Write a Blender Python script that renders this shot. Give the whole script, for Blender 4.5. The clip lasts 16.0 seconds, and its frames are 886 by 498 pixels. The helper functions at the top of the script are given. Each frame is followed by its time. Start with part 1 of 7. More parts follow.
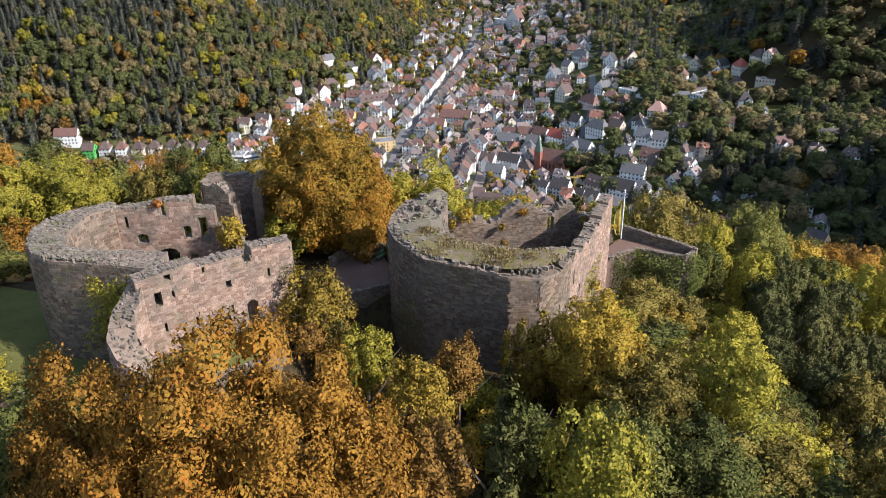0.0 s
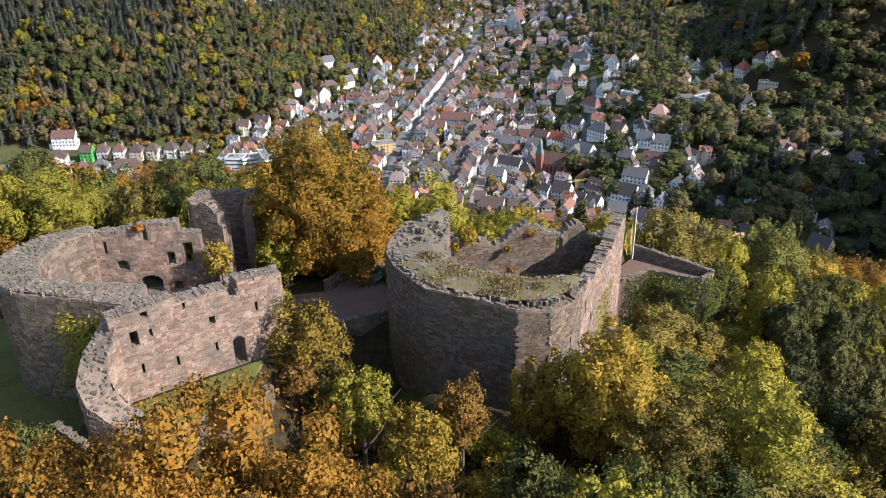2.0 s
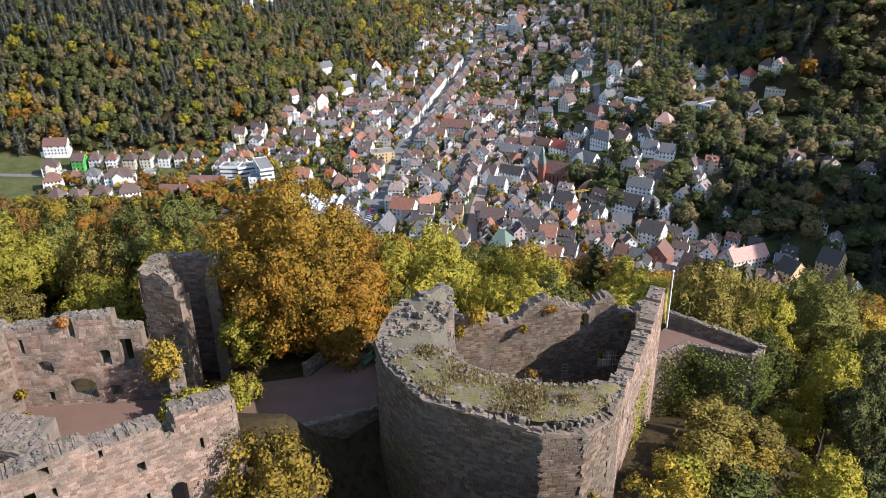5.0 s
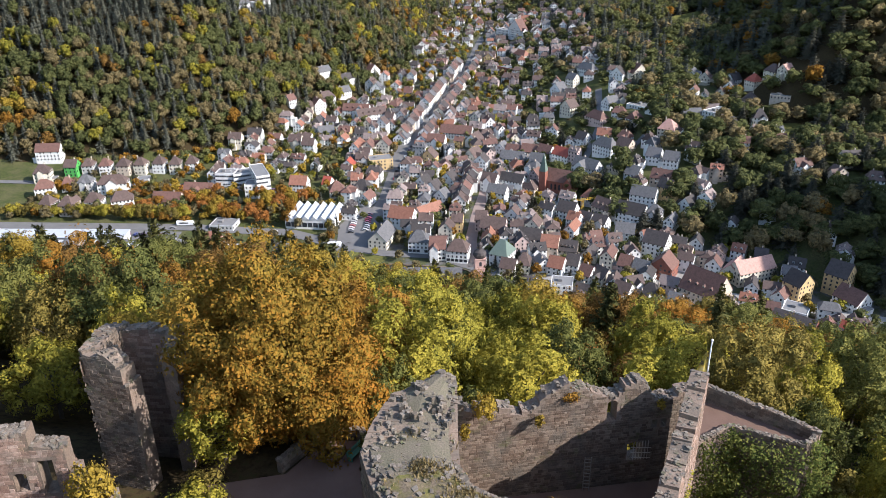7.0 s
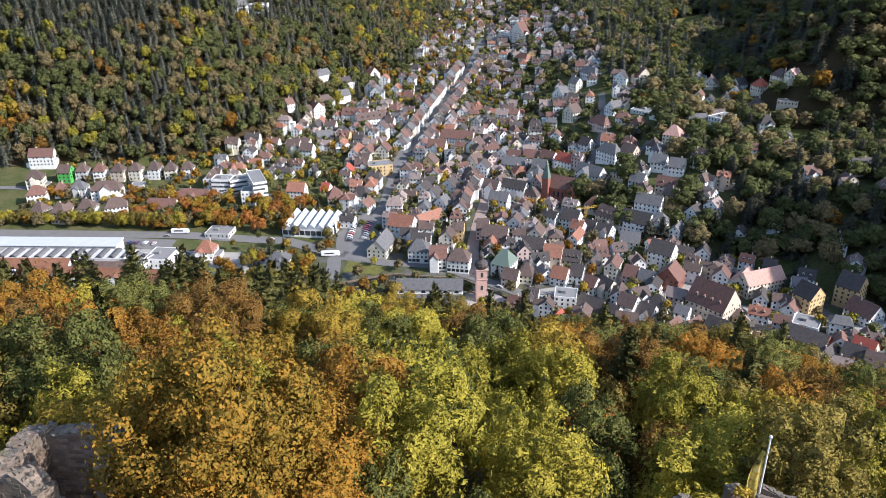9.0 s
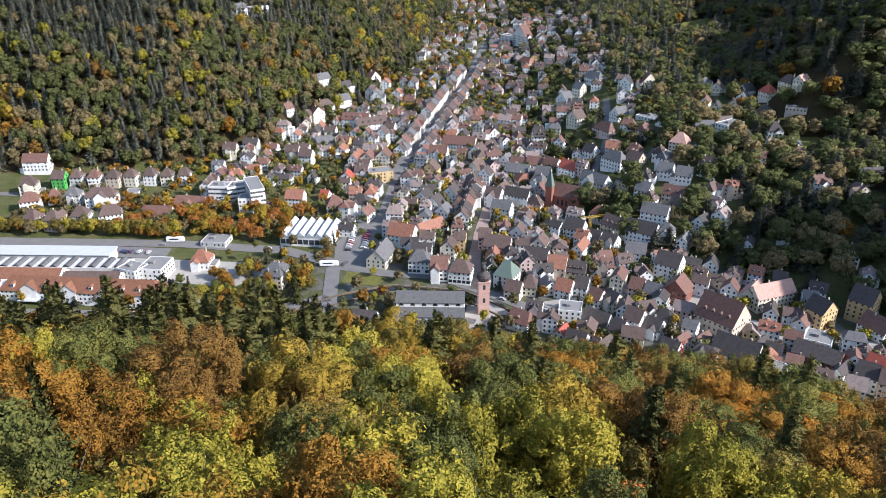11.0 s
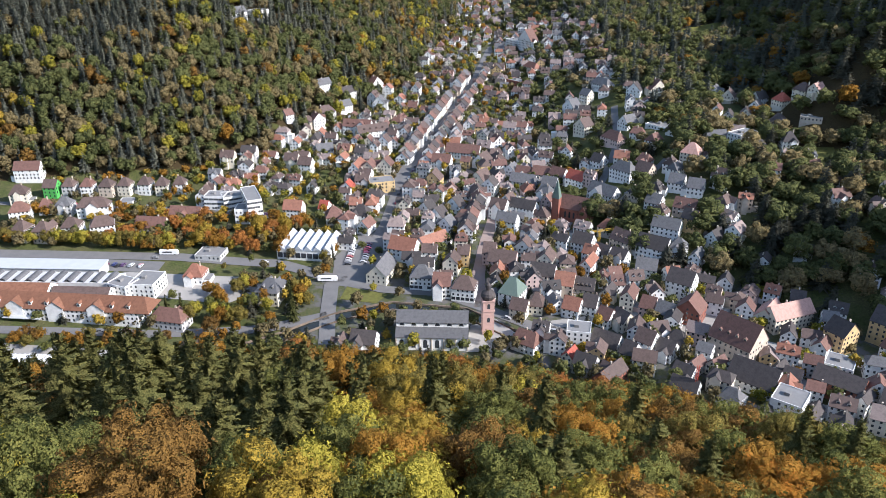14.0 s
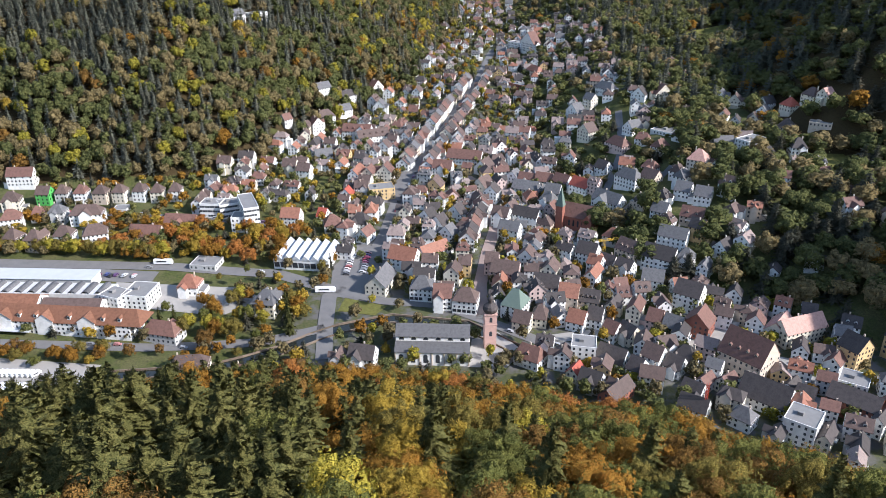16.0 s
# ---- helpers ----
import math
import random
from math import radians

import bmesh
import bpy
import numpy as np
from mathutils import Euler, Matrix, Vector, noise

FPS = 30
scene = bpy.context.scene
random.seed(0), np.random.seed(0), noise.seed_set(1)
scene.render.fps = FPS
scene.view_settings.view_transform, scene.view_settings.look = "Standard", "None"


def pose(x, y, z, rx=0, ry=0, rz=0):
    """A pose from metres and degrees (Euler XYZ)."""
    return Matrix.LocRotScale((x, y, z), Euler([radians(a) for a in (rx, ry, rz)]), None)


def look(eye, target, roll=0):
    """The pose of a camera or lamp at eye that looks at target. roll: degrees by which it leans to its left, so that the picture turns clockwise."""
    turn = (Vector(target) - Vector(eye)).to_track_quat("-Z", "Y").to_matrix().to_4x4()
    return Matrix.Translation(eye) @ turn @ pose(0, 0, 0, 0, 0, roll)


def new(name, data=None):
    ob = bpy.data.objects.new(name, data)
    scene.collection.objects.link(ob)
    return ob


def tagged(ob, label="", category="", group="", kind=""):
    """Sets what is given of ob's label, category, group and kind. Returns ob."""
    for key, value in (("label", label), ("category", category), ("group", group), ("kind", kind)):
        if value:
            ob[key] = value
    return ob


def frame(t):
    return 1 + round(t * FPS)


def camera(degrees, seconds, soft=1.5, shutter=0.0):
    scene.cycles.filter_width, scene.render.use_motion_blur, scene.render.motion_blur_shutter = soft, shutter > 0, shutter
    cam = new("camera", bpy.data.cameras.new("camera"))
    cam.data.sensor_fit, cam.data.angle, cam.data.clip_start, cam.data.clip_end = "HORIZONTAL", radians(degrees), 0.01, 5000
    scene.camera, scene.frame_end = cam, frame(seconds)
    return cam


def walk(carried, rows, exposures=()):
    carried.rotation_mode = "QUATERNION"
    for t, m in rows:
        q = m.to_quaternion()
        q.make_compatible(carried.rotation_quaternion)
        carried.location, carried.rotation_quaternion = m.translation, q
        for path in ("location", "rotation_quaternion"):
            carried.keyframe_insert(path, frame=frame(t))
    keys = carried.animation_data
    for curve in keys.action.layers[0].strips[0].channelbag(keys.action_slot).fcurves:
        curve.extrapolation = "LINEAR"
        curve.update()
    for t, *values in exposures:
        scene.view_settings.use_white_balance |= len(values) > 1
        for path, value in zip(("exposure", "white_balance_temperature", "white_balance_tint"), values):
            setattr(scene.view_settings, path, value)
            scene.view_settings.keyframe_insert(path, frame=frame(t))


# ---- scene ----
cam = camera(60.0, 16.0, soft=0.75)
PATH = [
    (0, (2.351, 9.352, 284.755), (2.266, 11.155, 283.892), -1.1),
    (0.5, (2.261, 10.338, 284.729), (2.176, 12.14, 283.865), -1.0),
    (1, (2.16, 11.597, 284.728), (2.075, 13.4, 283.865), -1.0),
    (1.5, (2.037, 13.177, 284.727), (1.952, 14.98, 283.865), -1.0),
    (2, (1.911, 15.103, 284.734), (1.826, 16.906, 283.873), -1.0),
    (2.5, (1.766, 17.269, 284.745), (1.681, 19.072, 283.883), -1.0),
    (3, (1.633, 19.681, 284.781), (1.548, 21.484, 283.921), -1.0),
    (3.5, (1.485, 22.233, 284.8), (1.401, 24.037, 283.941), -1.0),
    (4, (1.34, 25.025, 284.835), (1.256, 26.829, 283.977), -1.0),
    (6.5, (0.565, 40.124, 285.184), (0.482, 41.931, 284.332), -0.8),
    (7, (0.407, 43.42, 285.234), (0.325, 45.228, 284.382), -0.8),
    (7.5, (0.245, 46.669, 285.231), (0.163, 48.477, 284.38), -0.8),
    (8, (0.095, 49.999, 285.23), (0.012, 51.808, 284.38), -0.7),
    (8.5, (-0.06, 53.243, 285.199), (-0.142, 55.051, 284.349), -0.7),
    (9, (-0.217, 56.566, 285.193), (-0.3, 58.375, 284.343), -0.7),
    (11.5, (-1.008, 73.307, 285.141), (-1.095, 75.117, 284.295), -0.5),
    (12, (-1.182, 76.689, 285.138), (-1.271, 78.499, 284.292), -0.5),
    (12.5, (-1.335, 80.069, 285.126), (-1.425, 81.879, 284.28), -0.5),
    (13, (-1.448, 83.487, 285.118), (-1.539, 85.297, 284.273), -0.5),
    (13.5, (-1.547, 86.903, 285.107), (-1.639, 88.714, 284.263), -0.4),
    (14, (-1.66, 90.35, 285.107), (-1.754, 92.16, 284.264), -0.4),
    (14.5, (-1.792, 93.783, 285.111), (-1.887, 95.594, 284.267), -0.4),
    (15, (-1.893, 97.22, 285.118), (-1.989, 99.031, 284.274), -0.4),
    (15.5, (-1.946, 100.619, 285.119), (-2.043, 102.43, 284.275), -0.4),
    (16, (-1.981, 103.999, 285.12), (-2.079, 105.811, 284.278), -0.4),
]
walk(cam, [(t, look(eye, target, roll)) for t, eye, target, roll in PATH], [(0.0, 0.8, 6350, 14), (16.0, 0.8, 6100, 14)])

# ---- light ----
SUN_AZ, SUN_EL = -19.0, 34.0  # degrees from +x towards +y, and above the horizon
world = bpy.data.worlds.new("sky")
world.use_nodes = True
scene.world = world
wn = world.node_tree
sky = wn.nodes.new("ShaderNodeTexSky")
sky.sky_type, sky.sun_disc = "NISHITA", False
sky.sun_elevation, sky.sun_rotation = radians(SUN_EL), radians(90 - SUN_AZ)
sky.air_density, sky.dust_density = 1.2, 0.6
wn.links.new(sky.outputs[0], wn.nodes["Background"].inputs[0])
wn.nodes["Background"].inputs[1].default_value = 0.15
lamp = bpy.data.lights.new("sun", "SUN")
lamp.energy, lamp.angle, lamp.color = 4.6, radians(0.6), (1.0, 0.955, 0.89)
sun = new("sun", lamp)
away = Vector((math.cos(radians(SUN_AZ)) * math.cos(radians(SUN_EL)), math.sin(radians(SUN_AZ)) * math.cos(radians(SUN_EL)), math.sin(radians(SUN_EL))))
sun.matrix_world = look(away * 800, (0, 0, 0))


# ---- materials ----
class Nodes:
    """A node material, built step by step."""

    def __init__(self, name, rough=0.8, spec=0.3):
        self.m = bpy.data.materials.new(name)
        self.m.use_nodes = True
        self.t = self.m.node_tree
        self.b = self.t.nodes["Principled BSDF"]
        self.b.inputs["Roughness"].default_value = rough
        self.b.inputs["Specular IOR Level"].default_value = spec
        self.co = self.t.nodes.new("ShaderNodeTexCoord").outputs["Object"]

    def node(self, kind, **inputs):
        n = self.t.nodes.new(kind)
        for key, value in inputs.items():
            socket = n.inputs[key]
            if hasattr(value, "links"):
                self.t.links.new(value, socket)
            else:
                socket.default_value = value
        return n

    def noise(self, size, detail=4.0, rough=0.6):
        n = self.node("ShaderNodeTexNoise", Vector=self.co, Scale=1.0 / size, Detail=detail, Roughness=rough)
        return n.outputs["Fac"]

    def ramp(self, fac, stops):
        n = self.node("ShaderNodeValToRGB", Fac=fac)
        el = n.color_ramp.elements
        while len(el) < len(stops):
            el.new(0.5)
        for e, (p, c) in zip(el, stops):
            e.position, e.color = p, (*c, 1.0)
        return n.outputs["Color"]

    def mix(self, fac, a, b, how="MIX"):
        n = self.t.nodes.new("ShaderNodeMix")
        n.data_type, n.blend_type = "RGBA", how
        for key, value in ((0, fac), (6, a), (7, b)):
            if hasattr(value, "links"):
                self.t.links.new(value, n.inputs[key])
            else:
                n.inputs[key].default_value = (*value, 1.0) if isinstance(value, tuple) else value
        return n.outputs[2]

    def random(self):
        return self.t.nodes.new("ShaderNodeObjectInfo").outputs["Random"]

    def island(self):
        return self.t.nodes.new("ShaderNodeNewGeometry").outputs["Random Per Island"]

    def done(self, colour, bump=None, depth=0.05):
        if hasattr(colour, "links"):
            self.t.links.new(colour, self.b.inputs["Base Color"])
        else:
            self.b.inputs["Base Color"].default_value = (*colour, 1.0)
        if bump is not None:
            n = self.node("ShaderNodeBump", Height=bump, Strength=0.6, Distance=depth)
            self.t.links.new(n.outputs[0], self.b.inputs["Normal"])
        return self.m


def shade(c, k):
    return tuple(min(1.0, v * k) for v in c)


def leaf_material(name, tones, through_light=0.22, cell=0.17, cover=0.56):
    """Leaves: sprays cut into single leaves, each with its own tone and tilt; each tree and each patch of a crown has its own tone too."""
    n = Nodes(name, 0.75, 0.04)
    geo = n.t.nodes.new("ShaderNodeNewGeometry")
    n.co = geo.outputs["Position"]
    steps = [(i / max(1, len(tones) - 1), (c[0] * 1.03, c[1] * 0.95, c[2])) for i, c in enumerate(tones)]
    leaf = n.node("ShaderNodeTexVoronoi", Vector=n.co, Scale=1.0 / cell)
    one = n.node("ShaderNodeSeparateColor", Color=leaf.outputs["Color"]).outputs[0]
    total = None
    for source, weight in ((n.island(), 0.22), (n.random(), 0.4), (one, 0.5), (n.noise(3.0, 3.0), 0.5), (n.noise(14.0, 2.0), 0.8)):
        add = n.t.nodes.new("ShaderNodeMath")
        add.operation = "MULTIPLY_ADD"
        n.t.links.new(source, add.inputs[0])
        add.inputs[1].default_value = weight
        if total is None:
            add.inputs[2].default_value = -0.74
        else:
            n.t.links.new(total, add.inputs[2])
        total = add.outputs[0]
    colour = n.ramp(total, steps)
    n.done(colour)
    tilt = n.node("ShaderNodeVectorMath")
    tilt.operation = "MULTIPLY_ADD"
    n.t.links.new(leaf.outputs["Color"], tilt.inputs[0])
    tilt.inputs[1].default_value, tilt.inputs[2].default_value = (1.3, 1.3, 1.1), (-0.65, -0.65, -0.45)
    bent = n.node("ShaderNodeVectorMath")
    bent.operation = "ADD"
    n.t.links.new(geo.outputs["Normal"], bent.inputs[0])
    n.t.links.new(tilt.outputs[0], bent.inputs[1])
    straight = n.node("ShaderNodeVectorMath")
    straight.operation = "NORMALIZE"
    n.t.links.new(bent.outputs[0], straight.inputs[0])
    n.t.links.new(straight.outputs[0], n.b.inputs["Normal"])
    glow = n.node("ShaderNodeBsdfTranslucent")
    n.t.links.new(colour, glow.inputs["Color"])
    both = n.node("ShaderNodeMixShader", Fac=through_light)
    n.t.links.new(n.b.outputs[0], both.inputs[1])
    n.t.links.new(glow.outputs[0], both.inputs[2])
    inside = n.node("ShaderNodeMath")
    inside.operation = "LESS_THAN"
    n.t.links.new(leaf.outputs["Distance"], inside.inputs[0])
    inside.inputs[1].default_value = cover
    cut = n.node("ShaderNodeMixShader", Fac=inside.outputs[0])
    n.t.links.new(n.node("ShaderNodeBsdfTransparent").outputs[0], cut.inputs[1])
    n.t.links.new(both.outputs[0], cut.inputs[2])
    n.t.links.new(cut.outputs[0], n.t.nodes["Material Output"].inputs["Surface"])
    return n.m


TONES = {
    "orange": ("leaves_orange", [(0.085, 0.052, 0.014), (0.18, 0.1, 0.02), (0.29, 0.155, 0.026), (0.28, 0.17, 0.03), (0.33, 0.135, 0.022)], 0.22),
    "beech": ("leaves_beech", [(0.07, 0.065, 0.016), (0.16, 0.125, 0.022), (0.24, 0.165, 0.027), (0.3, 0.165, 0.025), (0.33, 0.15, 0.022)], 0.22),
    "red": ("leaves_red", [(0.2, 0.09, 0.03), (0.36, 0.16, 0.04), (0.45, 0.2, 0.05)], 0.22),
    "yellow": ("leaves_yellow", [(0.15, 0.115, 0.025), (0.29, 0.215, 0.033), (0.42, 0.31, 0.045)], 0.22),
    "lime": ("leaves_lime", [(0.12, 0.13, 0.024), (0.26, 0.245, 0.034), (0.41, 0.355, 0.052)], 0.22),
    "green": ("leaves_green", [(0.04, 0.055, 0.018), (0.11, 0.125, 0.033), (0.2, 0.2, 0.05)], 0.22),
    "olive": ("leaves_olive", [(0.08, 0.074, 0.022), (0.175, 0.15, 0.036), (0.3, 0.24, 0.055)], 0.22),
    "brown": ("leaves_brown", [(0.09, 0.055, 0.018), (0.19, 0.115, 0.03), (0.3, 0.18, 0.04)], 0.22),
    "spruce": ("needles_spruce", [(0.03, 0.037, 0.013), (0.075, 0.083, 0.026), (0.15, 0.145, 0.045)], 0.08),
    # Blue-grey needles for far conifers: distance haze put into their colour.
    "fir": ("needles_hazy_fir", [(0.045, 0.055, 0.042), (0.085, 0.095, 0.07), (0.15, 0.15, 0.105)], 0.08),
    "pine": ("needles_pine", [(0.03, 0.04, 0.016), (0.07, 0.08, 0.028), (0.14, 0.14, 0.048)], 0.1),
    "ivy": ("leaves_ivy", [(0.04, 0.065, 0.02), (0.08, 0.115, 0.028), (0.17, 0.18, 0.04)], 0.22),
    "grass": ("grass_blades", [(0.12, 0.1, 0.04), (0.22, 0.18, 0.075), (0.34, 0.28, 0.13)], 0.15),
}
LEAF = {kind: leaf_material(name, tones, glow, *((0.16, 0.68) if name.startswith("needles") else (0.19, 0.58))) for kind, (name, tones, glow) in TONES.items()}
# Far green, olive and conifer tones greyed: distance haze put into the leaves.
HAZE_TONES = {"green": [(0.05, 0.066, 0.026), (0.115, 0.133, 0.046), (0.2, 0.205, 0.068)], "olive": [(0.08, 0.075, 0.04), (0.16, 0.14, 0.065), (0.27, 0.22, 0.095)], "fir": [(0.06, 0.074, 0.056), (0.11, 0.125, 0.092), (0.18, 0.19, 0.135)], "spruce": [(0.045, 0.052, 0.038), (0.08, 0.086, 0.06), (0.14, 0.135, 0.09)]}
LEAF_FAR = {kind: leaf_material("far_" + name, HAZE_TONES.get(kind, tones), 0.3, 0.75, 0.64) for kind, (name, tones, glow) in TONES.items() if kind not in ("ivy", "grass")}

n = Nodes("bark", 0.9, 0.1)
BARK = n.done(n.ramp(n.noise(0.25), [(0.3, (0.045, 0.035, 0.028)), (0.7, (0.13, 0.11, 0.09))]), n.noise(0.08), 0.03)

n = Nodes("woodland_ground", 0.95, 0.1)
litter = n.ramp(n.noise(0.8, 6), [(0.3, (0.02, 0.016, 0.009)), (0.55, (0.06, 0.042, 0.02)), (0.75, (0.035, 0.042, 0.014))])
meadow = n.ramp(n.noise(5.0, 5), [(0.3, (0.05, 0.075, 0.02)), (0.7, (0.1, 0.13, 0.035))])
GROUND = n.done(n.mix(n.ramp(n.noise(45.0, 3), [(0.63, (0, 0, 0)), (0.73, (1, 1, 1))]), litter, meadow), n.noise(0.5), 0.1)

n = Nodes("lawn", 0.95, 0.1)
LAWN = n.done(n.mix(n.ramp(n.noise(0.25, 6, 0.75), [(0.35, (0, 0, 0)), (0.65, (1, 1, 1))]), n.ramp(n.noise(2.2, 6), [(0.35, (0.06, 0.075, 0.018)), (0.65, (0.13, 0.145, 0.035))]), (0.15, 0.13, 0.045)), n.noise(0.1), 0.05)

n = Nodes("town_soil", 0.9, 0.15)
TOWN = n.done(n.mix(n.ramp(n.noise(9.0, 4), [(0.46, (0, 0, 0)), (0.6, (1, 1, 1))]), n.ramp(n.noise(1.2), [(0.3, (0.05, 0.065, 0.025)), (0.7, (0.1, 0.095, 0.045))]), (0.11, 0.105, 0.1)), n.noise(0.5), 0.05)

n = Nodes("garden_soil", 0.95, 0.1)
GARDEN = n.done(n.mix(n.ramp(n.noise(11.0, 4), [(0.4, (0, 0, 0)), (0.6, (1, 1, 1))]), n.ramp(n.noise(1.5, 5), [(0.3, (0.04, 0.05, 0.02)), (0.7, (0.09, 0.1, 0.03))]), n.ramp(n.noise(1.0), [(0.3, (0.06, 0.055, 0.03)), (0.7, (0.13, 0.13, 0.05))])), n.noise(0.5), 0.05)

n = Nodes("asphalt", 0.85, 0.25)
ASPHALT = n.done(n.mix(n.noise(6.0, 5), n.ramp(n.noise(0.3), [(0.3, (0.09, 0.09, 0.095)), (0.7, (0.14, 0.135, 0.13))]), (0.19, 0.18, 0.17)), n.noise(0.2), 0.01)
n = Nodes("red_paving", 0.85, 0.2)
PAVING = n.done(n.mix(n.noise(3.0), (0.24, 0.17, 0.145), (0.3, 0.24, 0.21)), n.noise(0.2), 0.01)
n = Nodes("pale_paving", 0.85, 0.2)
PALE = n.done(n.mix(n.noise(4.0), (0.25, 0.235, 0.215), (0.35, 0.33, 0.3)), n.noise(0.2), 0.01)
n = Nodes("red_earth", 0.95, 0.1)
EARTH = n.done(n.mix(n.noise(2.2, 6), (0.12, 0.072, 0.054), (0.2, 0.13, 0.1)), n.noise(0.15), 0.04)


def stone_material(name, dark, mid, pale, moss=0.15, single=False):
    n = Nodes(name, 0.92, 0.15)
    if single:
        n.co = n.t.nodes.new("ShaderNodeNewGeometry").outputs["Position"]
    per = n.ramp(n.random() if single else n.island(), [(0.0, dark), (0.5, mid), (1.0, pale)])
    grain = n.ramp(n.noise(0.12, 6, 0.7), [(0.3, (0.55, 0.55, 0.55)), (0.7, (1.25, 1.25, 1.25))])
    colour = n.mix(0.8, per, grain, "MULTIPLY")
    stain = n.ramp(n.noise(2.4, 6, 0.65), [(0.42, (0, 0, 0)), (0.62, (1, 1, 1))])
    colour = n.mix(stain, colour, n.mix(0.62, colour, (0.12, 0.108, 0.09)))
    bleached = n.ramp(n.noise(1.1, 5), [(0.56, (0, 0, 0)), (0.7, (0.5, 0.5, 0.5))])
    colour = n.mix(bleached, colour, shade(pale, 1.25))
    green = n.ramp(n.noise(1.3, 5), [(0.58, (0, 0, 0)), (0.75, (moss * 3, moss * 3, moss * 3))])
    colour = n.mix(green, colour, (0.1, 0.11, 0.04))
    return n.done(colour, n.noise(0.09, 6), 0.05)


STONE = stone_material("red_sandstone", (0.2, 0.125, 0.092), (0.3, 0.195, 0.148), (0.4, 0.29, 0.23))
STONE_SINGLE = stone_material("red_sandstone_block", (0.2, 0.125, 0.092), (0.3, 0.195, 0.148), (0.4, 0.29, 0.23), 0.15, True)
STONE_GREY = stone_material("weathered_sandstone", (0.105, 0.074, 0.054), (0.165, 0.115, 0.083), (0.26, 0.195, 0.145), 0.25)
MORTAR = stone_material("mortar", (0.18, 0.13, 0.097), (0.23, 0.168, 0.128), (0.29, 0.217, 0.168))
CAP = stone_material("wall_top_rubble", (0.13, 0.105, 0.08), (0.19, 0.155, 0.122), (0.28, 0.235, 0.19), 0.4)


def plaster(name, colour, wear=0.12):
    n = Nodes(name, 0.85, 0.2)
    dirt = n.ramp(n.noise(2.5, 5), [(0.35, shade(colour, 1 - wear * 1.8)), (0.65, colour)])
    tint = n.mix(n.random(), dirt, shade(colour, 0.86))
    return n.done(n.mix(0.5, dirt, tint), n.noise(0.3), 0.01)


WALLS = [plaster("plaster_white", (0.85, 0.835, 0.8)), plaster("plaster_cream", (0.72, 0.66, 0.54)), plaster("plaster_grey", (0.56, 0.55, 0.53)), plaster("plaster_rose", (0.66, 0.5, 0.45)), plaster("plaster_ochre", (0.66, 0.47, 0.24)), plaster("plaster_sand", (0.6, 0.5, 0.4))]
WHITE, CREAM, GREY, ROSE, OCHRE, SAND = WALLS
REDWALL = plaster("brick_red_wall", (0.3, 0.12, 0.085))
GREENWALL = plaster("plaster_green", (0.1, 0.42, 0.1))
PINKSTONE = plaster("pink_sandstone", (0.56, 0.36, 0.31))


def tile_material(name, a, b):
    n = Nodes(name, 0.7, 0.3)
    base = n.mix(n.random(), a, b)
    rows = n.node("ShaderNodeTexWave", Vector=n.co, Scale=1.6, Distortion=1.5, Detail=2.0)
    rows.bands_direction = "Z"
    colour = n.mix(0.3, base, n.ramp(rows.outputs["Fac"], [(0.2, shade(a, 0.6)), (0.8, shade(b, 1.15))]))
    colour = n.mix(n.ramp(n.noise(1.6, 5), [(0.45, (0, 0, 0)), (0.75, (0.7, 0.7, 0.7))]), colour, shade(a, 0.55))
    return n.done(colour, n.noise(0.35, 4), 0.03)


ROOFS = [tile_material("tiles_brown", (0.085, 0.06, 0.052), (0.14, 0.095, 0.08)), tile_material("tiles_red_brown", (0.13, 0.072, 0.058), (0.2, 0.105, 0.08)), tile_material("tiles_dark", (0.05, 0.044, 0.042), (0.085, 0.07, 0.065)), tile_material("tiles_orange", (0.24, 0.105, 0.068), (0.32, 0.15, 0.1)), tile_material("slate_grey", (0.1, 0.098, 0.1), (0.16, 0.155, 0.155))]
BROWN, REDBROWN, DARK, ORANGE, SLATE = ROOFS
RUST = tile_material("tiles_rust", (0.17, 0.078, 0.045), (0.25, 0.115, 0.068))
# Paler tile tone; sun glancing off the roofs is put into the colour.
SUNPALE = tile_material("tiles_sunlit_pale", (0.2, 0.155, 0.14), (0.29, 0.225, 0.2))
REDTILE = tile_material("tiles_bright_red", (0.33, 0.075, 0.05), (0.41, 0.11, 0.07))
# Red-brown tiles lightened to pink, with the sunlight put into their colour.
SUNPINK = tile_material("tiles_sunlit_pink", (0.44, 0.25, 0.2), (0.52, 0.32, 0.26))
n = Nodes("flat_roof", 0.8, 0.3)
FLAT = n.done(n.mix(n.noise(3.0, 5), (0.15, 0.147, 0.143), (0.26, 0.253, 0.245)), n.noise(0.4), 0.01)
n = Nodes("white_sheet_roof", 0.5, 0.4)
SHEET = n.done(n.mix(n.noise(5.0, 5), (0.4, 0.415, 0.43), (0.52, 0.53, 0.54)))
n = Nodes("copper_green", 0.7, 0.3)
COPPER = n.done(n.mix(n.noise(1.5), (0.1, 0.145, 0.12), (0.16, 0.2, 0.165)))
n = Nodes("window_glass", 0.12, 0.6)
GLASS = n.done(n.mix(n.random(), (0.02, 0.024, 0.03), (0.06, 0.066, 0.075)))
n = Nodes("painted_metal", 0.35, 0.5)
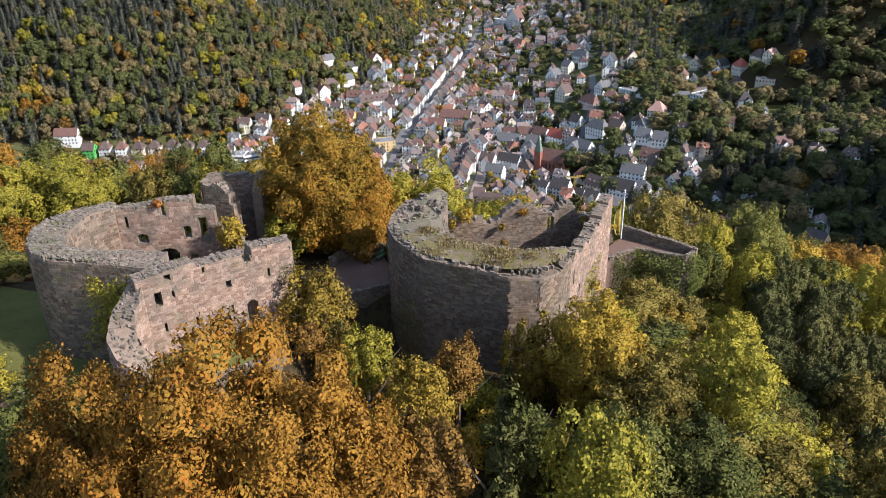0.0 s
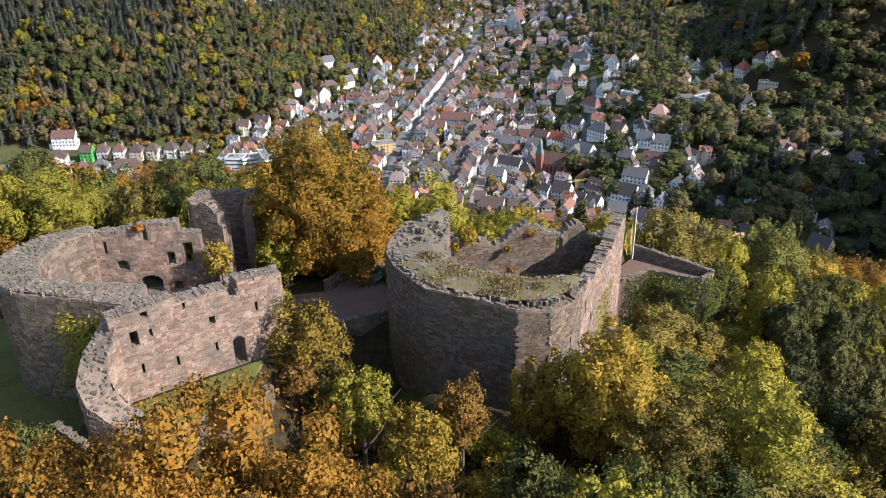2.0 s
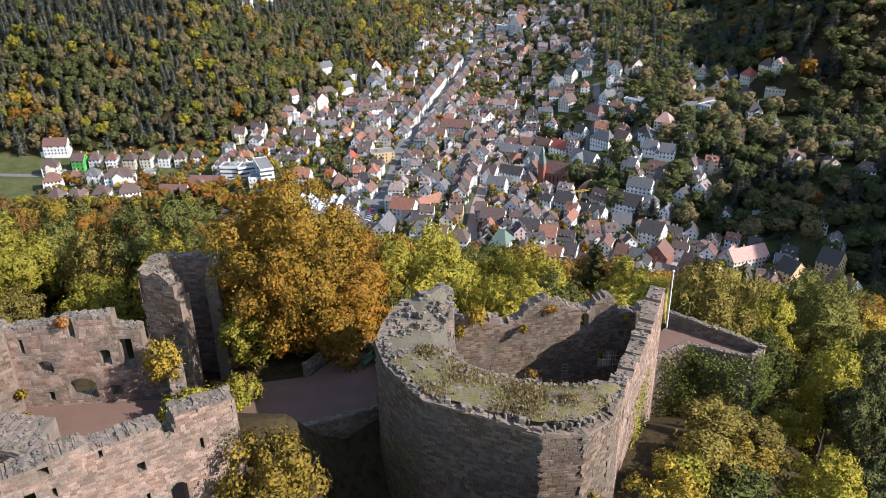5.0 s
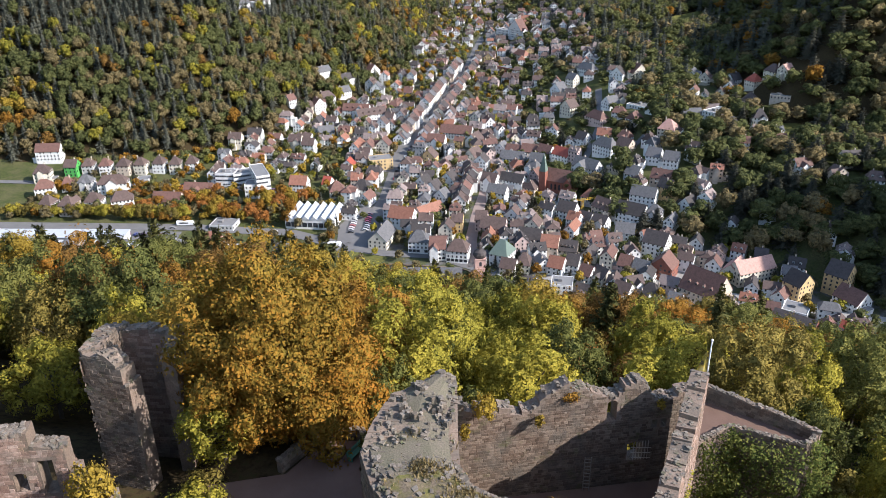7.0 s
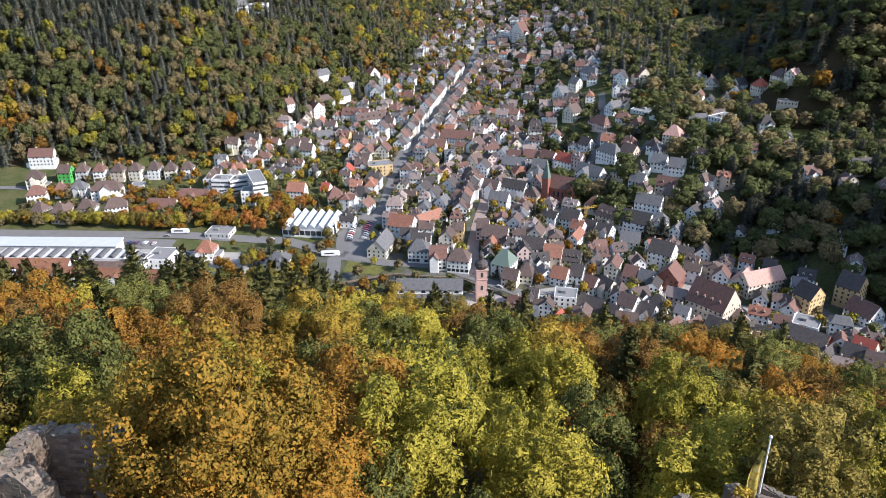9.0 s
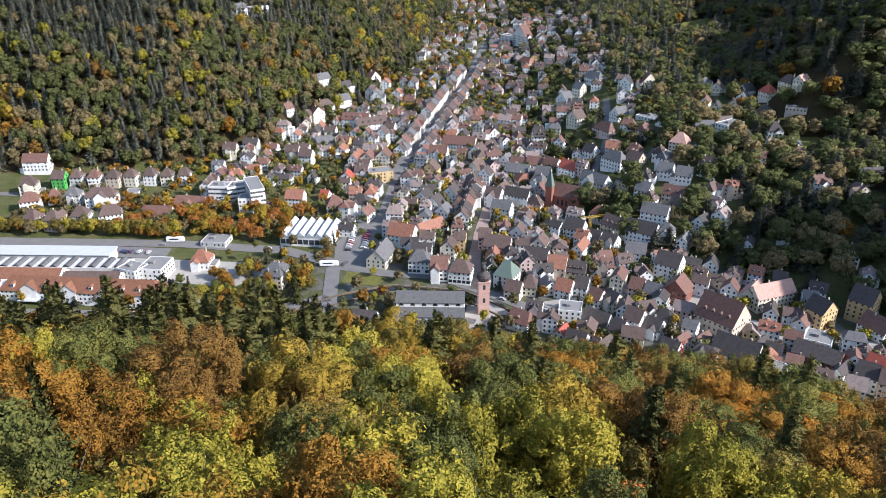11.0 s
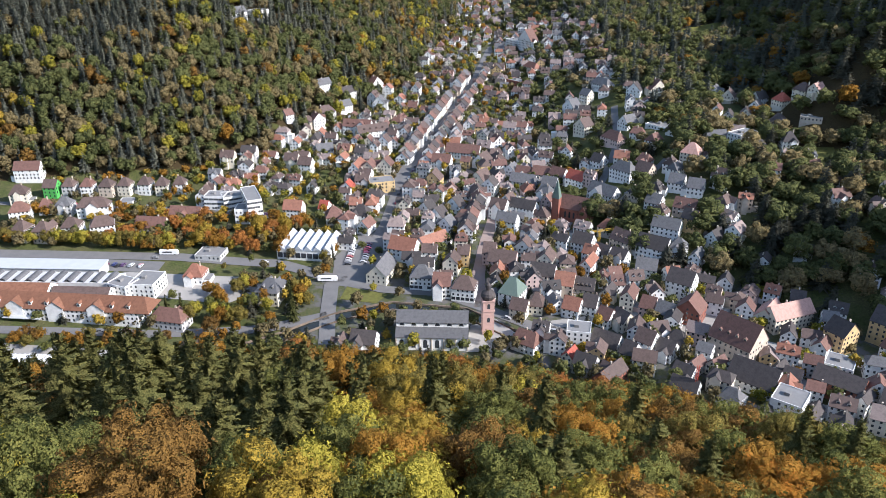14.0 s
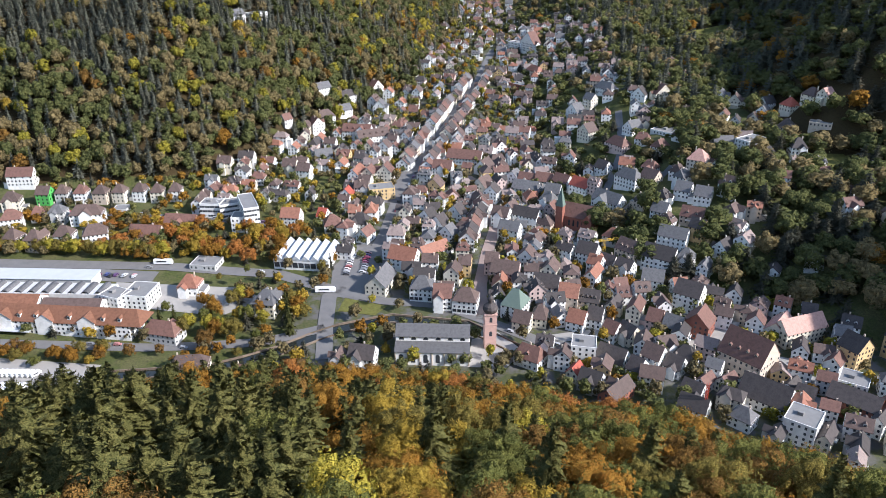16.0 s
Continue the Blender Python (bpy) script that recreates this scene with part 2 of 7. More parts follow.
PAINT = n.done(n.ramp(n.random(), [(0.0, (0.7, 0.7, 0.7)), (0.3, (0.03, 0.03, 0.035)), (0.5, (0.3, 0.31, 0.33)), (0.7, (0.75, 0.75, 0.74)), (0.85, (0.3, 0.03, 0.03)), (1.0, (0.05, 0.08, 0.2))]))
n = Nodes("white_paint", 0.4, 0.4)
WHITEPAINT = n.done(n.mix(n.noise(0.8), (0.75, 0.75, 0.74), (0.82, 0.82, 0.81)))
n = Nodes("dark_water", 0.08, 0.5)
WATER = n.done((0.02, 0.022, 0.018), n.noise(0.8), 0.02)
n = Nodes("tyre", 0.9, 0.1)
TYRE = n.done((0.02, 0.02, 0.02))
n = Nodes("weathered_wood", 0.8, 0.2)
WOOD = n.done(n.mix(n.noise(0.3), (0.2, 0.17, 0.14), (0.34, 0.3, 0.25)))
n = Nodes("dark_void", 0.95, 0.05)
VOID = n.done(n.mix(n.noise(0.4), (0.02, 0.017, 0.014), (0.04, 0.034, 0.03)))


# ---- ground ----
def polyline(px, py, pts):
    """Signed distance from points to a polyline; positive to the left of its course."""
    best = np.full(np.shape(px), 1e9)
    side = np.zeros(np.shape(px))
    for (ax, ay), (bx, by) in zip(pts[:-1], pts[1:]):
        dx, dy = bx - ax, by - ay
        k = np.clip(((px - ax) * dx + (py - ay) * dy) / (dx * dx + dy * dy), 0, 1)
        d = np.hypot(px - ax - k * dx, py - ay - k * dy)
        s = np.sign(dx * (py - ay) - dy * (px - ax))
        side = np.where(d < best - 1e-9, s, side)
        best = np.minimum(best, d)
    return best * side


LEFT_FOOT = [(-900, 600), (-400, 640), (-250, 662), (-190, 700), (-140, 800), (-75, 960), (-40, 1300), (-30, 3000)]
RIGHT_FOOT = [(600, 250), (230, 440), (150, 508), (95, 524), (60, 592), (42, 700), (30, 960), (20, 1300), (10, 3000)]


def left_of(x, y):
    return polyline(x, y, LEFT_FOOT)


def right_of(x, y):
    return -polyline(x, y, RIGHT_FOOT)


def wave(x, y, size, seed=0.0):
    return (np.sin(x / size + seed) * np.cos(y / size * 1.13 + seed * 2) + 0.5 * np.sin((x + y) / size * 1.9 + seed * 3)) / 1.5


def smooth(a, b, v):
    k = np.clip((v - a) / (b - a), 0, 1)
    return k * k * (3 - 2 * k)


def height(x, y):
    """The lie of the land: valley floor, both valley sides, and the castle's spur."""
    x, y = np.asarray(x, float), np.asarray(y, float)
    floor = 64 + 0.05 * np.clip(y - 450, 0, 900) + 0.03 * np.clip(-x - 150, 0, 250)
    dl, dr = left_of(x, y), right_of(x, y)
    hill = np.clip(dl, 0, None)
    z = floor + np.where(hill < 330, 0.67 * hill, 221 + 0.3 * (hill - 330)).clip(0, 330) + wave(x, y, 33) * np.clip(hill / 40, 0, 1) * 5
    d = np.clip(dr, 0, None)
    z = z + (0.33 * np.minimum(d, 95) + 0.04 * np.clip(d - 95, 0, 90) + 0.8 * np.clip(d - 195 - 75 * smooth(840, 930, y), 0, 200) + 0.15 * np.clip(d - 395, 0, 400)) + wave(x, y, 37, 1) * np.clip(d / 60, 0, 1) * 4
    z = z + 230 * np.exp(-((x - 490) ** 2 + (y - 400) ** 2) / 13500.0)  # hill added out of view to throw shade on the right-hand slope
    # the spur
    spur = 236 - 0.53 * (y - 100) - 0.12 * np.clip(x, -70, 70) - 0.15 * np.clip(-x - 70, 0, None) - 0.35 * np.clip(x - 70, 0, None)
    spur = spur - 0.09 * np.clip(y - 250, 0, None) + wave(x, y, 21, 2) * 2.2
    top = 241.5 - 0.55 * np.clip(60 - y, 0, 12) - 0.22 * np.clip(48 - y, 0, 60) - 0.8 * np.clip(x - 20, 0, 30) - 0.3 * np.clip(x - 50, 0, 200) - 0.16 * np.clip(-x - 45, 0, 200) + wave(x, y, 13, 4) * 0.7
    top = np.where(y < -20, top - 0.2 * (-20 - y), top)
    spur = np.minimum(spur, top)
    lawn = smooth(6, 0, np.hypot(np.clip(np.abs(x + 31) - 17, 0, None), np.clip(np.abs(y - 66) - 13, 0, None)))
    spur = spur + lawn * (247.5 - spur)
    along, out = (x + 24.5) * 0.8 + (y - 59.5) * 0.6, (x + 24.5) * 0.6 - (y - 59.5) * 0.8
    green = smooth(1.5, 0, np.hypot(np.clip(np.abs(along - 5.5) - 6.5, 0, None), np.clip(np.abs(out - 1.5) - 3.2, 0, None)))
    spur = spur + green * (250.5 - spur)
    yard = smooth(3, 0, np.hypot(np.clip(np.abs(x + 13.5) - 6.5, 0, None), np.clip(np.abs(y - 89) - 5, 0, None)))
    spur = spur + yard * (243.6 - spur)
    ditch = smooth(1, 0, np.hypot((x + 8.5) / 6.5, (y - 75) / 10.0))
    spur = spur - ditch * 7.0
    return np.maximum(z, spur)


def gh(x, y):
    return float(height(x, y))


def mesh_object(name, verts, faces, mats, parent=None, label="", index=None, flat=True):
    """One mesh object out of arrays."""
    me = bpy.data.meshes.new(name)
    me.from_pydata([tuple(v) for v in verts], [], [tuple(f) for f in faces])
    for m in mats if isinstance(mats, (list, tuple)) else [mats]:
        me.materials.append(m)
    if index is not None:
        me.polygons.foreach_set("material_index", np.asarray(index, dtype=np.int32))
    if not flat:
        me.polygons.foreach_set("use_smooth", np.ones(len(me.polygons), dtype=bool))
    me.update()
    ob = new(name, me)
    if parent is not None:
        ob.parent = parent
    if label:
        ob["label"] = label
    return ob


def part(name, bm, material, parent, label=""):
    me = bpy.data.meshes.new(name)
    bm.to_mesh(me)
    bm.free()
    me.materials.append(material)
    ob = new(name, me)
    ob.parent = parent
    if label:
        ob["label"] = label
    return ob


class Faces:
    """Collects boxes and polygons for one mesh."""

    def __init__(self):
        self.v, self.f, self.i = [], [], []

    def poly(self, pts, mat=0):
        k = len(self.v)
        self.v += [tuple(p) for p in pts]
        self.f.append(tuple(range(k, k + len(pts))))
        self.i.append(mat)

    def prism(self, base, z0, z1, mat=0, bottom=False):
        """A closed prism over a counter-clockwise polygon; z0 and z1 are heights, or a list of them."""
        m = len(base)
        k = len(self.v)
        z0 = z0 if hasattr(z0, "__len__") else [z0] * m
        z1 = z1 if hasattr(z1, "__len__") else [z1] * m
        self.v += [(p[0], p[1], z) for p, z in zip(base, z0)] + [(p[0], p[1], z) for p, z in zip(base, z1)]
        for a in range(m):
            b = (a + 1) % m
            self.f.append((k + a, k + b, k + m + b, k + m + a))
            self.i.append(mat)
        self.f.append(tuple(k + m + a for a in range(m)))
        self.i.append(mat)
        if bottom:
            self.f.append(tuple(k + m - 1 - a for a in range(m)))
            self.i.append(mat)

    def box(self, x0, y0, z0, x1, y1, z1, mat=0):
        self.prism([(x0, y0), (x1, y0), (x1, y1), (x0, y1)], z0, z1, mat, True)

    def obj(self, name, mats, parent=None, label="", flat=True):
        return mesh_object(name, self.v, self.f, mats, parent, label, self.i, flat)


def graded(stops):
    out = []
    for (a, b, step) in stops:
        out += list(np.arange(a, b, step))
    return np.array(out + [stops[-1][1]])


gx = graded([(-3200, -900, 150), (-900, -430, 25), (-430, -60, 7), (-60, 60, 2), (60, 330, 7), (330, 900, 25), (900, 3200, 150)])
gy = graded([(-1500, -200, 100), (-200, 20, 10), (20, 125, 2), (125, 420, 7), (420, 1000, 7), (1000, 1500, 20), (1500, 4600, 150)])
GX, GY = np.meshgrid(gx, gy)
GZ = height(GX, GY)
nx, ny = len(gx), len(gy)
ii = np.arange(nx * ny).reshape(ny, nx)
quads = np.stack([ii[:-1, :-1], ii[:-1, 1:], ii[1:, 1:], ii[1:, :-1]], -1).reshape(-1, 4)
cx, cy = (GX[:-1, :-1] + GX[1:, 1:]).ravel() / 2, (GY[:-1, :-1] + GY[1:, 1:]).ravel() / 2
foot = np.interp(cx, [-300, -230, -90, 0, 85, 160, 300], [382, 386, 412, 412, 378, 330, 262])
in_town = (cy > foot) & (left_of(cx, cy) < 4) & (right_of(cx, cy) < 4) & (cy < 1300)
garden = (cy > foot) & (cy < 1500) & (left_of(cx, cy) < 4) & (right_of(cx, cy) < 180)
kinds = np.where(in_town & (cx > -110), 1, np.where(garden, 2, 0))
ground = mesh_object("ground", np.stack([GX, GY, GZ], -1).reshape(-1, 3), quads, [GROUND, TOWN, GARDEN], index=kinds, flat=False)
tagged(ground, "wooded hills and valley floor with leaf litter and gardens", "ground", kind="structure")


# ---- castle ruin ----
rng = random.Random(5)
STONES = []


def unit_stone(k):
    r = random.Random(k)
    v = [(-0.5, 0, -0.5), (0.5, 0, -0.5), (0.5, 0, 0.5), (-0.5, 0, 0.5)]
    v += [(x * 0.94 + r.uniform(-0.025, 0.025), -1 + r.uniform(-0.2, 0.2), z * 0.92 + r.uniform(-0.03, 0.03)) for x, _, z in v]
    f = [(4, 5, 6, 7), (0, 1, 5, 4), (1, 2, 6, 5), (2, 3, 7, 6), (3, 0, 4, 7)]
    return v, f


SHAPES = [unit_stone(k) for k in range(8)]


def along(pts, s):
    """The point of a polyline at length s, and the direction there."""
    for (ax, ay), (bx, by) in zip(pts[:-1], pts[1:]):
        d = math.hypot(bx - ax, by - ay)
        if s <= d or (bx, by) == tuple(pts[-1]):
            return (ax + (bx - ax) * s / d, ay + (by - ay) * s / d), ((bx - ax) / d, (by - ay) / d)
        s -= d


def length(pts):
    return sum(math.hypot(b[0] - a[0], b[1] - a[1]) for a, b in zip(pts[:-1], pts[1:]))


def offset(pts, d):
    """A parallel polyline, d metres to the left of its course."""
    out = []
    for k, p in enumerate(pts):
        a, b = pts[max(0, k - 1)], pts[min(len(pts) - 1, k + 1)]
        m = math.hypot(b[0] - a[0], b[1] - a[1])
        out.append((p[0] - (b[1] - a[1]) / m * d, p[1] + (b[0] - a[0]) / m * d))
    return out


def masonry(face, outward, base, top, holes, r, row=0.3, long=0.55, proud=0.026):
    """Courses of rough stones on one face of a wall: place, direction, size of each."""
    total, z = length(face), base
    out = []
    while z < 260:
        h = row * r.uniform(0.75, 1.3)
        s = -r.uniform(0, long)
        while s < total:
            w = long * r.uniform(0.5, 1.5)
            a, b, m = max(0.02, s), min(total - 0.02, s + w), min(max(s + w / 2, 0.01), total - 0.01)
            s += w
            if b - a < 0.12 or z + h > min(top(a), top(b), top(m)) - 0.02:
                continue
            if any(a < h1 + 0.02 and b > h0 - 0.02 and z + h > z0 - 0.02 and z < z1 + 0.02 for h0, h1, z0, z1, *_ in holes):
                continue
            (x, y), d = along(face, (a + b) / 2)
            out.append((x, y, z + h / 2, d, b - a - 0.018, h - 0.018, proud * r.uniform(0.4, 1.4), r.randrange(8)))
        z += h
    return out


def stone_mesh(name, stones, outward, mat, parent, label=""):
    v, f = [], []
    for x, y, z, d, w, h, t, k in stones:
        sv, sf = SHAPES[k]
        nx_, ny_ = (d[1] * outward, -d[0] * outward)
        j = len(v)
        v += [(x + d[0] * w * a - nx_ * t * b, y + d[1] * w * a - ny_ * t * b, z + h * c) for a, b, c in sv]
        f += [tuple(j + i for i in q) for q in sf]
    ob = mesh_object(name, v, f, mat, parent, label)
    return tagged(ob, kind="stuff")


def ruin(name, outer, inner, base, profile, holes=(), mat=None, ragged=0.35, label="", seed=1, step=0.45, single=0, row=0.3, long=0.55, both=True, shell=True):
    """A ruined wall between two polylines: core with openings, courses of stones on its faces, and rubble along its top."""
    mat = mat or STONE
    r = random.Random(seed)
    total = length(outer)
    bumps = [r.uniform(-1, 1) for _ in range(200)]

    def top(s):
        z = float(np.interp(s, [p[0] for p in profile], [p[1] for p in profile]))
        k = s / 0.9
        return z + ragged * (bumps[int(k) % 200] * 0.6 + bumps[(int(s / 2.3) + 77) % 200] * 0.6)

    def crest(s):
        return float(np.interp(s, [p[0] for p in profile], [p[1] for p in profile]))

    cuts = set(np.arange(0, total, step).tolist()) | {total}
    for h0, h1, z0, z1, *rest in holes:
        cuts |= {h0, h1}
        if rest:
            cuts |= set(np.linspace(h0, h1, 9).tolist())
    cuts = sorted(c for c in cuts if 0 <= c <= total)
    marks = np.cumsum([0] + [math.hypot(b[0] - a[0], b[1] - a[1]) for a, b in zip(outer[:-1], outer[1:])])
    ix, iy = [p[0] for p in inner], [p[1] for p in inner]
    core, caps = Faces(), Faces()
    for a, b in zip(cuts[:-1], cuts[1:]):
        if b - a < 0.02:
            continue
        m = (a + b) / 2
        (ax, ay), d = along(outer, a)
        (bx, by), _ = along(outer, b)
        quad = [(ax, ay), (bx, by), (float(np.interp(b, marks, ix)), float(np.interp(b, marks, iy))), (float(np.interp(a, marks, ix)), float(np.interp(a, marks, iy)))]
        area = sum(quad[i][0] * quad[(i + 1) % 4][1] - quad[(i + 1) % 4][0] * quad[i][1] for i in range(4))
        fall = [crest(a) - crest(m), crest(b) - crest(m), crest(b) - crest(m), crest(a) - crest(m)]
        if abs(fall[0] - fall[1]) > 0.6:
            fall = [0.0] * 4
        if area < 0:
            quad.reverse()
            fall.reverse()
        solid = [(base, top(m))]
        for h0, h1, z0, z1, *rest in holes:
            if h0 <= m <= h1:
                if rest:
                    z1 = z1 - rest[0] * (1 - math.sqrt(max(0, 1 - ((m - (h0 + h1) / 2) / ((h1 - h0) / 2)) ** 2)))
                solid = [q for lo, hi in solid for q in ((lo, min(hi, z0)), (max(lo, z1), hi)) if q[1] - q[0] > 0.05]
        for lo, hi in solid:
            core.prism(quad, lo, [hi + r.uniform(-0.06, 0.06) + (k if hi == top(m) else 0) for k in fall], 0, True)
        zt = top(m)
        across = math.hypot(quad[0][0] - quad[3][0], quad[0][1] - quad[3][1])
        wide = max(math.hypot(quad[1][0] - quad[2][0], quad[1][1] - quad[2][1]), across)
        for _ in range(int((3 + min(wide, 2.0) * 1.6) * step / 0.4)):
            u, w = r.uniform(0, 1), r.uniform(0.03, 0.97)
            p = [quad[0][i] * (1 - u) * (1 - w) + quad[1][i] * u * (1 - w) + quad[2][i] * u * w + quad[3][i] * (1 - u) * w for i in (0, 1)]
            size, turn = r.uniform(0.09, 0.22), r.uniform(0, 3)
            ring = [(p[0] + size * r.uniform(0.7, 1.2) * math.cos(turn + q * 1.571), p[1] + size * r.uniform(0.7, 1.2) * math.sin(turn + q * 1.571)) for q in range(4)]
            caps.prism(ring, zt - 0.15, [zt + r.uniform(0.02, 0.1) for _ in ring])
    wall = core.obj(name, MORTAR)
    bm = bmesh.new()
    bm.from_mesh(wall.data)
    bmesh.ops.remove_doubles(bm, verts=bm.verts, dist=0.002)
    bm.to_mesh(wall.data)
    bm.free()
    tagged(wall, label, "castle wall")
    tagged(caps.obj("coping_rubble", CAP, wall, "pale weathered stones along the broken top"), kind="stuff")
    side = 1
    (p, d), q = along(outer, total / 2), along(inner, length(inner) / 2)[0]
    side = 1 if d[0] * (q[1] - p[1]) - d[1] * (q[0] - p[0]) > 0 else -1
    stones = masonry(outer, side, base, top, holes, r, row, long)
    if single:
        stones.sort(key=lambda q: abs(q[0] - outer[0][0]))
        STONES.append((wall, stones[:single], side, mat))
        stones = stones[single:]
    stone_mesh("stonework", stones, side, mat, wall, "rough coursed sandstone blocks")
    if both:
        scale = length(outer) / max(0.1, length(inner))
        inner_holes = [(h[0] / scale, h[1] / scale, *h[2:]) for h in holes]
        stones = masonry(list(inner), -side, base + (2 if base < 245 else 1), lambda s: top(s * scale), inner_holes, r, row, long)
        stone_mesh("stonework", stones, -side, mat, wall, "rough coursed sandstone blocks")
    return wall


# the residential building and its rounded bastion
A, U = (-24.5, 59.5), (0.8, 0.6)
def on_front(s):
    return (A[0] + U[0] * s, A[1] + U[1] * s)


front = [on_front(1.0), on_front(14.0)]
holes = [(1.25, 1.8, 255.0, 256.2), (8.45, 9.4, 250.6, 253.1, 0.45), (6.95, 7.4, 254.85, 255.5), (4.1, 4.3, 252.3, 253.1), (7.1, 7.3, 252.4, 253.2), (2.6, 2.8, 255.4, 256.0), (1.6, 1.8, 252.6, 253.4), (2.2, 2.7, 257.0, 257.5), (10.6, 10.8, 254.8, 255.6), (5.2, 5.4, 256.8, 257.3)]
ruin("palace_front_wall", front, offset(front, 1.5), 249.6, [(0, 257.7), (4.6, 257.9), (4.7, 257.6), (8.6, 257.4), (8.7, 256.5), (9.3, 256.5), (9.4, 257.7), (13, 257.5)], holes, STONE, 0.1, "sunlit red sandstone wall of a roofless palace, with small windows", 3, single=300, row=0.2, long=0.38, step=0.22)
stub_out = [(-24.6, 61.4), (-25.5, 59.0), (-25.3, 57.2), (-24.2, 56.0), (-22.4, 55.5), (-19.9, 56.4)]
stub_in = [(-23.3, 60.4), (-23.6, 59.0), (-23.5, 58.3), (-23.0, 57.8), (-22.0, 57.6), (-20.0, 57.7)]
ruin("palace_wall_stub", stub_out, stub_in, 245.0, [(0, 257.3), (1.4, 256.1), (3.2, 255.0), (5.0, 254.0), (7.0, 252.8), (8.4, 252.0), (9.8, 251.2)], (), STONE, 0.1, "thick broken stump of the palace wall, curving and stepping down", 31, row=0.22, long=0.42, step=0.3)
side = [on_front(14.0), (-15.2, 72.2), (-16.6, 74.4)]
ruin("palace_side_wall", side, offset(side, 1.3), 246.5, [(0, 257.2), (1.5, 255.5), (3, 253.5), (8, 251.5)], (), STONE_GREY, 0.5, "broken sandstone side wall of the palace", 4)
bast_out = [(-22.9, 62.6), (-26.0, 63.4), (-29.8, 64.2), (-33.0, 64.8), (-34.9, 65.8), (-36.3, 67.4), (-37.2, 69.4), (-37.6, 71.4), (-37.2, 73.2), (-36.0, 74.9), (-34.4, 76.2), (-32.7, 77.2)]
bast_in = [(-23.3, 66.0), (-26.0, 66.4), (-28.6, 66.7), (-31.4, 67.0), (-32.4, 67.4), (-33.2, 68.4), (-33.7, 69.6), (-34.1, 71.2), (-34.1, 72.2), (-33.8, 73.4), (-33.2, 74.6), (-32.2, 75.8)]
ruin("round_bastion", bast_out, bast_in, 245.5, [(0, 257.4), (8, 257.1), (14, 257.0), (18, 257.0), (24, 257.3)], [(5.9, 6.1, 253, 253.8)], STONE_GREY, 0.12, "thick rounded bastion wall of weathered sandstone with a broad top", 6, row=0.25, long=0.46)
back = [(-33.4, 76.0), (-30.0, 76.5), (-22.0, 77.7)]
o = 3.43
holes = [(o + 1.0, o + 3.0, 250.7, 252.5, 0.7), (o - 0.75, o + 0.3, 253.2, 254.2, 0.3), (o + 3.75, o + 4.5, 253.5, 254.8, 0.2), (o + 5.3, o + 6.15, 253.2, 255.6), (o + 4.0, o + 4.75, 250.9, 251.7), (o - 3.2, o - 2.7, 252.4, 253.0), (o - 0.5, o - 0.1, 250.7, 251.5), (o + 1.95, o + 2.4, 256.0, 259.0), (o - 1.6, o - 1.3, 254.9, 256.1)]
ruin("palace_inner_wall", back, offset(back, 1.1), 248.6, [(0, 256.9), (2, 257.0), (o + 1.9, 257.5), (o + 2.4, 257.6), (o + 5.0, 257.7), (o + 5.05, 256.7), (o + 7.0, 256.5), (o + 7.2, 254.0), (o + 8.5, 252.5)], holes, STONE, 0.12, "tall ruined sandstone wall with empty window openings", 7, row=0.24, long=0.42)
cross = [(-21.4, 77.4), (-20.2, 73.6)]
ruin("palace_cross_wall", cross, offset(cross, 0.9), 248.0, [(0, 253.4), (2, 252.8), (4, 251.6)], (), STONE_GREY, 0.4, "low broken cross wall inside the palace", 8)
f = Faces()
f.prism([(-25, 61), (-14.5, 69), (-17, 74), (-22, 77.4), (-33, 76), (-33.8, 70), (-32, 66.5)], 246, 250.3)
tagged(f.obj("palace_floor", EARTH), "trodden earth floor inside the roofless palace", "floor", kind="structure")
low = [(-27.4, 56.6), (-22.6, 54.0), (-14.2, 59.6), (-13.2, 62.0)]
ruin("terrace_wall", low, offset(low, 0.6), 240.0, [(0, 251.4), (3, 250.9), (20, 250.9)], (), STONE_GREY, 0.12, "low sandstone retaining wall round the small lawn", 9)
low = [(-45.0, 59.0), (-36.0, 57.8), (-29.5, 58.4)]
ruin("garden_wall", low, offset(low, 0.6), 240.0, [(0, 248.5), (20, 248.5)], (), STONE_GREY, 0.25, "low broken garden wall of grey sandstone", 10)

# the split tower
tower = [(-29.6, 96.4), (-29.4, 91.3), (-25.6, 90.4)]
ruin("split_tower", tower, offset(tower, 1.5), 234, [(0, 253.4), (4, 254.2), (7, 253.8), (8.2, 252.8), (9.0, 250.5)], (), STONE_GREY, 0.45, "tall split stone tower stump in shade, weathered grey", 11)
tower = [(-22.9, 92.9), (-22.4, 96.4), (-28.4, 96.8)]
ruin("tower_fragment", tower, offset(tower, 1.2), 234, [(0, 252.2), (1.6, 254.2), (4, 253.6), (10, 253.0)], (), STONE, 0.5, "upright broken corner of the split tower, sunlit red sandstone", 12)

# the shield wall with its grassy top, and the hall behind it
sh_out = [(-2.6, 89.6), (-5.4, 87.4), (-6.9, 82.3), (-5.8, 79.3), (-2.6, 74.8), (-0.3, 73.9), (2.3, 72.9), (5.4, 71.7), (8.4, 72.1), (10.5, 74.1), (11.6, 76.5)]
sh_in = [(-0.8, 89.4), (-0.7, 86.5), (-0.6, 83.5), (-0.4, 81.2), (0.4, 79.6), (1.4, 78.9), (2.9, 78.3), (4.3, 77.6), (6.4, 77.1), (9.0, 76.9), (10.0, 77.4)]
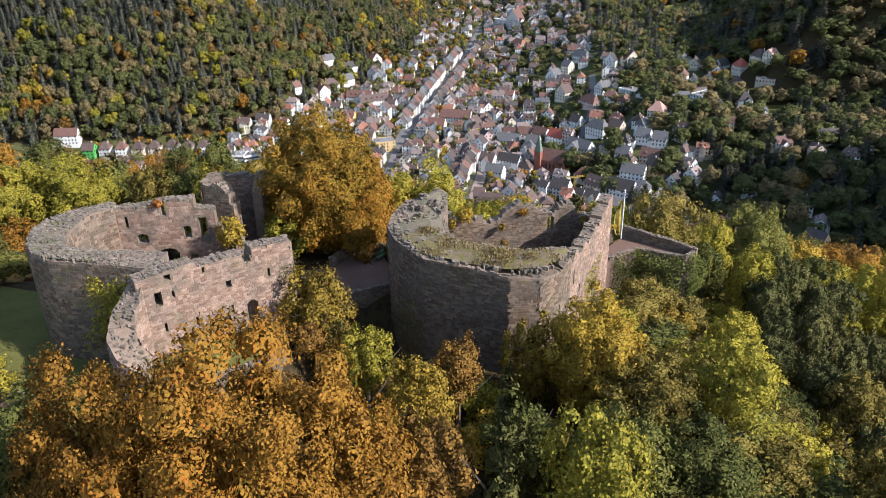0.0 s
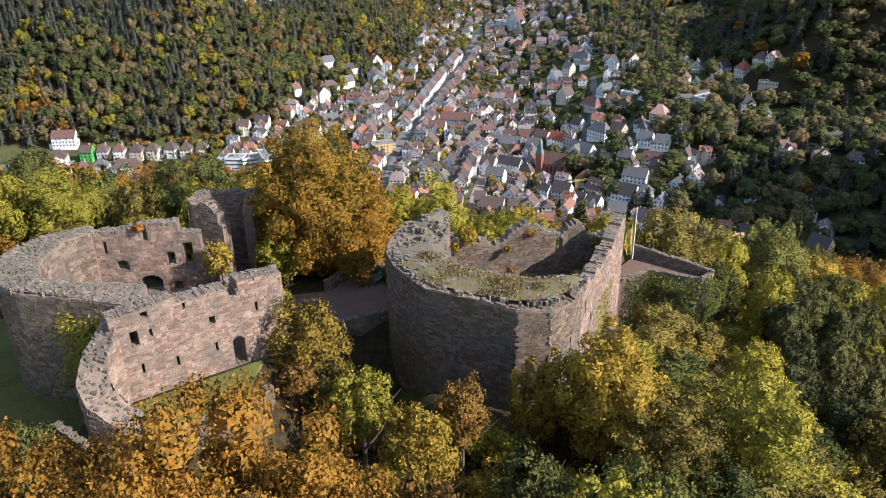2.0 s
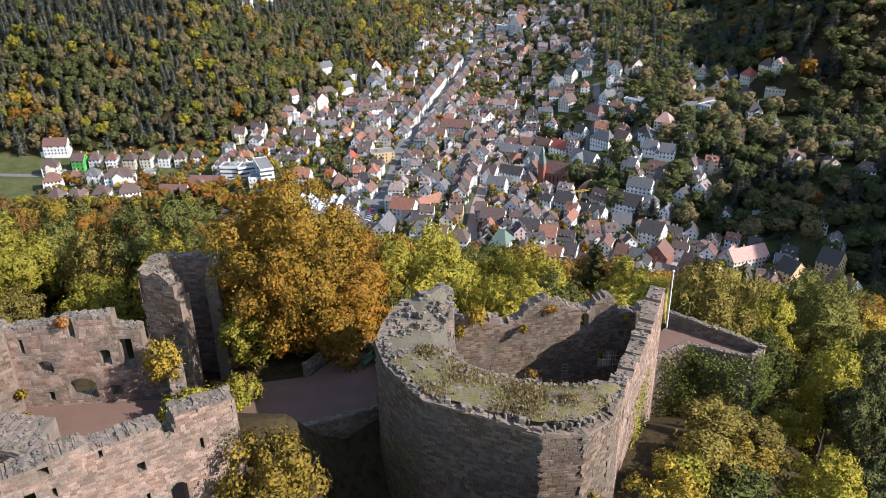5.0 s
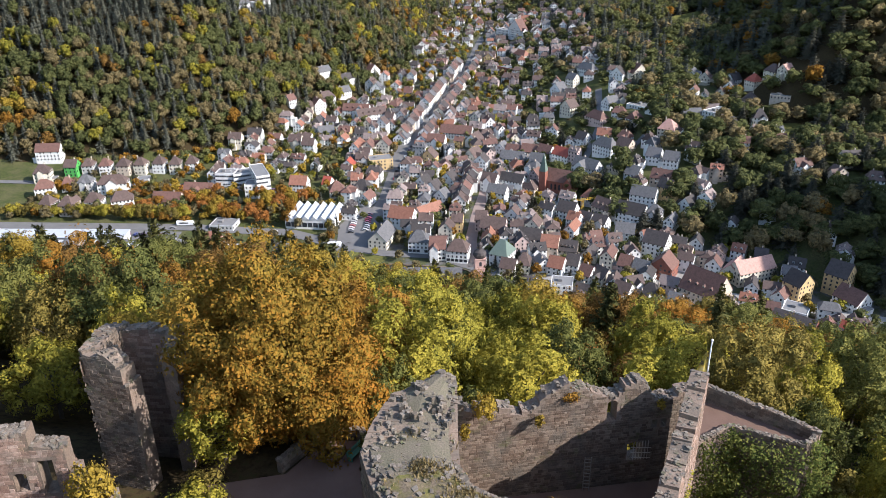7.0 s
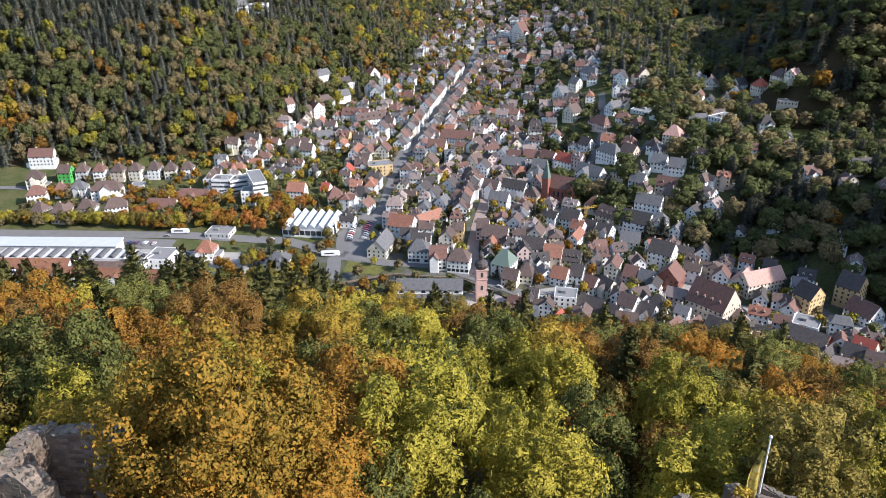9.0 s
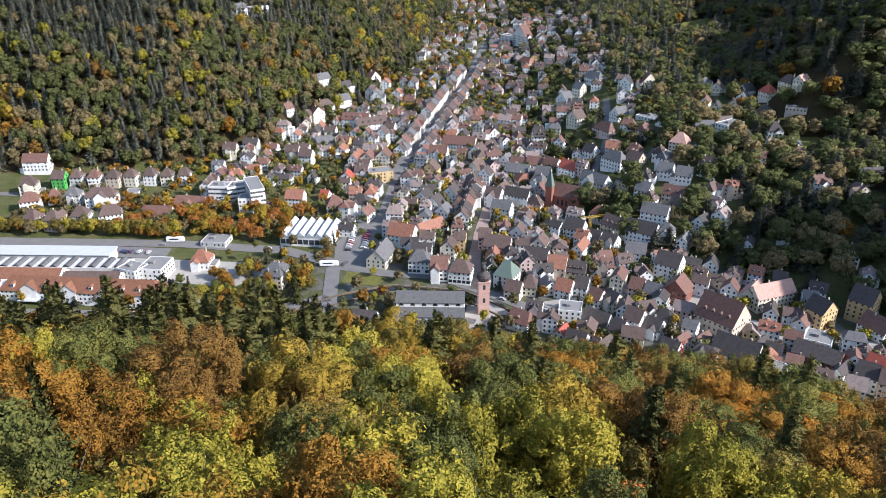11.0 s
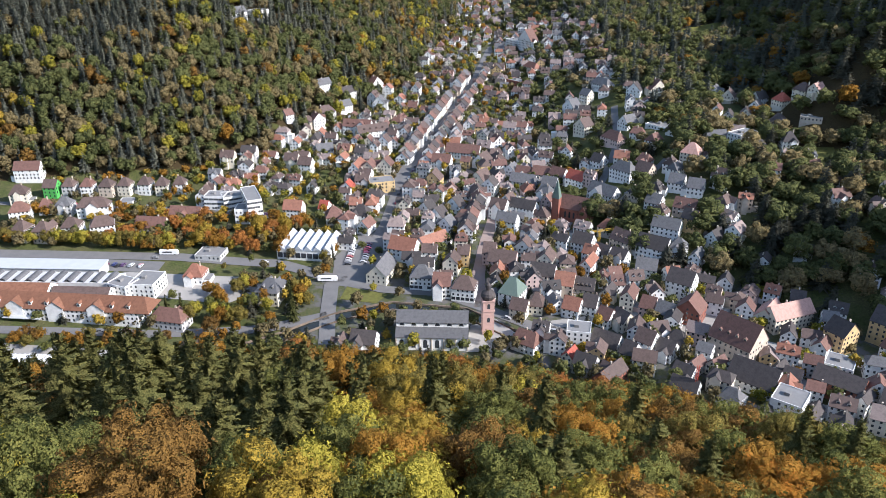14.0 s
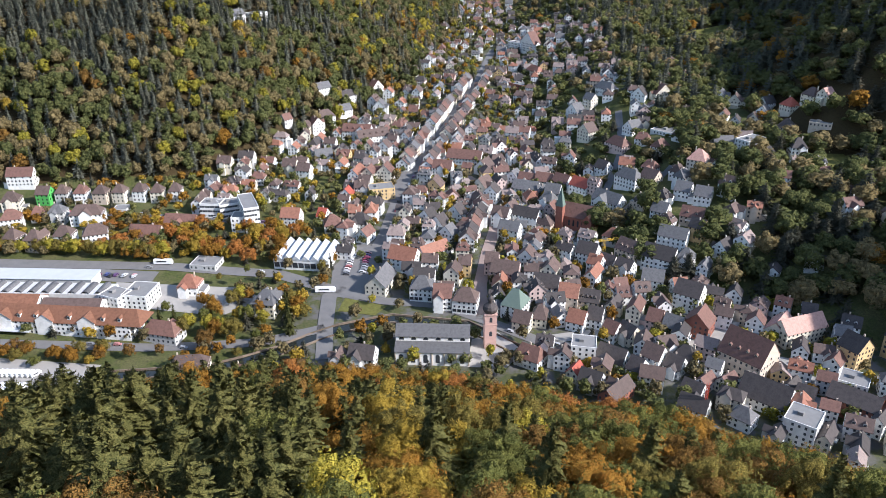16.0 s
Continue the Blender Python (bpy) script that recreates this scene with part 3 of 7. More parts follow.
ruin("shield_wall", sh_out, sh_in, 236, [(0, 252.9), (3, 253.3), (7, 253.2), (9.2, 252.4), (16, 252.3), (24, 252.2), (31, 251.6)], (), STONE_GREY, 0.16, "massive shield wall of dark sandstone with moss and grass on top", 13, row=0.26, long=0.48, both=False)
east = [(11.6, 76.5), (12.4, 79.0), (18.2, 92.6)]
ruin("hall_east_wall", east, offset(east, 1.3), 234, [(0, 251.8), (1.2, 250.4), (2.6, 250.9), (4, 250.2), (6, 250.7), (8.5, 250.3), (10, 251.0), (12, 250.6), (14, 251.2), (15.5, 251.6), (17.5, 252.2)], [(2.0, 2.5, 247.6, 249.2), (4.6, 5.0, 245.5, 246.4)], STONE, 0.45, "high sunlit curtain wall of pink sandstone with a stepped broken crest", 14, row=0.22, long=0.4)
north = [(-1.2, 89.9), (5.0, 91.2), (14.0, 93.0), (18.0, 93.9)]
holes = [(12.2, 13.0, 247.3, 249.3, 0.4), (14.2, 15.5, 243.2, 245.0, 0.3), (16.0, 16.5, 246.2, 247.0), (16.8, 17.3, 246.2, 247.0)]
ruin("hall_north_wall", north, offset(north, 1.2), 234, [(0, 250.7), (1.5, 250.0), (4.5, 249.3), (6, 248.9), (7.2, 250.0), (9, 250.9), (10.5, 251.0), (11, 250.2), (13.2, 249.9), (13.4, 250.9), (15, 250.4), (16, 248.6), (19.6, 249.4)], holes, STONE_GREY, 0.4, "broken sandstone hall wall with an arched window and a barred opening", 15, row=0.24, long=0.42)
f = Faces()
f.prism([(-0.8, 79.5), (9.5, 77), (18, 93.5), (-0.9, 90)], 234, 241.0)
tagged(f.obj("hall_floor", EARTH), "shaded earth floor of the roofless hall", "floor", kind="structure")
f = Faces()
for k in range(6):
    f.box(13.2 + k * 0.24, 92.75 + k * 0.05, 243.2, 13.24 + k * 0.24, 92.8 + k * 0.05, 245.0)
for k in range(3):
    f.box(13.0, 92.74, 243.5 + k * 0.5, 14.6, 92.78, 243.54 + k * 0.5)
tagged(f.obj("window_grille", SAND), "pale barred grille in an arched opening", "grille")
ladder = bpy.data.objects.new("ladder", None)
scene.collection.objects.link(ladder)
ladder.location = (9.2, 91.6, 241.0)
tagged(ladder, "grey metal ladder leaning on the hall wall", "ladder")
for k in (0, 1):
    f = Faces()
    f.box(k * 0.5, 0, 0, k * 0.5 + 0.06, 0.06, 3.4)
    f.obj("rail", WOOD, ladder)
for k in range(9):
    f = Faces()
    f.box(0.06, 0, 0.3 + k * 0.36, 0.5, 0.06, 0.35 + k * 0.36)
    f.obj("rung", WOOD, ladder)

# terrace with its parapet
f = Faces()
f.prism([(17.6, 93.2), (19.6, 96.9), (23.1, 99.3), (28.5, 96.5), (30.0, 97.7), (21.8, 103.2), (18.6, 99.0)], 233, 241.6)
tagged(f.obj("terrace_floor", EARTH), "sunlit reddish gravel floor of the castle terrace", "floor", kind="structure")
para = [(19.2, 96.3), (23.1, 98.9), (28.6, 96.1), (30.2, 97.5)]
ruin("terrace_wall_outer", para, offset(para, 0.5), 230, [(0, 241.9), (4, 242.0), (9, 242.1), (12, 242.5)], (), STONE_GREY, 0.1, "ivy-clad outer wall of the castle terrace", 16)
para = [(30.3, 97.6), (26.4, 100.6), (21.8, 103.7)]
ruin("terrace_parapet", para, offset(para, 0.5), 232, [(0, 242.7), (5, 243.0), (12, 243.4)], (), STONE_GREY, 0.1, "weathered sandstone parapet along the terrace", 32)
pier = [(19.4, 102.4), (20.6, 102.7)]
ruin("gate_pier", pier, offset(pier, 0.9), 234, [(0, 243.4), (2, 243.2)], (), STONE_GREY, 0.1, "ruined square gate pier with ivy on top", 17)
pole = bpy.data.objects.new("flagpole", None)
scene.collection.objects.link(pole)
pole.location = (21.6, 102.6, 241.0)
tagged(pole, "tall white flagpole with a limp hanging flag", "flagpole")
bm = bmesh.new()
bmesh.ops.create_cone(bm, segments=10, radius1=0.09, radius2=0.06, depth=7.4, cap_ends=True, matrix=pose(0, 0, 3.7))
part("mast", bm, WHITEPAINT, pole)
bm = bmesh.new()
bmesh.ops.create_uvsphere(bm, u_segments=10, v_segments=6, radius=0.13, matrix=pose(0, 0, 7.5))
part("finial", bm, WHITEPAINT, pole)
n = Nodes("flag_cloth", 0.9, 0.1)
FLAG = n.done(n.ramp(n.noise(0.6), [(0.35, (0.05, 0.05, 0.05)), (0.5, (0.45, 0.33, 0.06)), (0.7, (0.4, 0.36, 0.2))]))
verts, faces = [], []
for k in range(10):
    wide = 0.25 + 0.75 * math.sin(k / 9 * 2.6)
    verts += [(-0.1 - wide * q / 4, 0.14 * math.sin(q * 2.1 + k * 0.3), 6.2 - k * 0.55) for q in range(5)]
faces = [(k * 5 + q, k * 5 + q + 1, k * 5 + q + 6, k * 5 + q + 5) for k in range(9) for q in range(4)]
mesh_object("flag", verts, faces, FLAG, pole, "yellow and dark limp flag", flat=False)

# courtyard
f = Faces()
f.prism([(-20.5, 83.0), (-15.1, 80.9), (-6.7, 84.8), (-7.2, 88.5), (-9.2, 93.6), (-11.8, 93.8), (-14.2, 89.6), (-20.5, 88.0)], 236, 244.0)
tagged(f.obj("courtyard", EARTH), "reddish trodden earth courtyard between the ruins", "courtyard", kind="structure")
low = [(-7.0, 88.4), (-9.0, 94.0), (-12.2, 94.2), (-14.6, 90.0)]
ruin("courtyard_wall", low, offset(low, -0.5), 236, [(0, 244.9), (30, 244.8)], (), STONE_GREY, 0.1, "low parapet of pale sandstone round the courtyard", 18)
low = [(-20.5, 82.7), (-15.2, 80.6), (-6.8, 84.4)]
ruin("courtyard_edge_wall", low, offset(low, 0.5), 235, [(0, 244.6), (30, 244.5)], (), STONE_GREY, 0.1, "low dark wall along the courtyard edge", 19)
bench = bpy.data.objects.new("bench", None)
scene.collection.objects.link(bench)
bench.matrix_world = pose(-9.0, 91.8, 244.0, 0, 0, 62)
tagged(bench, "green wooden park bench on the courtyard", "bench")
n = Nodes("green_boards", 0.6, 0.3)
BENCH = n.done(n.mix(n.noise(0.3), (0.05, 0.14, 0.09), (0.08, 0.2, 0.13)))
for name, q in (("seat", (-0.9, -0.25, 0.42, 0.9, 0.2, 0.47)), ("backrest", (-0.9, 0.2, 0.55, 0.9, 0.26, 0.9)), ("leg", (-0.8, -0.2, 0.0, -0.72, 0.24, 0.42)), ("leg", (0.72, -0.2, 0.0, 0.8, 0.24, 0.42)), ("post", (-0.8, 0.2, 0.42, -0.72, 0.25, 0.6)), ("post", (0.72, 0.2, 0.42, 0.8, 0.25, 0.6))):
    f = Faces()
    f.box(*q)
    f.obj(name, BENCH, bench)


# ---- town ----
hrng = random.Random(21)
TAKEN = []
STREETS = []


def street(name, pts, width, mat, label, lift=0.35):
    """A strip of road laid over the ground."""
    total = length(pts)
    m = max(2, int(total / 5))
    f = Faces()
    rows = []
    for k in range(m + 1):
        (x, y), d = along(pts, total * k / m * 0.9999)
        rows.append([(x + d[1] * w, y - d[0] * w, gh(x + d[1] * w, y - d[0] * w) + lift) for w in (-width / 2, 0, width / 2)])
    for a, b in zip(rows[:-1], rows[1:]):
        for q in (0, 1):
            f.poly([a[q], a[q + 1], b[q + 1], b[q]])
    STREETS.append((pts, width))
    return tagged(f.obj(name, mat, flat=False), label, "street", kind="structure")


def gable_roof(f, w, d, z, rise, over=0.5, hip=0.0, thick=0.25):
    """A saddle roof along x over a w by d body, hipped at its ends by hip metres."""
    a, b = w / 2 + over * 0.6, d / 2 + over
    drop = over * rise / (d / 2)
    e, r = z - drop, z + rise
    h = a - hip
    for dz, flip in ((0, False), (-thick, True)):
        pts = [(-a, -b, e + dz), (a, -b, e + dz), (a, b, e + dz), (-a, b, e + dz), (-h, 0, r + dz), (h, 0, r + dz)]
        for q in ((0, 1, 5, 4), (2, 3, 4, 5)) + (((1, 2, 5), (3, 0, 4)) if hip > 0.01 else ()):
            f.poly([pts[i] for i in (reversed(q) if flip else q)])
    for p, q in (((-a, -b), (a, -b)), ((a, b), (-a, b))):
        f.poly([(p[0], p[1], e - thick), (q[0], q[1], e - thick), (q[0], q[1], e), (p[0], p[1], e)])
    if hip <= 0.01:
        for x in (-a, a):
            for y in (-b, b):
                f.poly([(x, y, e - thick), (x, 0, r - thick), (x, 0, r), (x, y, e)])


def windows(f, w, d, storeys, floor_h, r, z0=0.0, gap=2.6, tall=1.4, wide=1.05, shop=False):
    """Window panes with frames on all four sides, set just proud of the plaster."""
    for s in range(storeys):
        z = z0 + s * floor_h + 0.95
        for length_, axis in ((w, 0), (d, 1)):
            m = max(1, int(length_ / gap))
            for k in range(m):
                c = (k + 0.5) / m * length_ - length_ / 2
                if r.random() < 0.07:
                    continue
                for sign in (-1, 1):
                    g, t_, h_ = 0.05, wide / 2, tall
                    if shop and s == 0:
                        t_, h_ = gap * 0.42, 1.9
                    other = (d if axis == 0 else w) / 2
                    p = [(c - t_, z), (c + t_, z), (c + t_, z + h_), (c - t_, z + h_)]
                    q = [(u, sign * (other + g), v) if axis == 0 else (sign * (other + g), u, v) for u, v in p]
                    if (axis == 0) == (sign > 0):
                        q.reverse()
                    f.poly(q, 0)


class FarTown(Faces):
    """The far houses, too small to pick apart, as one mesh."""

    mats = []

    def add(self, f, place, mat):
        if mat not in self.mats:
            self.mats.append(mat)
        k = len(self.v)
        self.v += [tuple(place @ Vector(p)) for p in f.v]
        self.f += [tuple(k + i for i in q) for q in f.f]
        self.i += [self.mats.index(mat)] * len(f.f)


FAR_TOWN = FarTown()


def house(x, y, turn, w, d, storeys=2, rise=None, wall=None, roof=None, hip=0.0, label="", dormers=0, shop=False, floor_h=2.8, flat=False, group="town houses", name="house", sink=0.0, chimney=True):
    """A town house: plastered body with gables, tiled roof with eaves, panes, chimney and dormers."""
    r = random.Random(int(x * 31 + y * 17))
    wall, roof = wall or r.choice(WALLS[:1] * 10 + WALLS[1:]), roof or r.choice([BROWN, BROWN, BROWN, REDBROWN, REDBROWN, REDBROWN, DARK, DARK, DARK, SLATE, ORANGE, SUNPALE, SUNPALE])
    c, s = math.cos(radians(turn)), math.sin(radians(turn))
    corners = [(x + c * a - s * b, y + s * a + c * b) for a in (-w / 2, w / 2) for b in (-d / 2, d / 2)]
    hs = [gh(*p) for p in corners]
    z, low = max(hs) * 0.5 + min(hs) * 0.5 - sink, min(hs) - 0.6
    eaves = storeys * floor_h + 0.4
    rise = d * 0.5 if rise is None else rise
    f = Faces()
    f.prism([(-w / 2, -d / 2), (w / 2, -d / 2), (w / 2, d / 2), (-w / 2, d / 2)], low - z, eaves)
    if not flat and hip <= 0.01:
        for sx in (-1, 1):
            tri = [(sx * w / 2, -d / 2, eaves), (sx * w / 2, d / 2, eaves), (sx * w / 2, 0, eaves + rise)]
            f.poly(tri if sx > 0 else tri[::-1])
    if flat:
        for q in ((-w / 2, -d / 2, w / 2, -d / 2 + 0.3), (-w / 2, d / 2 - 0.3, w / 2, d / 2), (-w / 2, -d / 2 + 0.3, -w / 2 + 0.3, d / 2 - 0.3), (w / 2 - 0.3, -d / 2 + 0.3, w / 2, d / 2 - 0.3)):
            f.box(q[0], q[1], eaves, q[2], q[3], eaves + 0.5)
    wing = None
    if not flat and not label and w > 8.5 and r.random() < 0.5:
        ww, ext, px, sy = w * r.uniform(0.34, 0.5), r.uniform(1.2, 3.2), w * r.uniform(-0.22, 0.22), r.choice([-1, 1])
        wing = (ww, ext, px, sy, min(rise * 0.85, ww * r.uniform(0.4, 0.6)))
        ya, yb = sorted((sy * (d / 2 + ext), sy * d * 0.3))
        f.prism([(px - ww / 2, ya), (px + ww / 2, ya), (px + ww / 2, yb), (px - ww / 2, yb)], low - z, eaves)
        tri = [(px - ww / 2, sy * (d / 2 + ext), eaves), (px + ww / 2, sy * (d / 2 + ext), eaves), (px, sy * (d / 2 + ext), eaves + wing[4])]
        f.poly(tri if sy < 0 else tri[::-1])
    far = y > 690 and not label
    place = pose(x, y, z, 0, 0, turn)
    if far:
        FAR_TOWN.add(f, place, wall)
    else:
        ob = f.obj(name, wall)
        ob.matrix_world = place
        tagged(ob, label or describe(wall, roof, storeys, flat), "house", group=group)
    f = Faces()
    if flat:
        f.box(-w / 2 + 0.3, -d / 2 + 0.3, eaves - 0.1, w / 2 - 0.3, d / 2 - 0.3, eaves + 0.12)
        if w > 12:
            f.box(-w * 0.2, -1.4, eaves + 0.12, -w * 0.2 + 2.4, 1.4, eaves + 1.7)
    else:
        gable_roof(f, w, d, eaves, rise, 0.45, hip)
    if wing:
        ww, ext, px, sy, up = wing
        for e in (-1, 1):
            for dz in (0, -0.22):
                q = [(px, sy * (d / 2 + ext + 0.35), eaves + up + 0.1 + dz), (px, sy * d * 0.08, eaves + up + 0.1 + dz), (px + e * (ww / 2 + 0.4), sy * d * 0.3, eaves - 0.25 + dz), (px + e * (ww / 2 + 0.4), sy * (d / 2 + ext + 0.35), eaves - 0.25 + dz)]
                f.poly(q[::-1] if (e * sy > 0) == (dz == 0) else q)
            f.poly([(px, sy * (d / 2 + ext + 0.35), eaves + up + 0.1), (px, sy * (d / 2 + ext + 0.35), eaves + up - 0.12), (px + e * (ww / 2 + 0.4), sy * (d / 2 + ext + 0.35), eaves - 0.47), (px + e * (ww / 2 + 0.4), sy * (d / 2 + ext + 0.35), eaves - 0.25)])
    extras = []
    if not label and r.random() < 0.4:
        g = Faces()
        ax, aw, ad, ah = r.choice([-1, 1]) * (w / 2 + 1.9), 3.7, d * r.uniform(0.45, 0.7), r.uniform(2.6, 3.4)
        g.prism([(ax - aw / 2, -ad / 2), (ax + aw / 2, -ad / 2), (ax + aw / 2, ad / 2), (ax - aw / 2, ad / 2)], low - z, ah)
        g.prism([(ax - aw / 2 - 0.2, -ad / 2 - 0.2), (ax + aw / 2 + 0.2, -ad / 2 - 0.2), (ax + aw / 2 + 0.2, ad / 2 + 0.2), (ax - aw / 2 - 0.2, ad / 2 + 0.2)], ah, ah + 0.22, 1, True)
        extras.append(("annexe", g, [wall, FLAT]))
    if not label and storeys > 1 and r.random() < 0.35:
        g = Faces()
        bx, sy = w * r.uniform(-0.25, 0.25), r.choice([-1, 1])
        for fl in range(1, storeys):
            zb = fl * floor_h + 0.35
            y0, y1 = sorted((sy * d / 2, sy * (d / 2 + 1.3)))
            g.box(bx - 1.7, y0, zb - 0.16, bx + 1.7, y1, zb)
            g.box(bx - 1.7, min(sy * (d / 2 + 1.22), sy * (d / 2 + 1.3)), zb, bx + 1.7, max(sy * (d / 2 + 1.22), sy * (d / 2 + 1.3)), zb + 0.95)
        extras.append(("balcony", g, WHITE))
    if not flat:
        if chimney:
            cxx = w * r.uniform(-0.3, 0.3)
            g = Faces()
            g.box(cxx, 0.4, eaves + rise * 0.6, cxx + 0.7, 1.1, eaves + rise + 0.9)
            extras.append(("chimney", g, SAND))
        for k in range(dormers):
            px = (k + 0.5) / dormers * w * 0.8 - w * 0.4
            for sy in (-1, 1):
                y0, y1 = sy * d * 0.36, sy * d * 0.12
                zb = eaves + rise * 0.28
                q = [(px - 0.8, min(y0, y1)), (px + 0.8, min(y0, y1)), (px + 0.8, max(y0, y1)), (px - 0.8, max(y0, y1))]
                g = Faces()
                g.prism(q, zb - 0.5, zb + 1.0)
                g.poly([(px - 0.6, y0 + sy * 0.05, zb - 0.1), (px + 0.6, y0 + sy * 0.05, zb - 0.1), (px + 0.6, y0 + sy * 0.05, zb + 0.8), (px - 0.6, y0 + sy * 0.05, zb + 0.8)][::-sy], 1)
                for e in (-1, 1):
                    g.poly([(px, y0 + sy * 0.3, zb + 1.7), (px, sy * d * 0.06, zb + 1.7), (px + e * 1.05, y1, zb + 0.85), (px + e * 1.05, y0 + sy * 0.3, zb + 0.85)][::-1 if (e * sy > 0) else 1], 2)
                g.poly([(px - 0.8, y0, zb + 1.0), (px + 0.8, y0, zb + 1.0), (px, y0, zb + 1.6)][::-sy], 0)
                extras.append(("dormer", g, [wall, GLASS, roof]))
    if far:
        FAR_TOWN.add(f, place, FLAT if flat else roof)
        for _, g, mats in extras:
            FAR_TOWN.add(g, place, mats[-1 if len(mats) > 2 else 0] if isinstance(mats, list) else mats)
    else:
        top = f.obj("roof", FLAT if flat else roof, ob)
        for part_name, g, mats in extras:
            g.obj(part_name, mats, ob if part_name in ("annexe", "balcony") else top)
    f = Faces()
    if "bands" in label:
        windows(f, w, d, storeys, floor_h, r, 0.2, 1.7, 1.5, 1.55)
    else:
        windows(f, w, d, storeys, floor_h, r, 0.2, shop=shop)
    if not flat and rise > 3 and hip <= 0.01:
        for sx in (-1, 1):
            q = [(sx * (w / 2 + 0.05), yy, eaves + zz) for yy, zz in ((-0.55, 0.5), (0.55, 0.5), (0.55, 1.8), (-0.55, 1.8))]
            f.poly(q if sx > 0 else q[::-1])
    if far:
        FAR_TOWN.add(f, place, GLASS)
    elif f.v:
        tagged(f.obj("window_panes", GLASS, ob), kind="stuff")
    TAKEN.append((x, y, math.hypot(w, d) / 2))
    return None if far else ob


def describe(wall, roof, storeys, flat):
    tone = wall.name.replace("plaster_", "").replace("_", " ")
    top = "flat roof" if flat else {"tiles_brown": "brown tiled roof", "tiles_red_brown": "red-brown tiled roof", "tiles_dark": "dark tiled roof", "tiles_orange": "orange tiled roof", "slate_grey": "grey roof", "tiles_bright_red": "bright red tiled roof", "tiles_sunlit_pale": "pale weathered tiled roof"}.get(roof.name, "tiled roof")
    return f"{['one', 'one', 'two', 'three', 'four', 'five', 'six'][min(storeys, 6)]}-storey {tone} town house with a {top}"


# streets
street("main_street", [(-83, 440), (-88, 470), (-92, 505), (-85, 520), (-74, 545), (-68, 590), (-66, 640), (-58, 700), (-48, 760), (-30, 860), (-8, 980), (10, 1130)], 9, ASPHALT, "grey asphalt main street through the valley town")
street("river_road", [(-88, 512), (-60, 500), (-25, 497), (0, 482), (30, 462), (70, 450)], 8, ASPHALT, "pale grey road beside the river")
street("shopping_street", [(0, 482), (-2, 520), (2, 560), (8, 600), (0, 650), (-10, 690), (-50, 700)], 8, PAVING, "reddish paved shopping street between old houses")
street("west_road", [(-92, 512), (-130, 530), (-200, 534), (-330, 528), (-480, 520)], 10, ASPHALT, "wide grey road past the factory yards")
street("station_road", [(-88, 470), (-120, 455), (-180, 446), (-300, 442), (-450, 440)], 8, ASPHALT, "grey road in front of the factory")
street("hill_lane", [(30, 462), (60, 470), (100, 478), (150, 450), (200, 430), (280, 400)], 8, PALE, "pale paved square and lane in the old town")
street("row_street", [(-150, 600), (-220, 606), (-330, 604), (-470, 600)], 6, ASPHALT, "residential street between rows of houses")
street("upper_street", [(60, 592), (90, 640), (110, 700), (120, 790)], 6, ASPHALT, "narrow street climbing the slope")
street("villa_lane", [(95, 600), (150, 660), (200, 640), (250, 650)], 5, ASPHALT, "narrow lane past the villas on the slope")


def nearest_turn(x, y):
    best = (1e9, 0)
    for pts, _ in STREETS:
        for (ax, ay), (bx, by) in zip(pts[:-1], pts[1:]):
            dx, dy = bx - ax, by - ay
            k = min(1, max(0, ((x - ax) * dx + (y - ay) * dy) / (dx * dx + dy * dy)))
            d = math.hypot(x - ax - k * dx, y - ay - k * dy)
            if d < best[0]:
                best = (d, math.degrees(math.atan2(dy, dx)))
    return best


def on_street(x, y, r):
    return any(abs(float(polyline(np.array(x), np.array(y), pts))) < w / 2 + r for pts, w in STREETS)


def free(x, y, r):
    return all((x - a) ** 2 + (y - b) ** 2 > (r + c) ** 2 * 0.52 for a, b, c in TAKEN)


# old town below the wood
house(24.5, 441.0, -32, 13.8, 11.0, 2, wall=WHITE, roof=REDBROWN, dormers=1, hip=2.0)
house(51.9, 444.9, -9, 12.6, 12.0, 4, wall=WHITE, roof=SLATE, flat=True, label="white modern block of flats with a flat roof")
house(67.4, 445.5, -32, 14.9, 12.0, 1, wall=GREY, roof=DARK)
house(69.9, 466.9, -39, 8.1, 10.0, 2, wall=WHITE, roof=REDBROWN)
house(78.6, 464.6, -54, 10.2, 10.0, 2, wall=CREAM, roof=DARK)
house(87.0, 440.1, -38, 10.1, 11.0, 3, wall=WHITE, roof=BROWN)
house(103.8, 443.4, -32, 12.6, 12.0, 2, wall=WHITE, roof=DARK, hip=5.0)
house(96.8, 435.4, -38, 9.1, 10.0, 2, wall=WHITE, roof=DARK)
house(133.6, 439.8, -46, 23.2, 19.0, 3, wall=SAND, roof=REDBROWN, dormers=4, floor_h=3.5, rise=11.0, label="large sandstone town hall with a steep red-brown hipped roof and dormers")
house(117.5, 472.9, 59, 14.0, 13.9, 3, wall=REDWALL, roof=REDBROWN, label="dark red gabled house with white windows")
house(104.2, 472.9, -33, 10.2, 11.0, 2, wall=OCHRE, roof=SLATE)
house(160.6, 472.5, 53, 18.0, 11.7, 2, wall=CREAM, roof=SUNPINK, label="new pale gabled building with a pink tiled roof")
house(169.6, 469.4, 23, 27.1, 12.0, 3, wall=CREAM, roof=SUNPINK, label="long pale new building with a pink tiled roof")
house(134.0, 411.2, -38, 22.7, 16.0, 2, wall=WHITE, roof=DARK, rise=8.0)
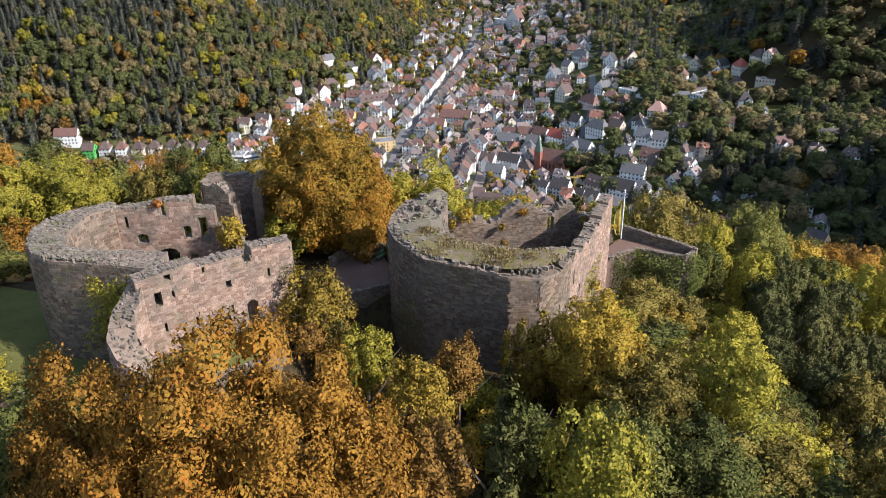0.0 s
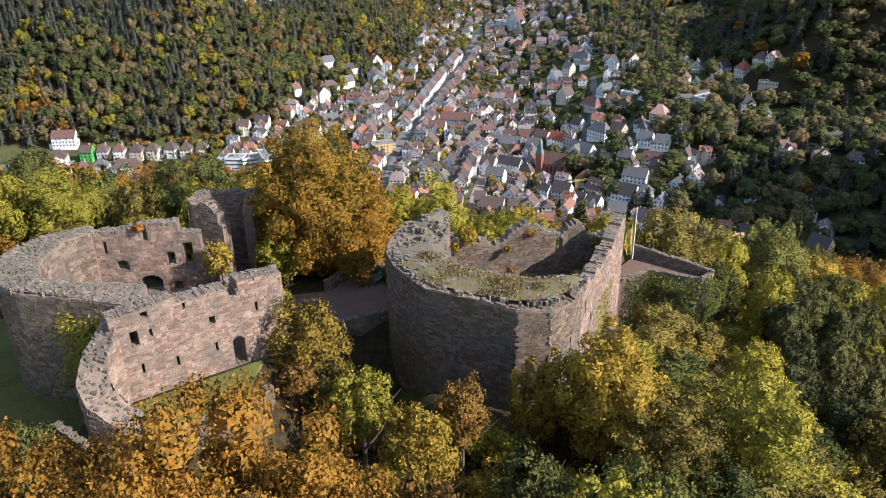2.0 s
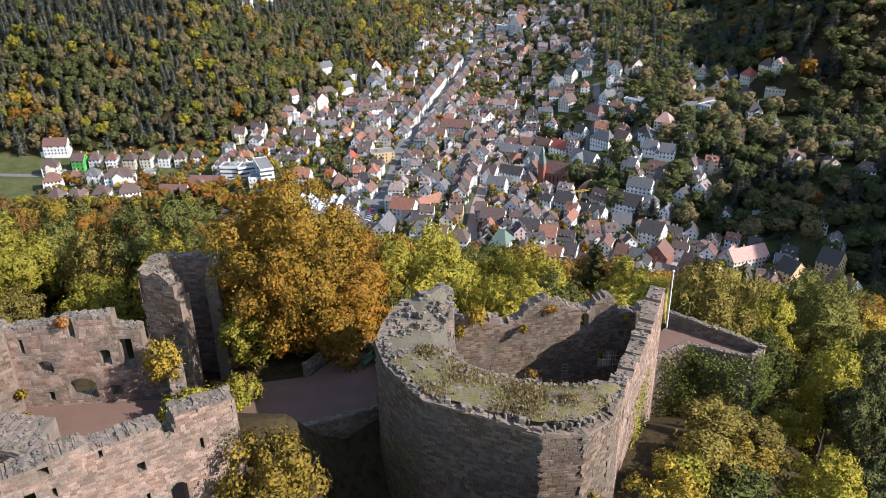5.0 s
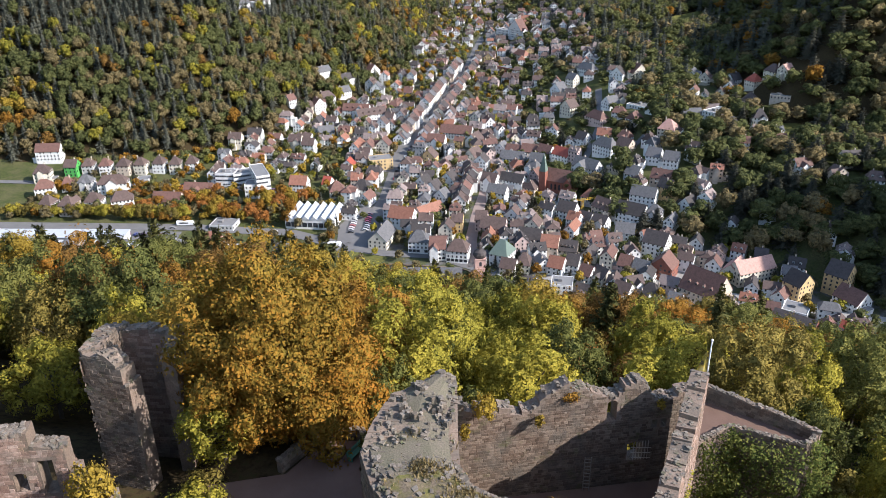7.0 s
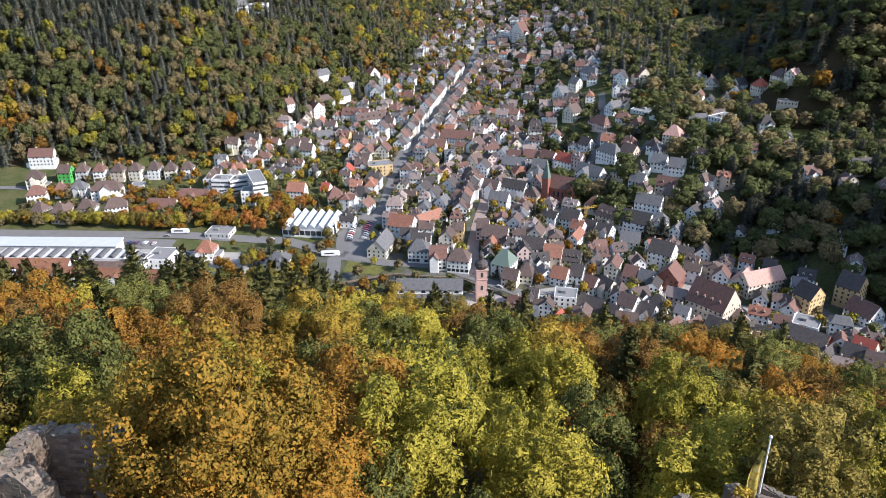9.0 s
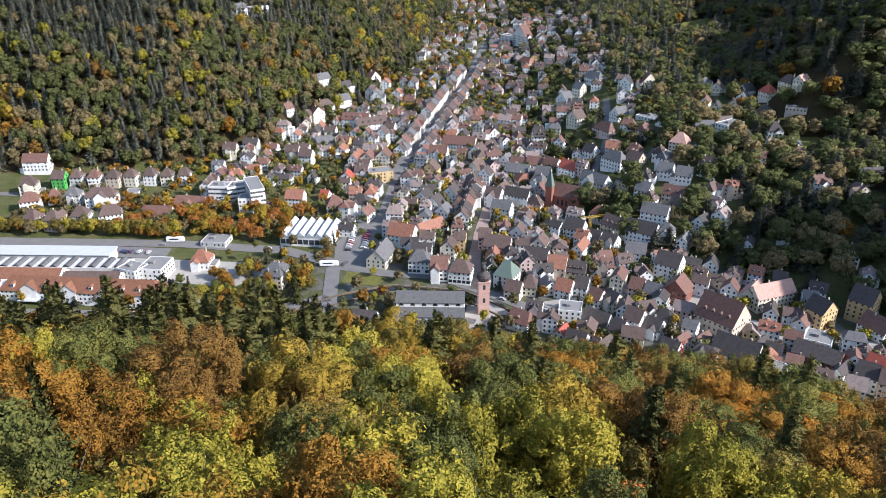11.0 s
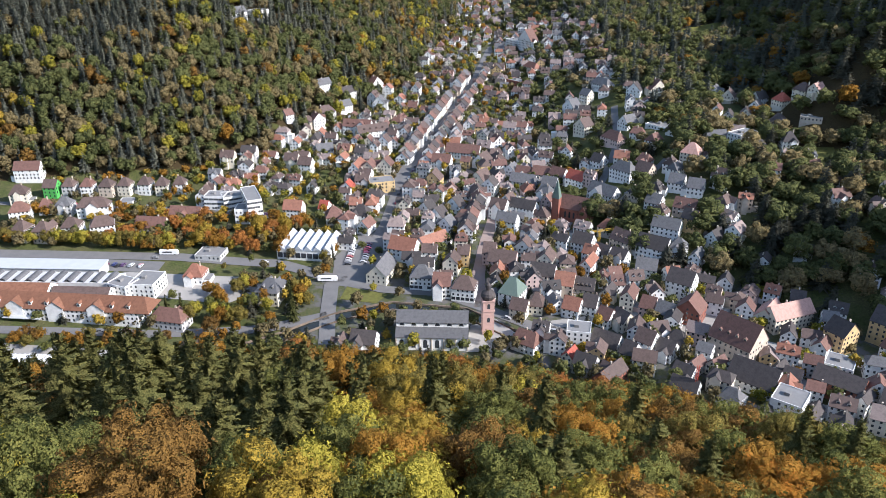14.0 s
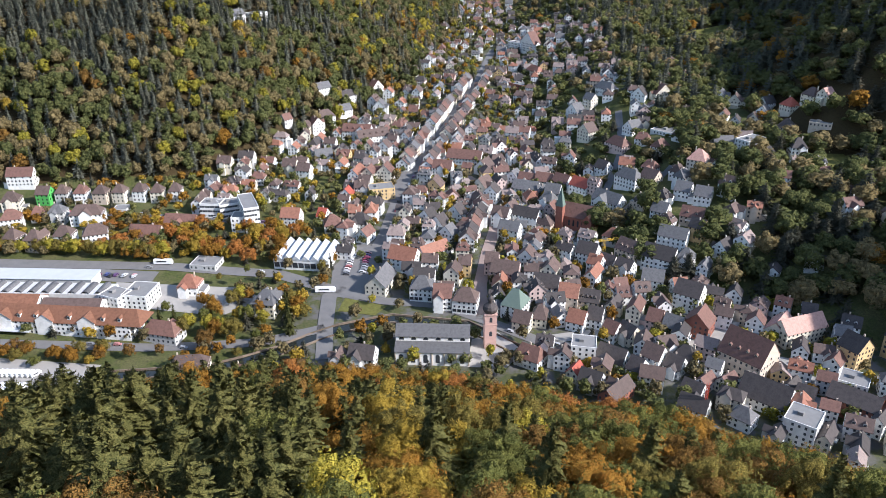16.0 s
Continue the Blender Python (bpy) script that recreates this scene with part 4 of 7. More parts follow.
house(118.2, 394.2, -41, 10.6, 9.0, 2, wall=WHITE, roof=SLATE, hip=3.8)
house(141.5, 387.0, -35, 13.8, 15.0, 4, wall=WHITE, roof=SLATE, flat=True, label="white modern apartment block with balconies and a flat grey roof")
house(171.7, 405.0, -39, 22.2, 13.0, 3, wall=REDWALL, roof=DARK, rise=5.0, label="long red brick building with a dark tiled roof")
house(180.6, 425.3, -31, 13.4, 13.0, 2, wall=WHITE, roof=SLATE, flat=True)
house(148.7, 420.1, 46, 10.0, 5.0, 2, wall=WHITE, roof=DARK)
house(152.6, 412.3, -32, 8.5, 9.0, 2, wall=WHITE, roof=DARK)
house(150.9, 382.4, 54, 14.0, 6.0, 2, wall=CREAM, roof=DARK)
house(161.5, 375.2, 65, 12.0, 6.9, 2, wall=GREY, roof=DARK)
house(129.0, 381.6, 53, 11.0, 5.8, 2, wall=GREY, roof=DARK)
house(188.9, 446.8, -58, 11.8, 13.0, 4, wall=OCHRE, roof=DARK, label="tall ochre house with a dark hipped roof")
house(178.0, 441.6, 50, 10.0, 7.4, 2, wall=WHITE, roof=REDBROWN)
house(108.0, 421.6, 46, 10.0, 6.4, 2, wall=WHITE, roof=REDBROWN)
house(118.7, 422.1, 40, 10.0, 7.0, 2, wall=CREAM, roof=REDBROWN)
house(128.7, 422.9, 38, 10.0, 5.7, 2, wall=WHITE, roof=DARK)
house(100.7, 414.1, -39, 10.1, 9.0, 2, wall=WHITE, roof=DARK)
house(97.9, 401.4, -30, 13.1, 10.0, 2, wall=WHITE, roof=DARK)
house(77.4, 432.4, -40, 7.3, 11.0, 2, wall=WHITE, roof=DARK)
house(46.0, 428.0, 59, 9.0, 6.1, 2, wall=CREAM, roof=REDTILE)
house(53.1, 420.6, -28, 11.0, 10.0, 2, wall=GREY, roof=DARK)
house(63.8, 411.3, 49, 18.4, 9.0, 2, wall=REDWALL, roof=BROWN)
house(198.1, 396.9, -43, 10.9, 14.0, 2, wall=SAND, roof=REDTILE)
house(177.0, 391.0, 46, 11.0, 5.6, 3, wall=WHITE, roof=DARK)
house(189.3, 389.0, -36, 10.4, 11.0, 3, wall=WHITE, roof=DARK)
house(196.0, 382.0, -31, 8.9, 11.0, 3, wall=SAND, roof=BROWN)
house(216.2, 436.7, 119, 16.0, 12.7, 2, wall=WHITE, roof=REDBROWN)
house(215.7, 454.6, -46, 12.8, 14.0, 4, wall=OCHRE, roof=DARK)
# middle of the town
house(109.2, 539.5, -32, 19.6, 13.0, 3, wall=WHITE, roof=DARK)
house(123.9, 536.1, -26, 10.3, 11.0, 3, wall=WHITE, roof=SLATE, hip=4.3)
house(120.1, 556.0, -27, 17.8, 11.0, 3, wall=WHITE, roof=SLATE)
house(92.6, 550.6, -46, 15.2, 12.0, 3, wall=SAND, roof=BROWN, dormers=3)
house(87.2, 532.7, -39, 10.6, 9.0, 3, wall=WHITE, roof=DARK)
house(78.4, 543.3, -41, 10.5, 10.0, 2, wall=WHITE, roof=DARK)
house(66.6, 552.0, -29, 13.1, 12.0, 3, wall=WHITE, roof=DARK)
house(66.6, 523.9, 65, 16.0, 7.4, 3, wall=WHITE, roof=ORANGE)
house(49.7, 499.3, -16, 11.5, 12.0, 3, wall=SAND, roof=ORANGE)
house(61.4, 498.7, -15, 12.0, 11.0, 2, wall=SAND, roof=DARK, dormers=4)
house(74.1, 510.3, 86, 10.0, 5.9, 2, wall=WHITE, roof=REDBROWN)
house(74.6, 493.7, 61, 12.0, 6.8, 2, wall=CREAM, roof=DARK)
house(85.6, 486.6, 67, 14.0, 7.9, 3, wall=CREAM, roof=REDBROWN)
house(102.3, 522.9, -16, 12.9, 11.0, 2, wall=WHITE, roof=SLATE)
house(118.1, 498.7, -34, 15.1, 13.0, 4, wall=WHITE, roof=DARK)
house(133.4, 527.4, 58, 12.0, 6.9, 3, wall=WHITE, roof=SLATE)
house(95.6, 479.1, -30, 8.3, 11.0, 2, wall=ROSE, roof=REDBROWN)
house(52.2, 476.6, -25, 9.8, 11.0, 2, wall=WHITE, roof=ORANGE)
house(62.8, 479.9, -22, 8.3, 11.0, 2, wall=WHITE, roof=DARK)
house(31.8, 480.4, -10, 8.2, 12.0, 2, wall=CREAM, roof=BROWN, hip=3.4)
house(18.3, 488.5, -26, 12.3, 14.0, 3, wall=WHITE, roof=COPPER, rise=8.0, hip=4.5, label="large white house with a steep grey-green hipped roof")
house(10.5, 514.6, 85, 11.0, 10.1, 2, wall=CREAM, roof=ORANGE)
house(13.5, 526.0, -14, 17.3, 12.0, 3, wall=ROSE, roof=BROWN)
house(5.3, 537.4, -8, 8.2, 11.0, 3, wall=ROSE, roof=BROWN)
house(-9.9, 492.8, -10, 13.9, 12.0, 3, wall=WHITE, roof=BROWN, hip=5.0, shop=True)
house(-23.2, 496.3, -4, 10.9, 12.0, 3, wall=WHITE, roof=REDBROWN, shop=True)
house(-36.1, 505.4, -6, 13.2, 12.0, 3, wall=WHITE, roof=SLATE, hip=5.0, shop=True)
house(-18.6, 523.1, 80, 11.0, 9.5, 3, wall=CREAM, roof=BROWN)
house(-62.1, 516.2, 78, 22.0, 12.9, 2, wall=CREAM, roof=SLATE)
house(-50.1, 540.8, -19, 18.0, 13.0, 3, wall=WHITE, roof=ORANGE, label="large white inn with an orange hipped roof")
house(-32.8, 555.2, 42, 21.5, 10.0, 2, wall=WHITE, roof=ORANGE)
house(27.8, 549.1, 71, 10.0, 12.3, 2, wall=WHITE, roof=BROWN)
house(37.8, 515.1, -17, 15.5, 12.0, 2, wall=WHITE, roof=DARK)
house(41.0, 529.5, 71, 12.0, 9.6, 3, wall=CREAM, roof=BROWN)
house(22.1, 474.9, -21, 9.8, 10.0, 2, wall=CREAM, roof=BROWN)
house(7.5, 488.9, 66, 9.0, 5.3, 2, wall=CREAM, roof=SLATE)
house(-39.4, 606.4, 53, 9.0, 11.7, 2, wall=WHITE, roof=DARK)
house(-31.0, 596.3, 61, 10.0, 12.1, 2, wall=WHITE, roof=DARK)
house(-24.0, 581.5, 61, 9.0, 11.3, 2, wall=WHITE, roof=SLATE)
house(-19.5, 614.3, 59, 9.0, 12.1, 2, wall=WHITE, roof=DARK)
house(-6.6, 611.0, -15, 9.6, 10.0, 2, wall=ROSE, roof=REDBROWN, hip=4.0)
house(-13.3, 587.3, -19, 14.4, 10.0, 2, wall=ROSE, roof=BROWN, hip=4.2)
house(12.5, 605.9, -25, 12.1, 11.0, 3, wall=WHITE, roof=BROWN)
house(19.4, 619.0, 53, 9.0, 7.5, 3, wall=WHITE, roof=BROWN)
house(30.1, 606.0, -27, 18.7, 10.0, 3, wall=WHITE, roof=DARK)
house(17.7, 583.6, -22, 14.3, 10.0, 3, wall=WHITE, roof=SLATE)
house(-8.9, 638.2, 58, 10.0, 9.0, 2, wall=WHITE, roof=SLATE)
house(-1.0, 665.0, 57, 14.0, 13.1, 2, wall=CREAM, roof=BROWN)
house(6.0, 646.7, 69, 10.0, 10.4, 3, wall=WHITE, roof=DARK)
house(23.5, 682.1, 61, 10.0, 11.1, 2, wall=WHITE, roof=SLATE)
house(32.3, 660.1, -20, 20.3, 11.0, 2, wall=WHITE, roof=SLATE)
house(34.2, 677.0, -22, 14.0, 10.0, 2, wall=WHITE, roof=REDBROWN)
house(-0.0, 703.2, 63, 14.0, 12.5, 2, wall=WHITE, roof=BROWN)
house(-38.2, 663.9, 77, 12.0, 12.7, 2, wall=OCHRE, roof=BROWN)
house(-78.7, 650.9, 17, 19.6, 14.0, 3, wall=OCHRE, roof=SLATE, flat=True, label="ochre building with a flat grey roof")
house(-78.9, 685.3, 80, 11.0, 11.3, 3, wall=CREAM, roof=REDBROWN)
house(-91.8, 681.4, 78, 11.0, 9.6, 3, wall=SAND, roof=REDBROWN)
house(-33.3, 694.2, -12, 15.6, 11.0, 3, wall=WHITE, roof=REDBROWN)
house(-63.4, 711.7, 75, 10.0, 9.0, 2, wall=WHITE, roof=SLATE)
house(-16.3, 724.2, -14, 29.5, 12.0, 2, wall=WHITE, roof=REDBROWN)
# left edge of the town
house(-116.2, 781.7, -8, 26.3, 11.0, 3, wall=WHITE, roof=REDBROWN, dormers=4)
house(-100.9, 768.3, 28, 29.2, 11.0, 3, wall=WHITE, roof=BROWN, dormers=4)
house(-92.2, 721.8, 80, 10.0, 6.5, 4, wall=WHITE, roof=BROWN)
house(-85.4, 733.0, 77, 10.0, 10.3, 4, wall=WHITE, roof=BROWN)
house(-135.5, 598.9, -6, 13.6, 11.0, 3, wall=WHITE, roof=ORANGE, label="white house with an orange-red tiled roof")
house(-131.6, 646.4, 83, 10.0, 7.1, 2, wall=WHITE, roof=DARK)
house(-103.8, 644.1, 80, 9.0, 9.9, 2, wall=WHITE, roof=REDTILE)
house(-115.9, 612.6, -14, 6.7, 10.0, 1, wall=WHITE, roof=REDTILE)
house(-105.7, 593.6, 14, 12.1, 12.0, 2, wall=CREAM, roof=REDBROWN, hip=5.0)
house(-86.2, 597.3, -13, 13.5, 12.0, 2, wall=WHITE, roof=DARK, hip=5.0)
house(-80.3, 578.4, 69, 12.0, 8.7, 2, wall=WHITE, roof=REDBROWN)
house(-144.6, 685.2, -10, 11.2, 10.0, 3, wall=WHITE, roof=BROWN)
house(-158.1, 693.7, -6, 11.5, 10.0, 3, wall=CREAM, roof=BROWN)
house(-137.4, 726.1, 23, 14.6, 10.0, 2, wall=WHITE, roof=SLATE)
house(-160.3, 761.8, 103, 10.0, 8.4, 3, wall=CREAM, roof=BROWN)
house(-155.2, 786.5, 127, 10.0, 11.2, 3, wall=WHITE, roof=REDBROWN)
house(-178.8, 771.4, 47, 8.8, 9.0, 2, wall=WHITE, roof=REDBROWN)
house(-151.3, 807.2, 39, 17.7, 11.0, 2, wall=WHITE, roof=BROWN, hip=4.6)
house(-137.9, 831.7, 42, 15.9, 10.0, 2, wall=WHITE, roof=SLATE)
house(-159.8, 846.9, 47, 15.3, 10.0, 2, wall=WHITE, roof=SLATE)
house(-137.9, 858.4, 45, 16.4, 10.0, 2, wall=WHITE, roof=DARK)
house(-114.4, 898.2, 137, 9.0, 15.2, 2, wall=WHITE, roof=REDBROWN)
house(-104.4, 854.6, 83, 11.0, 12.7, 3, wall=WHITE, roof=SLATE)
house(-49.1, 933.8, 80, 10.0, 10.7, 2, wall=WHITE, roof=SLATE)
house(-246.6, 877.3, 53, 13.8, 10.0, 2, wall=WHITE, roof=SLATE)
house(-233.2, 898.4, 53, 20.3, 12.0, 2, wall=WHITE, roof=SLATE, flat=True)
# rows of houses on the valley floor
house(-324.4, 620.5, 0, 10.2, 10.0, 3, wall=GREENWALL, roof=BROWN, label="bright green house with a brown hipped roof")
house(-312.7, 624.2, 6, 9.0, 10.0, 3, wall=GREY, roof=BROWN, hip=3.8)
house(-299.2, 625.5, 6, 9.0, 10.0, 3, wall=WHITE, roof=REDBROWN, hip=3.8)
house(-284.6, 626.4, -0, 10.3, 10.0, 3, wall=SAND, roof=BROWN, hip=4.2)
house(-271.9, 629.7, -1, 9.5, 10.0, 3, wall=CREAM, roof=BROWN, hip=4.0)
house(-257.8, 633.1, -1, 9.5, 10.0, 3, wall=WHITE, roof=BROWN, hip=4.0)
house(-244.6, 632.9, 6, 9.1, 10.0, 3, wall=CREAM, roof=BROWN, hip=3.8)
house(-232.0, 636.2, 6, 9.2, 10.0, 3, wall=WHITE, roof=BROWN, hip=3.9)
house(-342.0, 606.9, 14, 12.4, 11.0, 3, wall=CREAM, roof=BROWN, hip=4.6)
house(-325.9, 578.1, 20, 13.4, 11.0, 3, wall=WHITE, roof=REDBROWN, hip=4.6)
house(-315.2, 592.1, 17, 8.8, 10.0, 2, wall=WHITE, roof=REDBROWN, hip=3.7)
house(-299.7, 591.0, 5, 10.9, 10.0, 3, wall=GREY, roof=SLATE, hip=4.2)
house(-278.5, 590.8, 10, 21.9, 11.0, 3, wall=WHITE, roof=BROWN, hip=4.6)
house(-308.7, 550.2, -8, 10.0, 11.0, 3, wall=WHITE, roof=BROWN, hip=4.2)
house(-293.9, 549.7, -3, 11.3, 11.0, 3, wall=SAND, roof=BROWN, hip=4.6)
house(-278.3, 557.6, 5, 12.1, 11.0, 3, wall=WHITE, roof=BROWN, hip=4.6)
house(-259.4, 561.5, 23, 15.7, 11.0, 3, wall=WHITE, roof=BROWN, hip=4.6)
house(-356.4, 647.7, 6, 19.9, 11.0, 3, wall=WHITE, roof=REDBROWN)
house(-230.0, 574.0, -4, 21.6, 12.0, 1, wall=SAND, roof=REDBROWN)
house(-212.5, 593.0, -4, 22.6, 12.0, 1, wall=SAND, roof=REDBROWN)
house(-263.8, 611.2, 6, 10.0, 10.0, 1, wall=GREY, roof=SLATE, flat=True)
house(-176.9, 537.6, -5, 17.2, 14.0, 1, wall=GREY, roof=SLATE, flat=True)
# offices and yards
house(-196.2, 612.0, -2, 15.0, 12.0, 3, wall=WHITE, roof=SLATE, flat=True, floor_h=3.4, label="long white office wing with bands of windows")
house(-182.6, 613.9, 28, 19.5, 12.0, 3, wall=WHITE, roof=SLATE, flat=True, floor_h=3.4, label="long white office wing with bands of windows")
house(-166.3, 600.3, 25, 10.5, 30.0, 5, wall=WHITE, roof=SLATE, flat=True, floor_h=3.4, label="tall white office block with bands of windows")
house(-171.0, 591.7, 5, 8.9, 12.0, 3, wall=WHITE, roof=SLATE, flat=True, floor_h=3.4, label="white office annexe with a flat roof")
house(-212.9, 485.8, -20, 14.3, 12.0, 3, wall=WHITE, roof=SLATE, flat=True)
house(-200.1, 490.9, -4, 15.1, 18.0, 3, wall=WHITE, roof=SLATE, flat=True)
house(-176.2, 505.8, -1, 12.1, 12.0, 2, wall=WHITE, roof=ORANGE, hip=5.0)
house(-173.8, 456.0, -11, 20.4, 11.0, 2, wall=GREY, roof=REDBROWN, hip=4.6)
house(-124.0, 487.7, -8, 13.7, 18.0, 3, 5.0, wall=CREAM, roof=SLATE, hip=5.0, dormers=2, label="ornate grey villa with a slate hipped roof")
house(-74.1, 435.4, 83, 10.0, 6.0, 2, wall=WHITE, roof=BROWN)
house(-61.9, 438.2, -9, 13.6, 11.0, 2, wall=WHITE, roof=DARK)
house(-148.3, 425.1, 9, 19.4, 10.0, 2, wall=CREAM, roof=BROWN, hip=4.2)
house(-119.2, 416.5, -9, 12.0, 12.0, 2, wall=SAND, roof=REDBROWN, hip=5.0)
# villas on the shaded slope
house(230.8, 662.8, -5, 11.2, 12.0, 3, wall=WHITE, roof=DARK, hip=4.7)
house(199.1, 672.5, 37, 20.7, 12.0, 3, wall=WHITE, roof=SLATE, flat=True, label="white cubic villa with a flat roof")
house(235.4, 751.8, 30, 11.0, 10.1, 2, wall=WHITE, roof=DARK)
house(228.4, 737.3, 55, 10.0, 8.4, 2, wall=WHITE, roof=SLATE)
house(245.8, 728.6, -62, 11.1, 11.0, 2, wall=CREAM, roof=REDTILE, hip=4.6)
house(259.6, 723.5, -61, 12.1, 11.0, 2, wall=CREAM, roof=BROWN, hip=4.6)
house(265.9, 713.7, 34, 10.0, 9.5, 2, wall=CREAM, roof=SUNPINK)
house(209.8, 793.9, 56, 10.0, 9.1, 2, wall=WHITE, roof=SLATE)
house(215.7, 771.4, 62, 10.0, 11.7, 2, wall=CREAM, roof=BROWN)
house(196.4, 735.0, 61, 10.0, 7.6, 2, wall=WHITE, roof=REDBROWN)
house(202.1, 721.5, 65, 10.0, 6.9, 2, wall=WHITE, roof=DARK)
house(215.7, 721.0, 69, 10.0, 8.5, 2, wall=CREAM, roof=BROWN)
house(234.6, 699.9, -40, 11.9, 12.0, 2, wall=WHITE, roof=DARK, hip=5.0)
house(256.0, 690.0, -24, 16.0, 8.0, 1, wall=SAND, roof=SLATE, flat=True)
house(151.7, 633.9, -31, 13.1, 13.0, 3, wall=CREAM, roof=SUNPINK, hip=5.5)
house(179.8, 675.6, 6, 15.3, 11.0, 1, wall=GREY, roof=SLATE)
house(147.4, 708.4, -44, 25.4, 16.0, 1, wall=WHITE, roof=SLATE, flat=True, label="low white hall with a pale flat roof")
house(135.9, 603.4, -30, 10.7, 11.0, 2, wall=WHITE, roof=SLATE)
house(146.5, 593.5, -25, 10.9, 11.0, 2, wall=WHITE, roof=SLATE)
house(117.8, 586.5, -34, 10.6, 11.0, 2, wall=WHITE, roof=SLATE)
house(136.0, 574.7, -29, 14.6, 11.0, 2, wall=SAND, roof=REDBROWN, dormers=2)
house(118.9, 629.7, -47, 12.0, 11.0, 2, wall=SAND, roof=BROWN)
house(104.4, 634.2, -47, 18.4, 11.0, 3, wall=WHITE, roof=SLATE, hip=4.6)
house(87.7, 614.0, -44, 21.4, 12.0, 2, wall=WHITE, roof=SLATE)
house(90.8, 668.9, -47, 9.8, 10.0, 2, wall=WHITE, roof=DARK)
house(72.8, 648.3, -43, 15.5, 11.0, 2, wall=WHITE, roof=REDTILE)
house(51.5, 644.7, -19, 11.2, 11.0, 3, wall=WHITE, roof=SLATE)
house(60.1, 664.2, -40, 13.0, 11.0, 2, wall=WHITE, roof=REDBROWN)
house(47.1, 672.6, -20, 13.6, 11.0, 2, wall=CREAM, roof=REDBROWN)
house(84.9, 572.5, -38, 10.0, 10.0, 2, wall=GREY, roof=ORANGE, hip=4.2)
house(86.7, 739.6, 42, 12.0, 12.5, 3, wall=CREAM, roof=BROWN)
house(82.8, 799.3, 40, 11.0, 14.2, 3, wall=WHITE, roof=SLATE)
house(98.0, 816.7, -48, 10.2, 10.0, 3, wall=CREAM, roof=SLATE)
house(121.6, 726.5, 33, 12.0, 11.9, 2, wall=WHITE, roof=SLATE)
house(139.5, 801.8, 64, 11.0, 12.9, 2, wall=WHITE, roof=DARK)
house(159.5, 802.1, 107, 10.0, 16.8, 2, wall=CREAM, roof=REDBROWN)
house(114.3, 833.3, -50, 21.0, 11.0, 2, wall=WHITE, roof=SLATE, hip=4.6)
house(106.4, 698.9, -54, 18.5, 11.0, 2, wall=ROSE, roof=REDBROWN, hip=4.6)
house(38.0, 935.5, -45, 20.8, 14.0, 2, wall=REDWALL, roof=SLATE, flat=True, label="red and white school building with a flat pale roof")
house(41.5, 1100.8, -52, 24.7, 14.0, 4, wall=WHITE, roof=SLATE, flat=True)
house(56.2, 1082.3, 36, 12.0, 26.5, 4, wall=WHITE, roof=REDBROWN)
house(55.2, 963.1, -56, 20.6, 10.0, 3, wall=SAND, roof=ORANGE, hip=4.2)


# ---- landmarks ----
def arched(f, u, z, w, h, plane, mat=0, sign=-1):
    """An arched pane standing at u on a wall plane y = plane."""
    pts = [(u - w / 2, z), (u + w / 2, z), (u + w / 2, z + h - w / 2)]
    pts += [(u + math.cos(a) * w / 2, z + h - w / 2 + math.sin(a) * w / 2) for a in (0.6, 1.05, 1.57, 2.1, 2.55)] + [(u - w / 2, z + h - w / 2)]
    q = [(a, plane, b) for a, b in pts]
    f.poly(q if sign < 0 else q[::-1], mat)


def empty(name, m, label, category, group=""):
    ob = bpy.data.objects.new(name, None)
    scene.collection.objects.link(ob)
    ob.matrix_world = m
    return tagged(ob, label, category, group=group)


church = empty("church", pose(-26.0, 448.0, gh(-26, 440), 0, 0, 0), "white basilica church with grey roofs and arched windows", "church")
f = Faces()
f.prism([(-19, -11), (19, -11), (19, 11), (-19, 11)], -1, 8.2)
f.prism([(-19, -6), (19, -6), (19, 6), (-19, 6)], 8.2, 14.6)
for sx in (-19, 19):
    f.poly([(sx, -6, 14.6), (sx, 6, 14.6), (sx, 0, 18.6)] if sx > 0 else [(sx, 6, 14.6), (sx, -6, 14.6), (sx, 0, 18.6)])
f.obj("wall", WHITE, church)
f = Faces()
gable_roof(f, 38, 12, 14.6, 4.0, 0.5)
f.obj("roof", SLATE, church)
for sy in (-1, 1):
    f = Faces()
    pts = [(-19.4, sy * 11.6, 8.1), (19.4, sy * 11.6, 8.1), (19.4, sy * 5.9, 11.6), (-19.4, sy * 5.9, 11.6)]
    f.poly(pts if sy < 0 else pts[::-1])
    f.poly([(p[0], p[1], p[2] - 0.3) for p in (pts[::-1] if sy < 0 else pts)])
    f.poly([pts[0], (pts[0][0], pts[0][1], 7.8), (pts[1][0], pts[1][1], 7.8), pts[1]])
    f.obj("aisle_roof", SLATE, church)
for k in range(6):
    f = Faces()
    arched(f, -16 + k * 6.3, 1.6, 2.2, 5.0, -11.06)
    f.obj("window", GLASS, church)
    f = Faces()
    arched(f, -16 + k * 6.3, 12.2, 2.6, 1.7, -6.06)
    f.obj("clerestory_window", GLASS, church)
for k in range(7):
    f = Faces()
    f.box(-19.2 + k * 6.3, -11.3, 0, -18.7 + k * 6.3, -11, 8)
    f.obj("pilaster", SAND, church)

bell = empty("bell_tower", pose(3.6, 456.5, gh(3, 456), 0, 0, 8), "pink sandstone bell tower with a dark onion dome", "bell tower")
f = Faces()
f.box(-3.1, -3.1, -1, 3.1, 3.1, 20.5)
f.box(-3.4, -3.4, 14.6, 3.4, 3.4, 15.1)
f.box(-3.5, -3.5, 20.5, 3.5, 3.5, 21.2)
f.obj("shaft", PINKSTONE, bell)
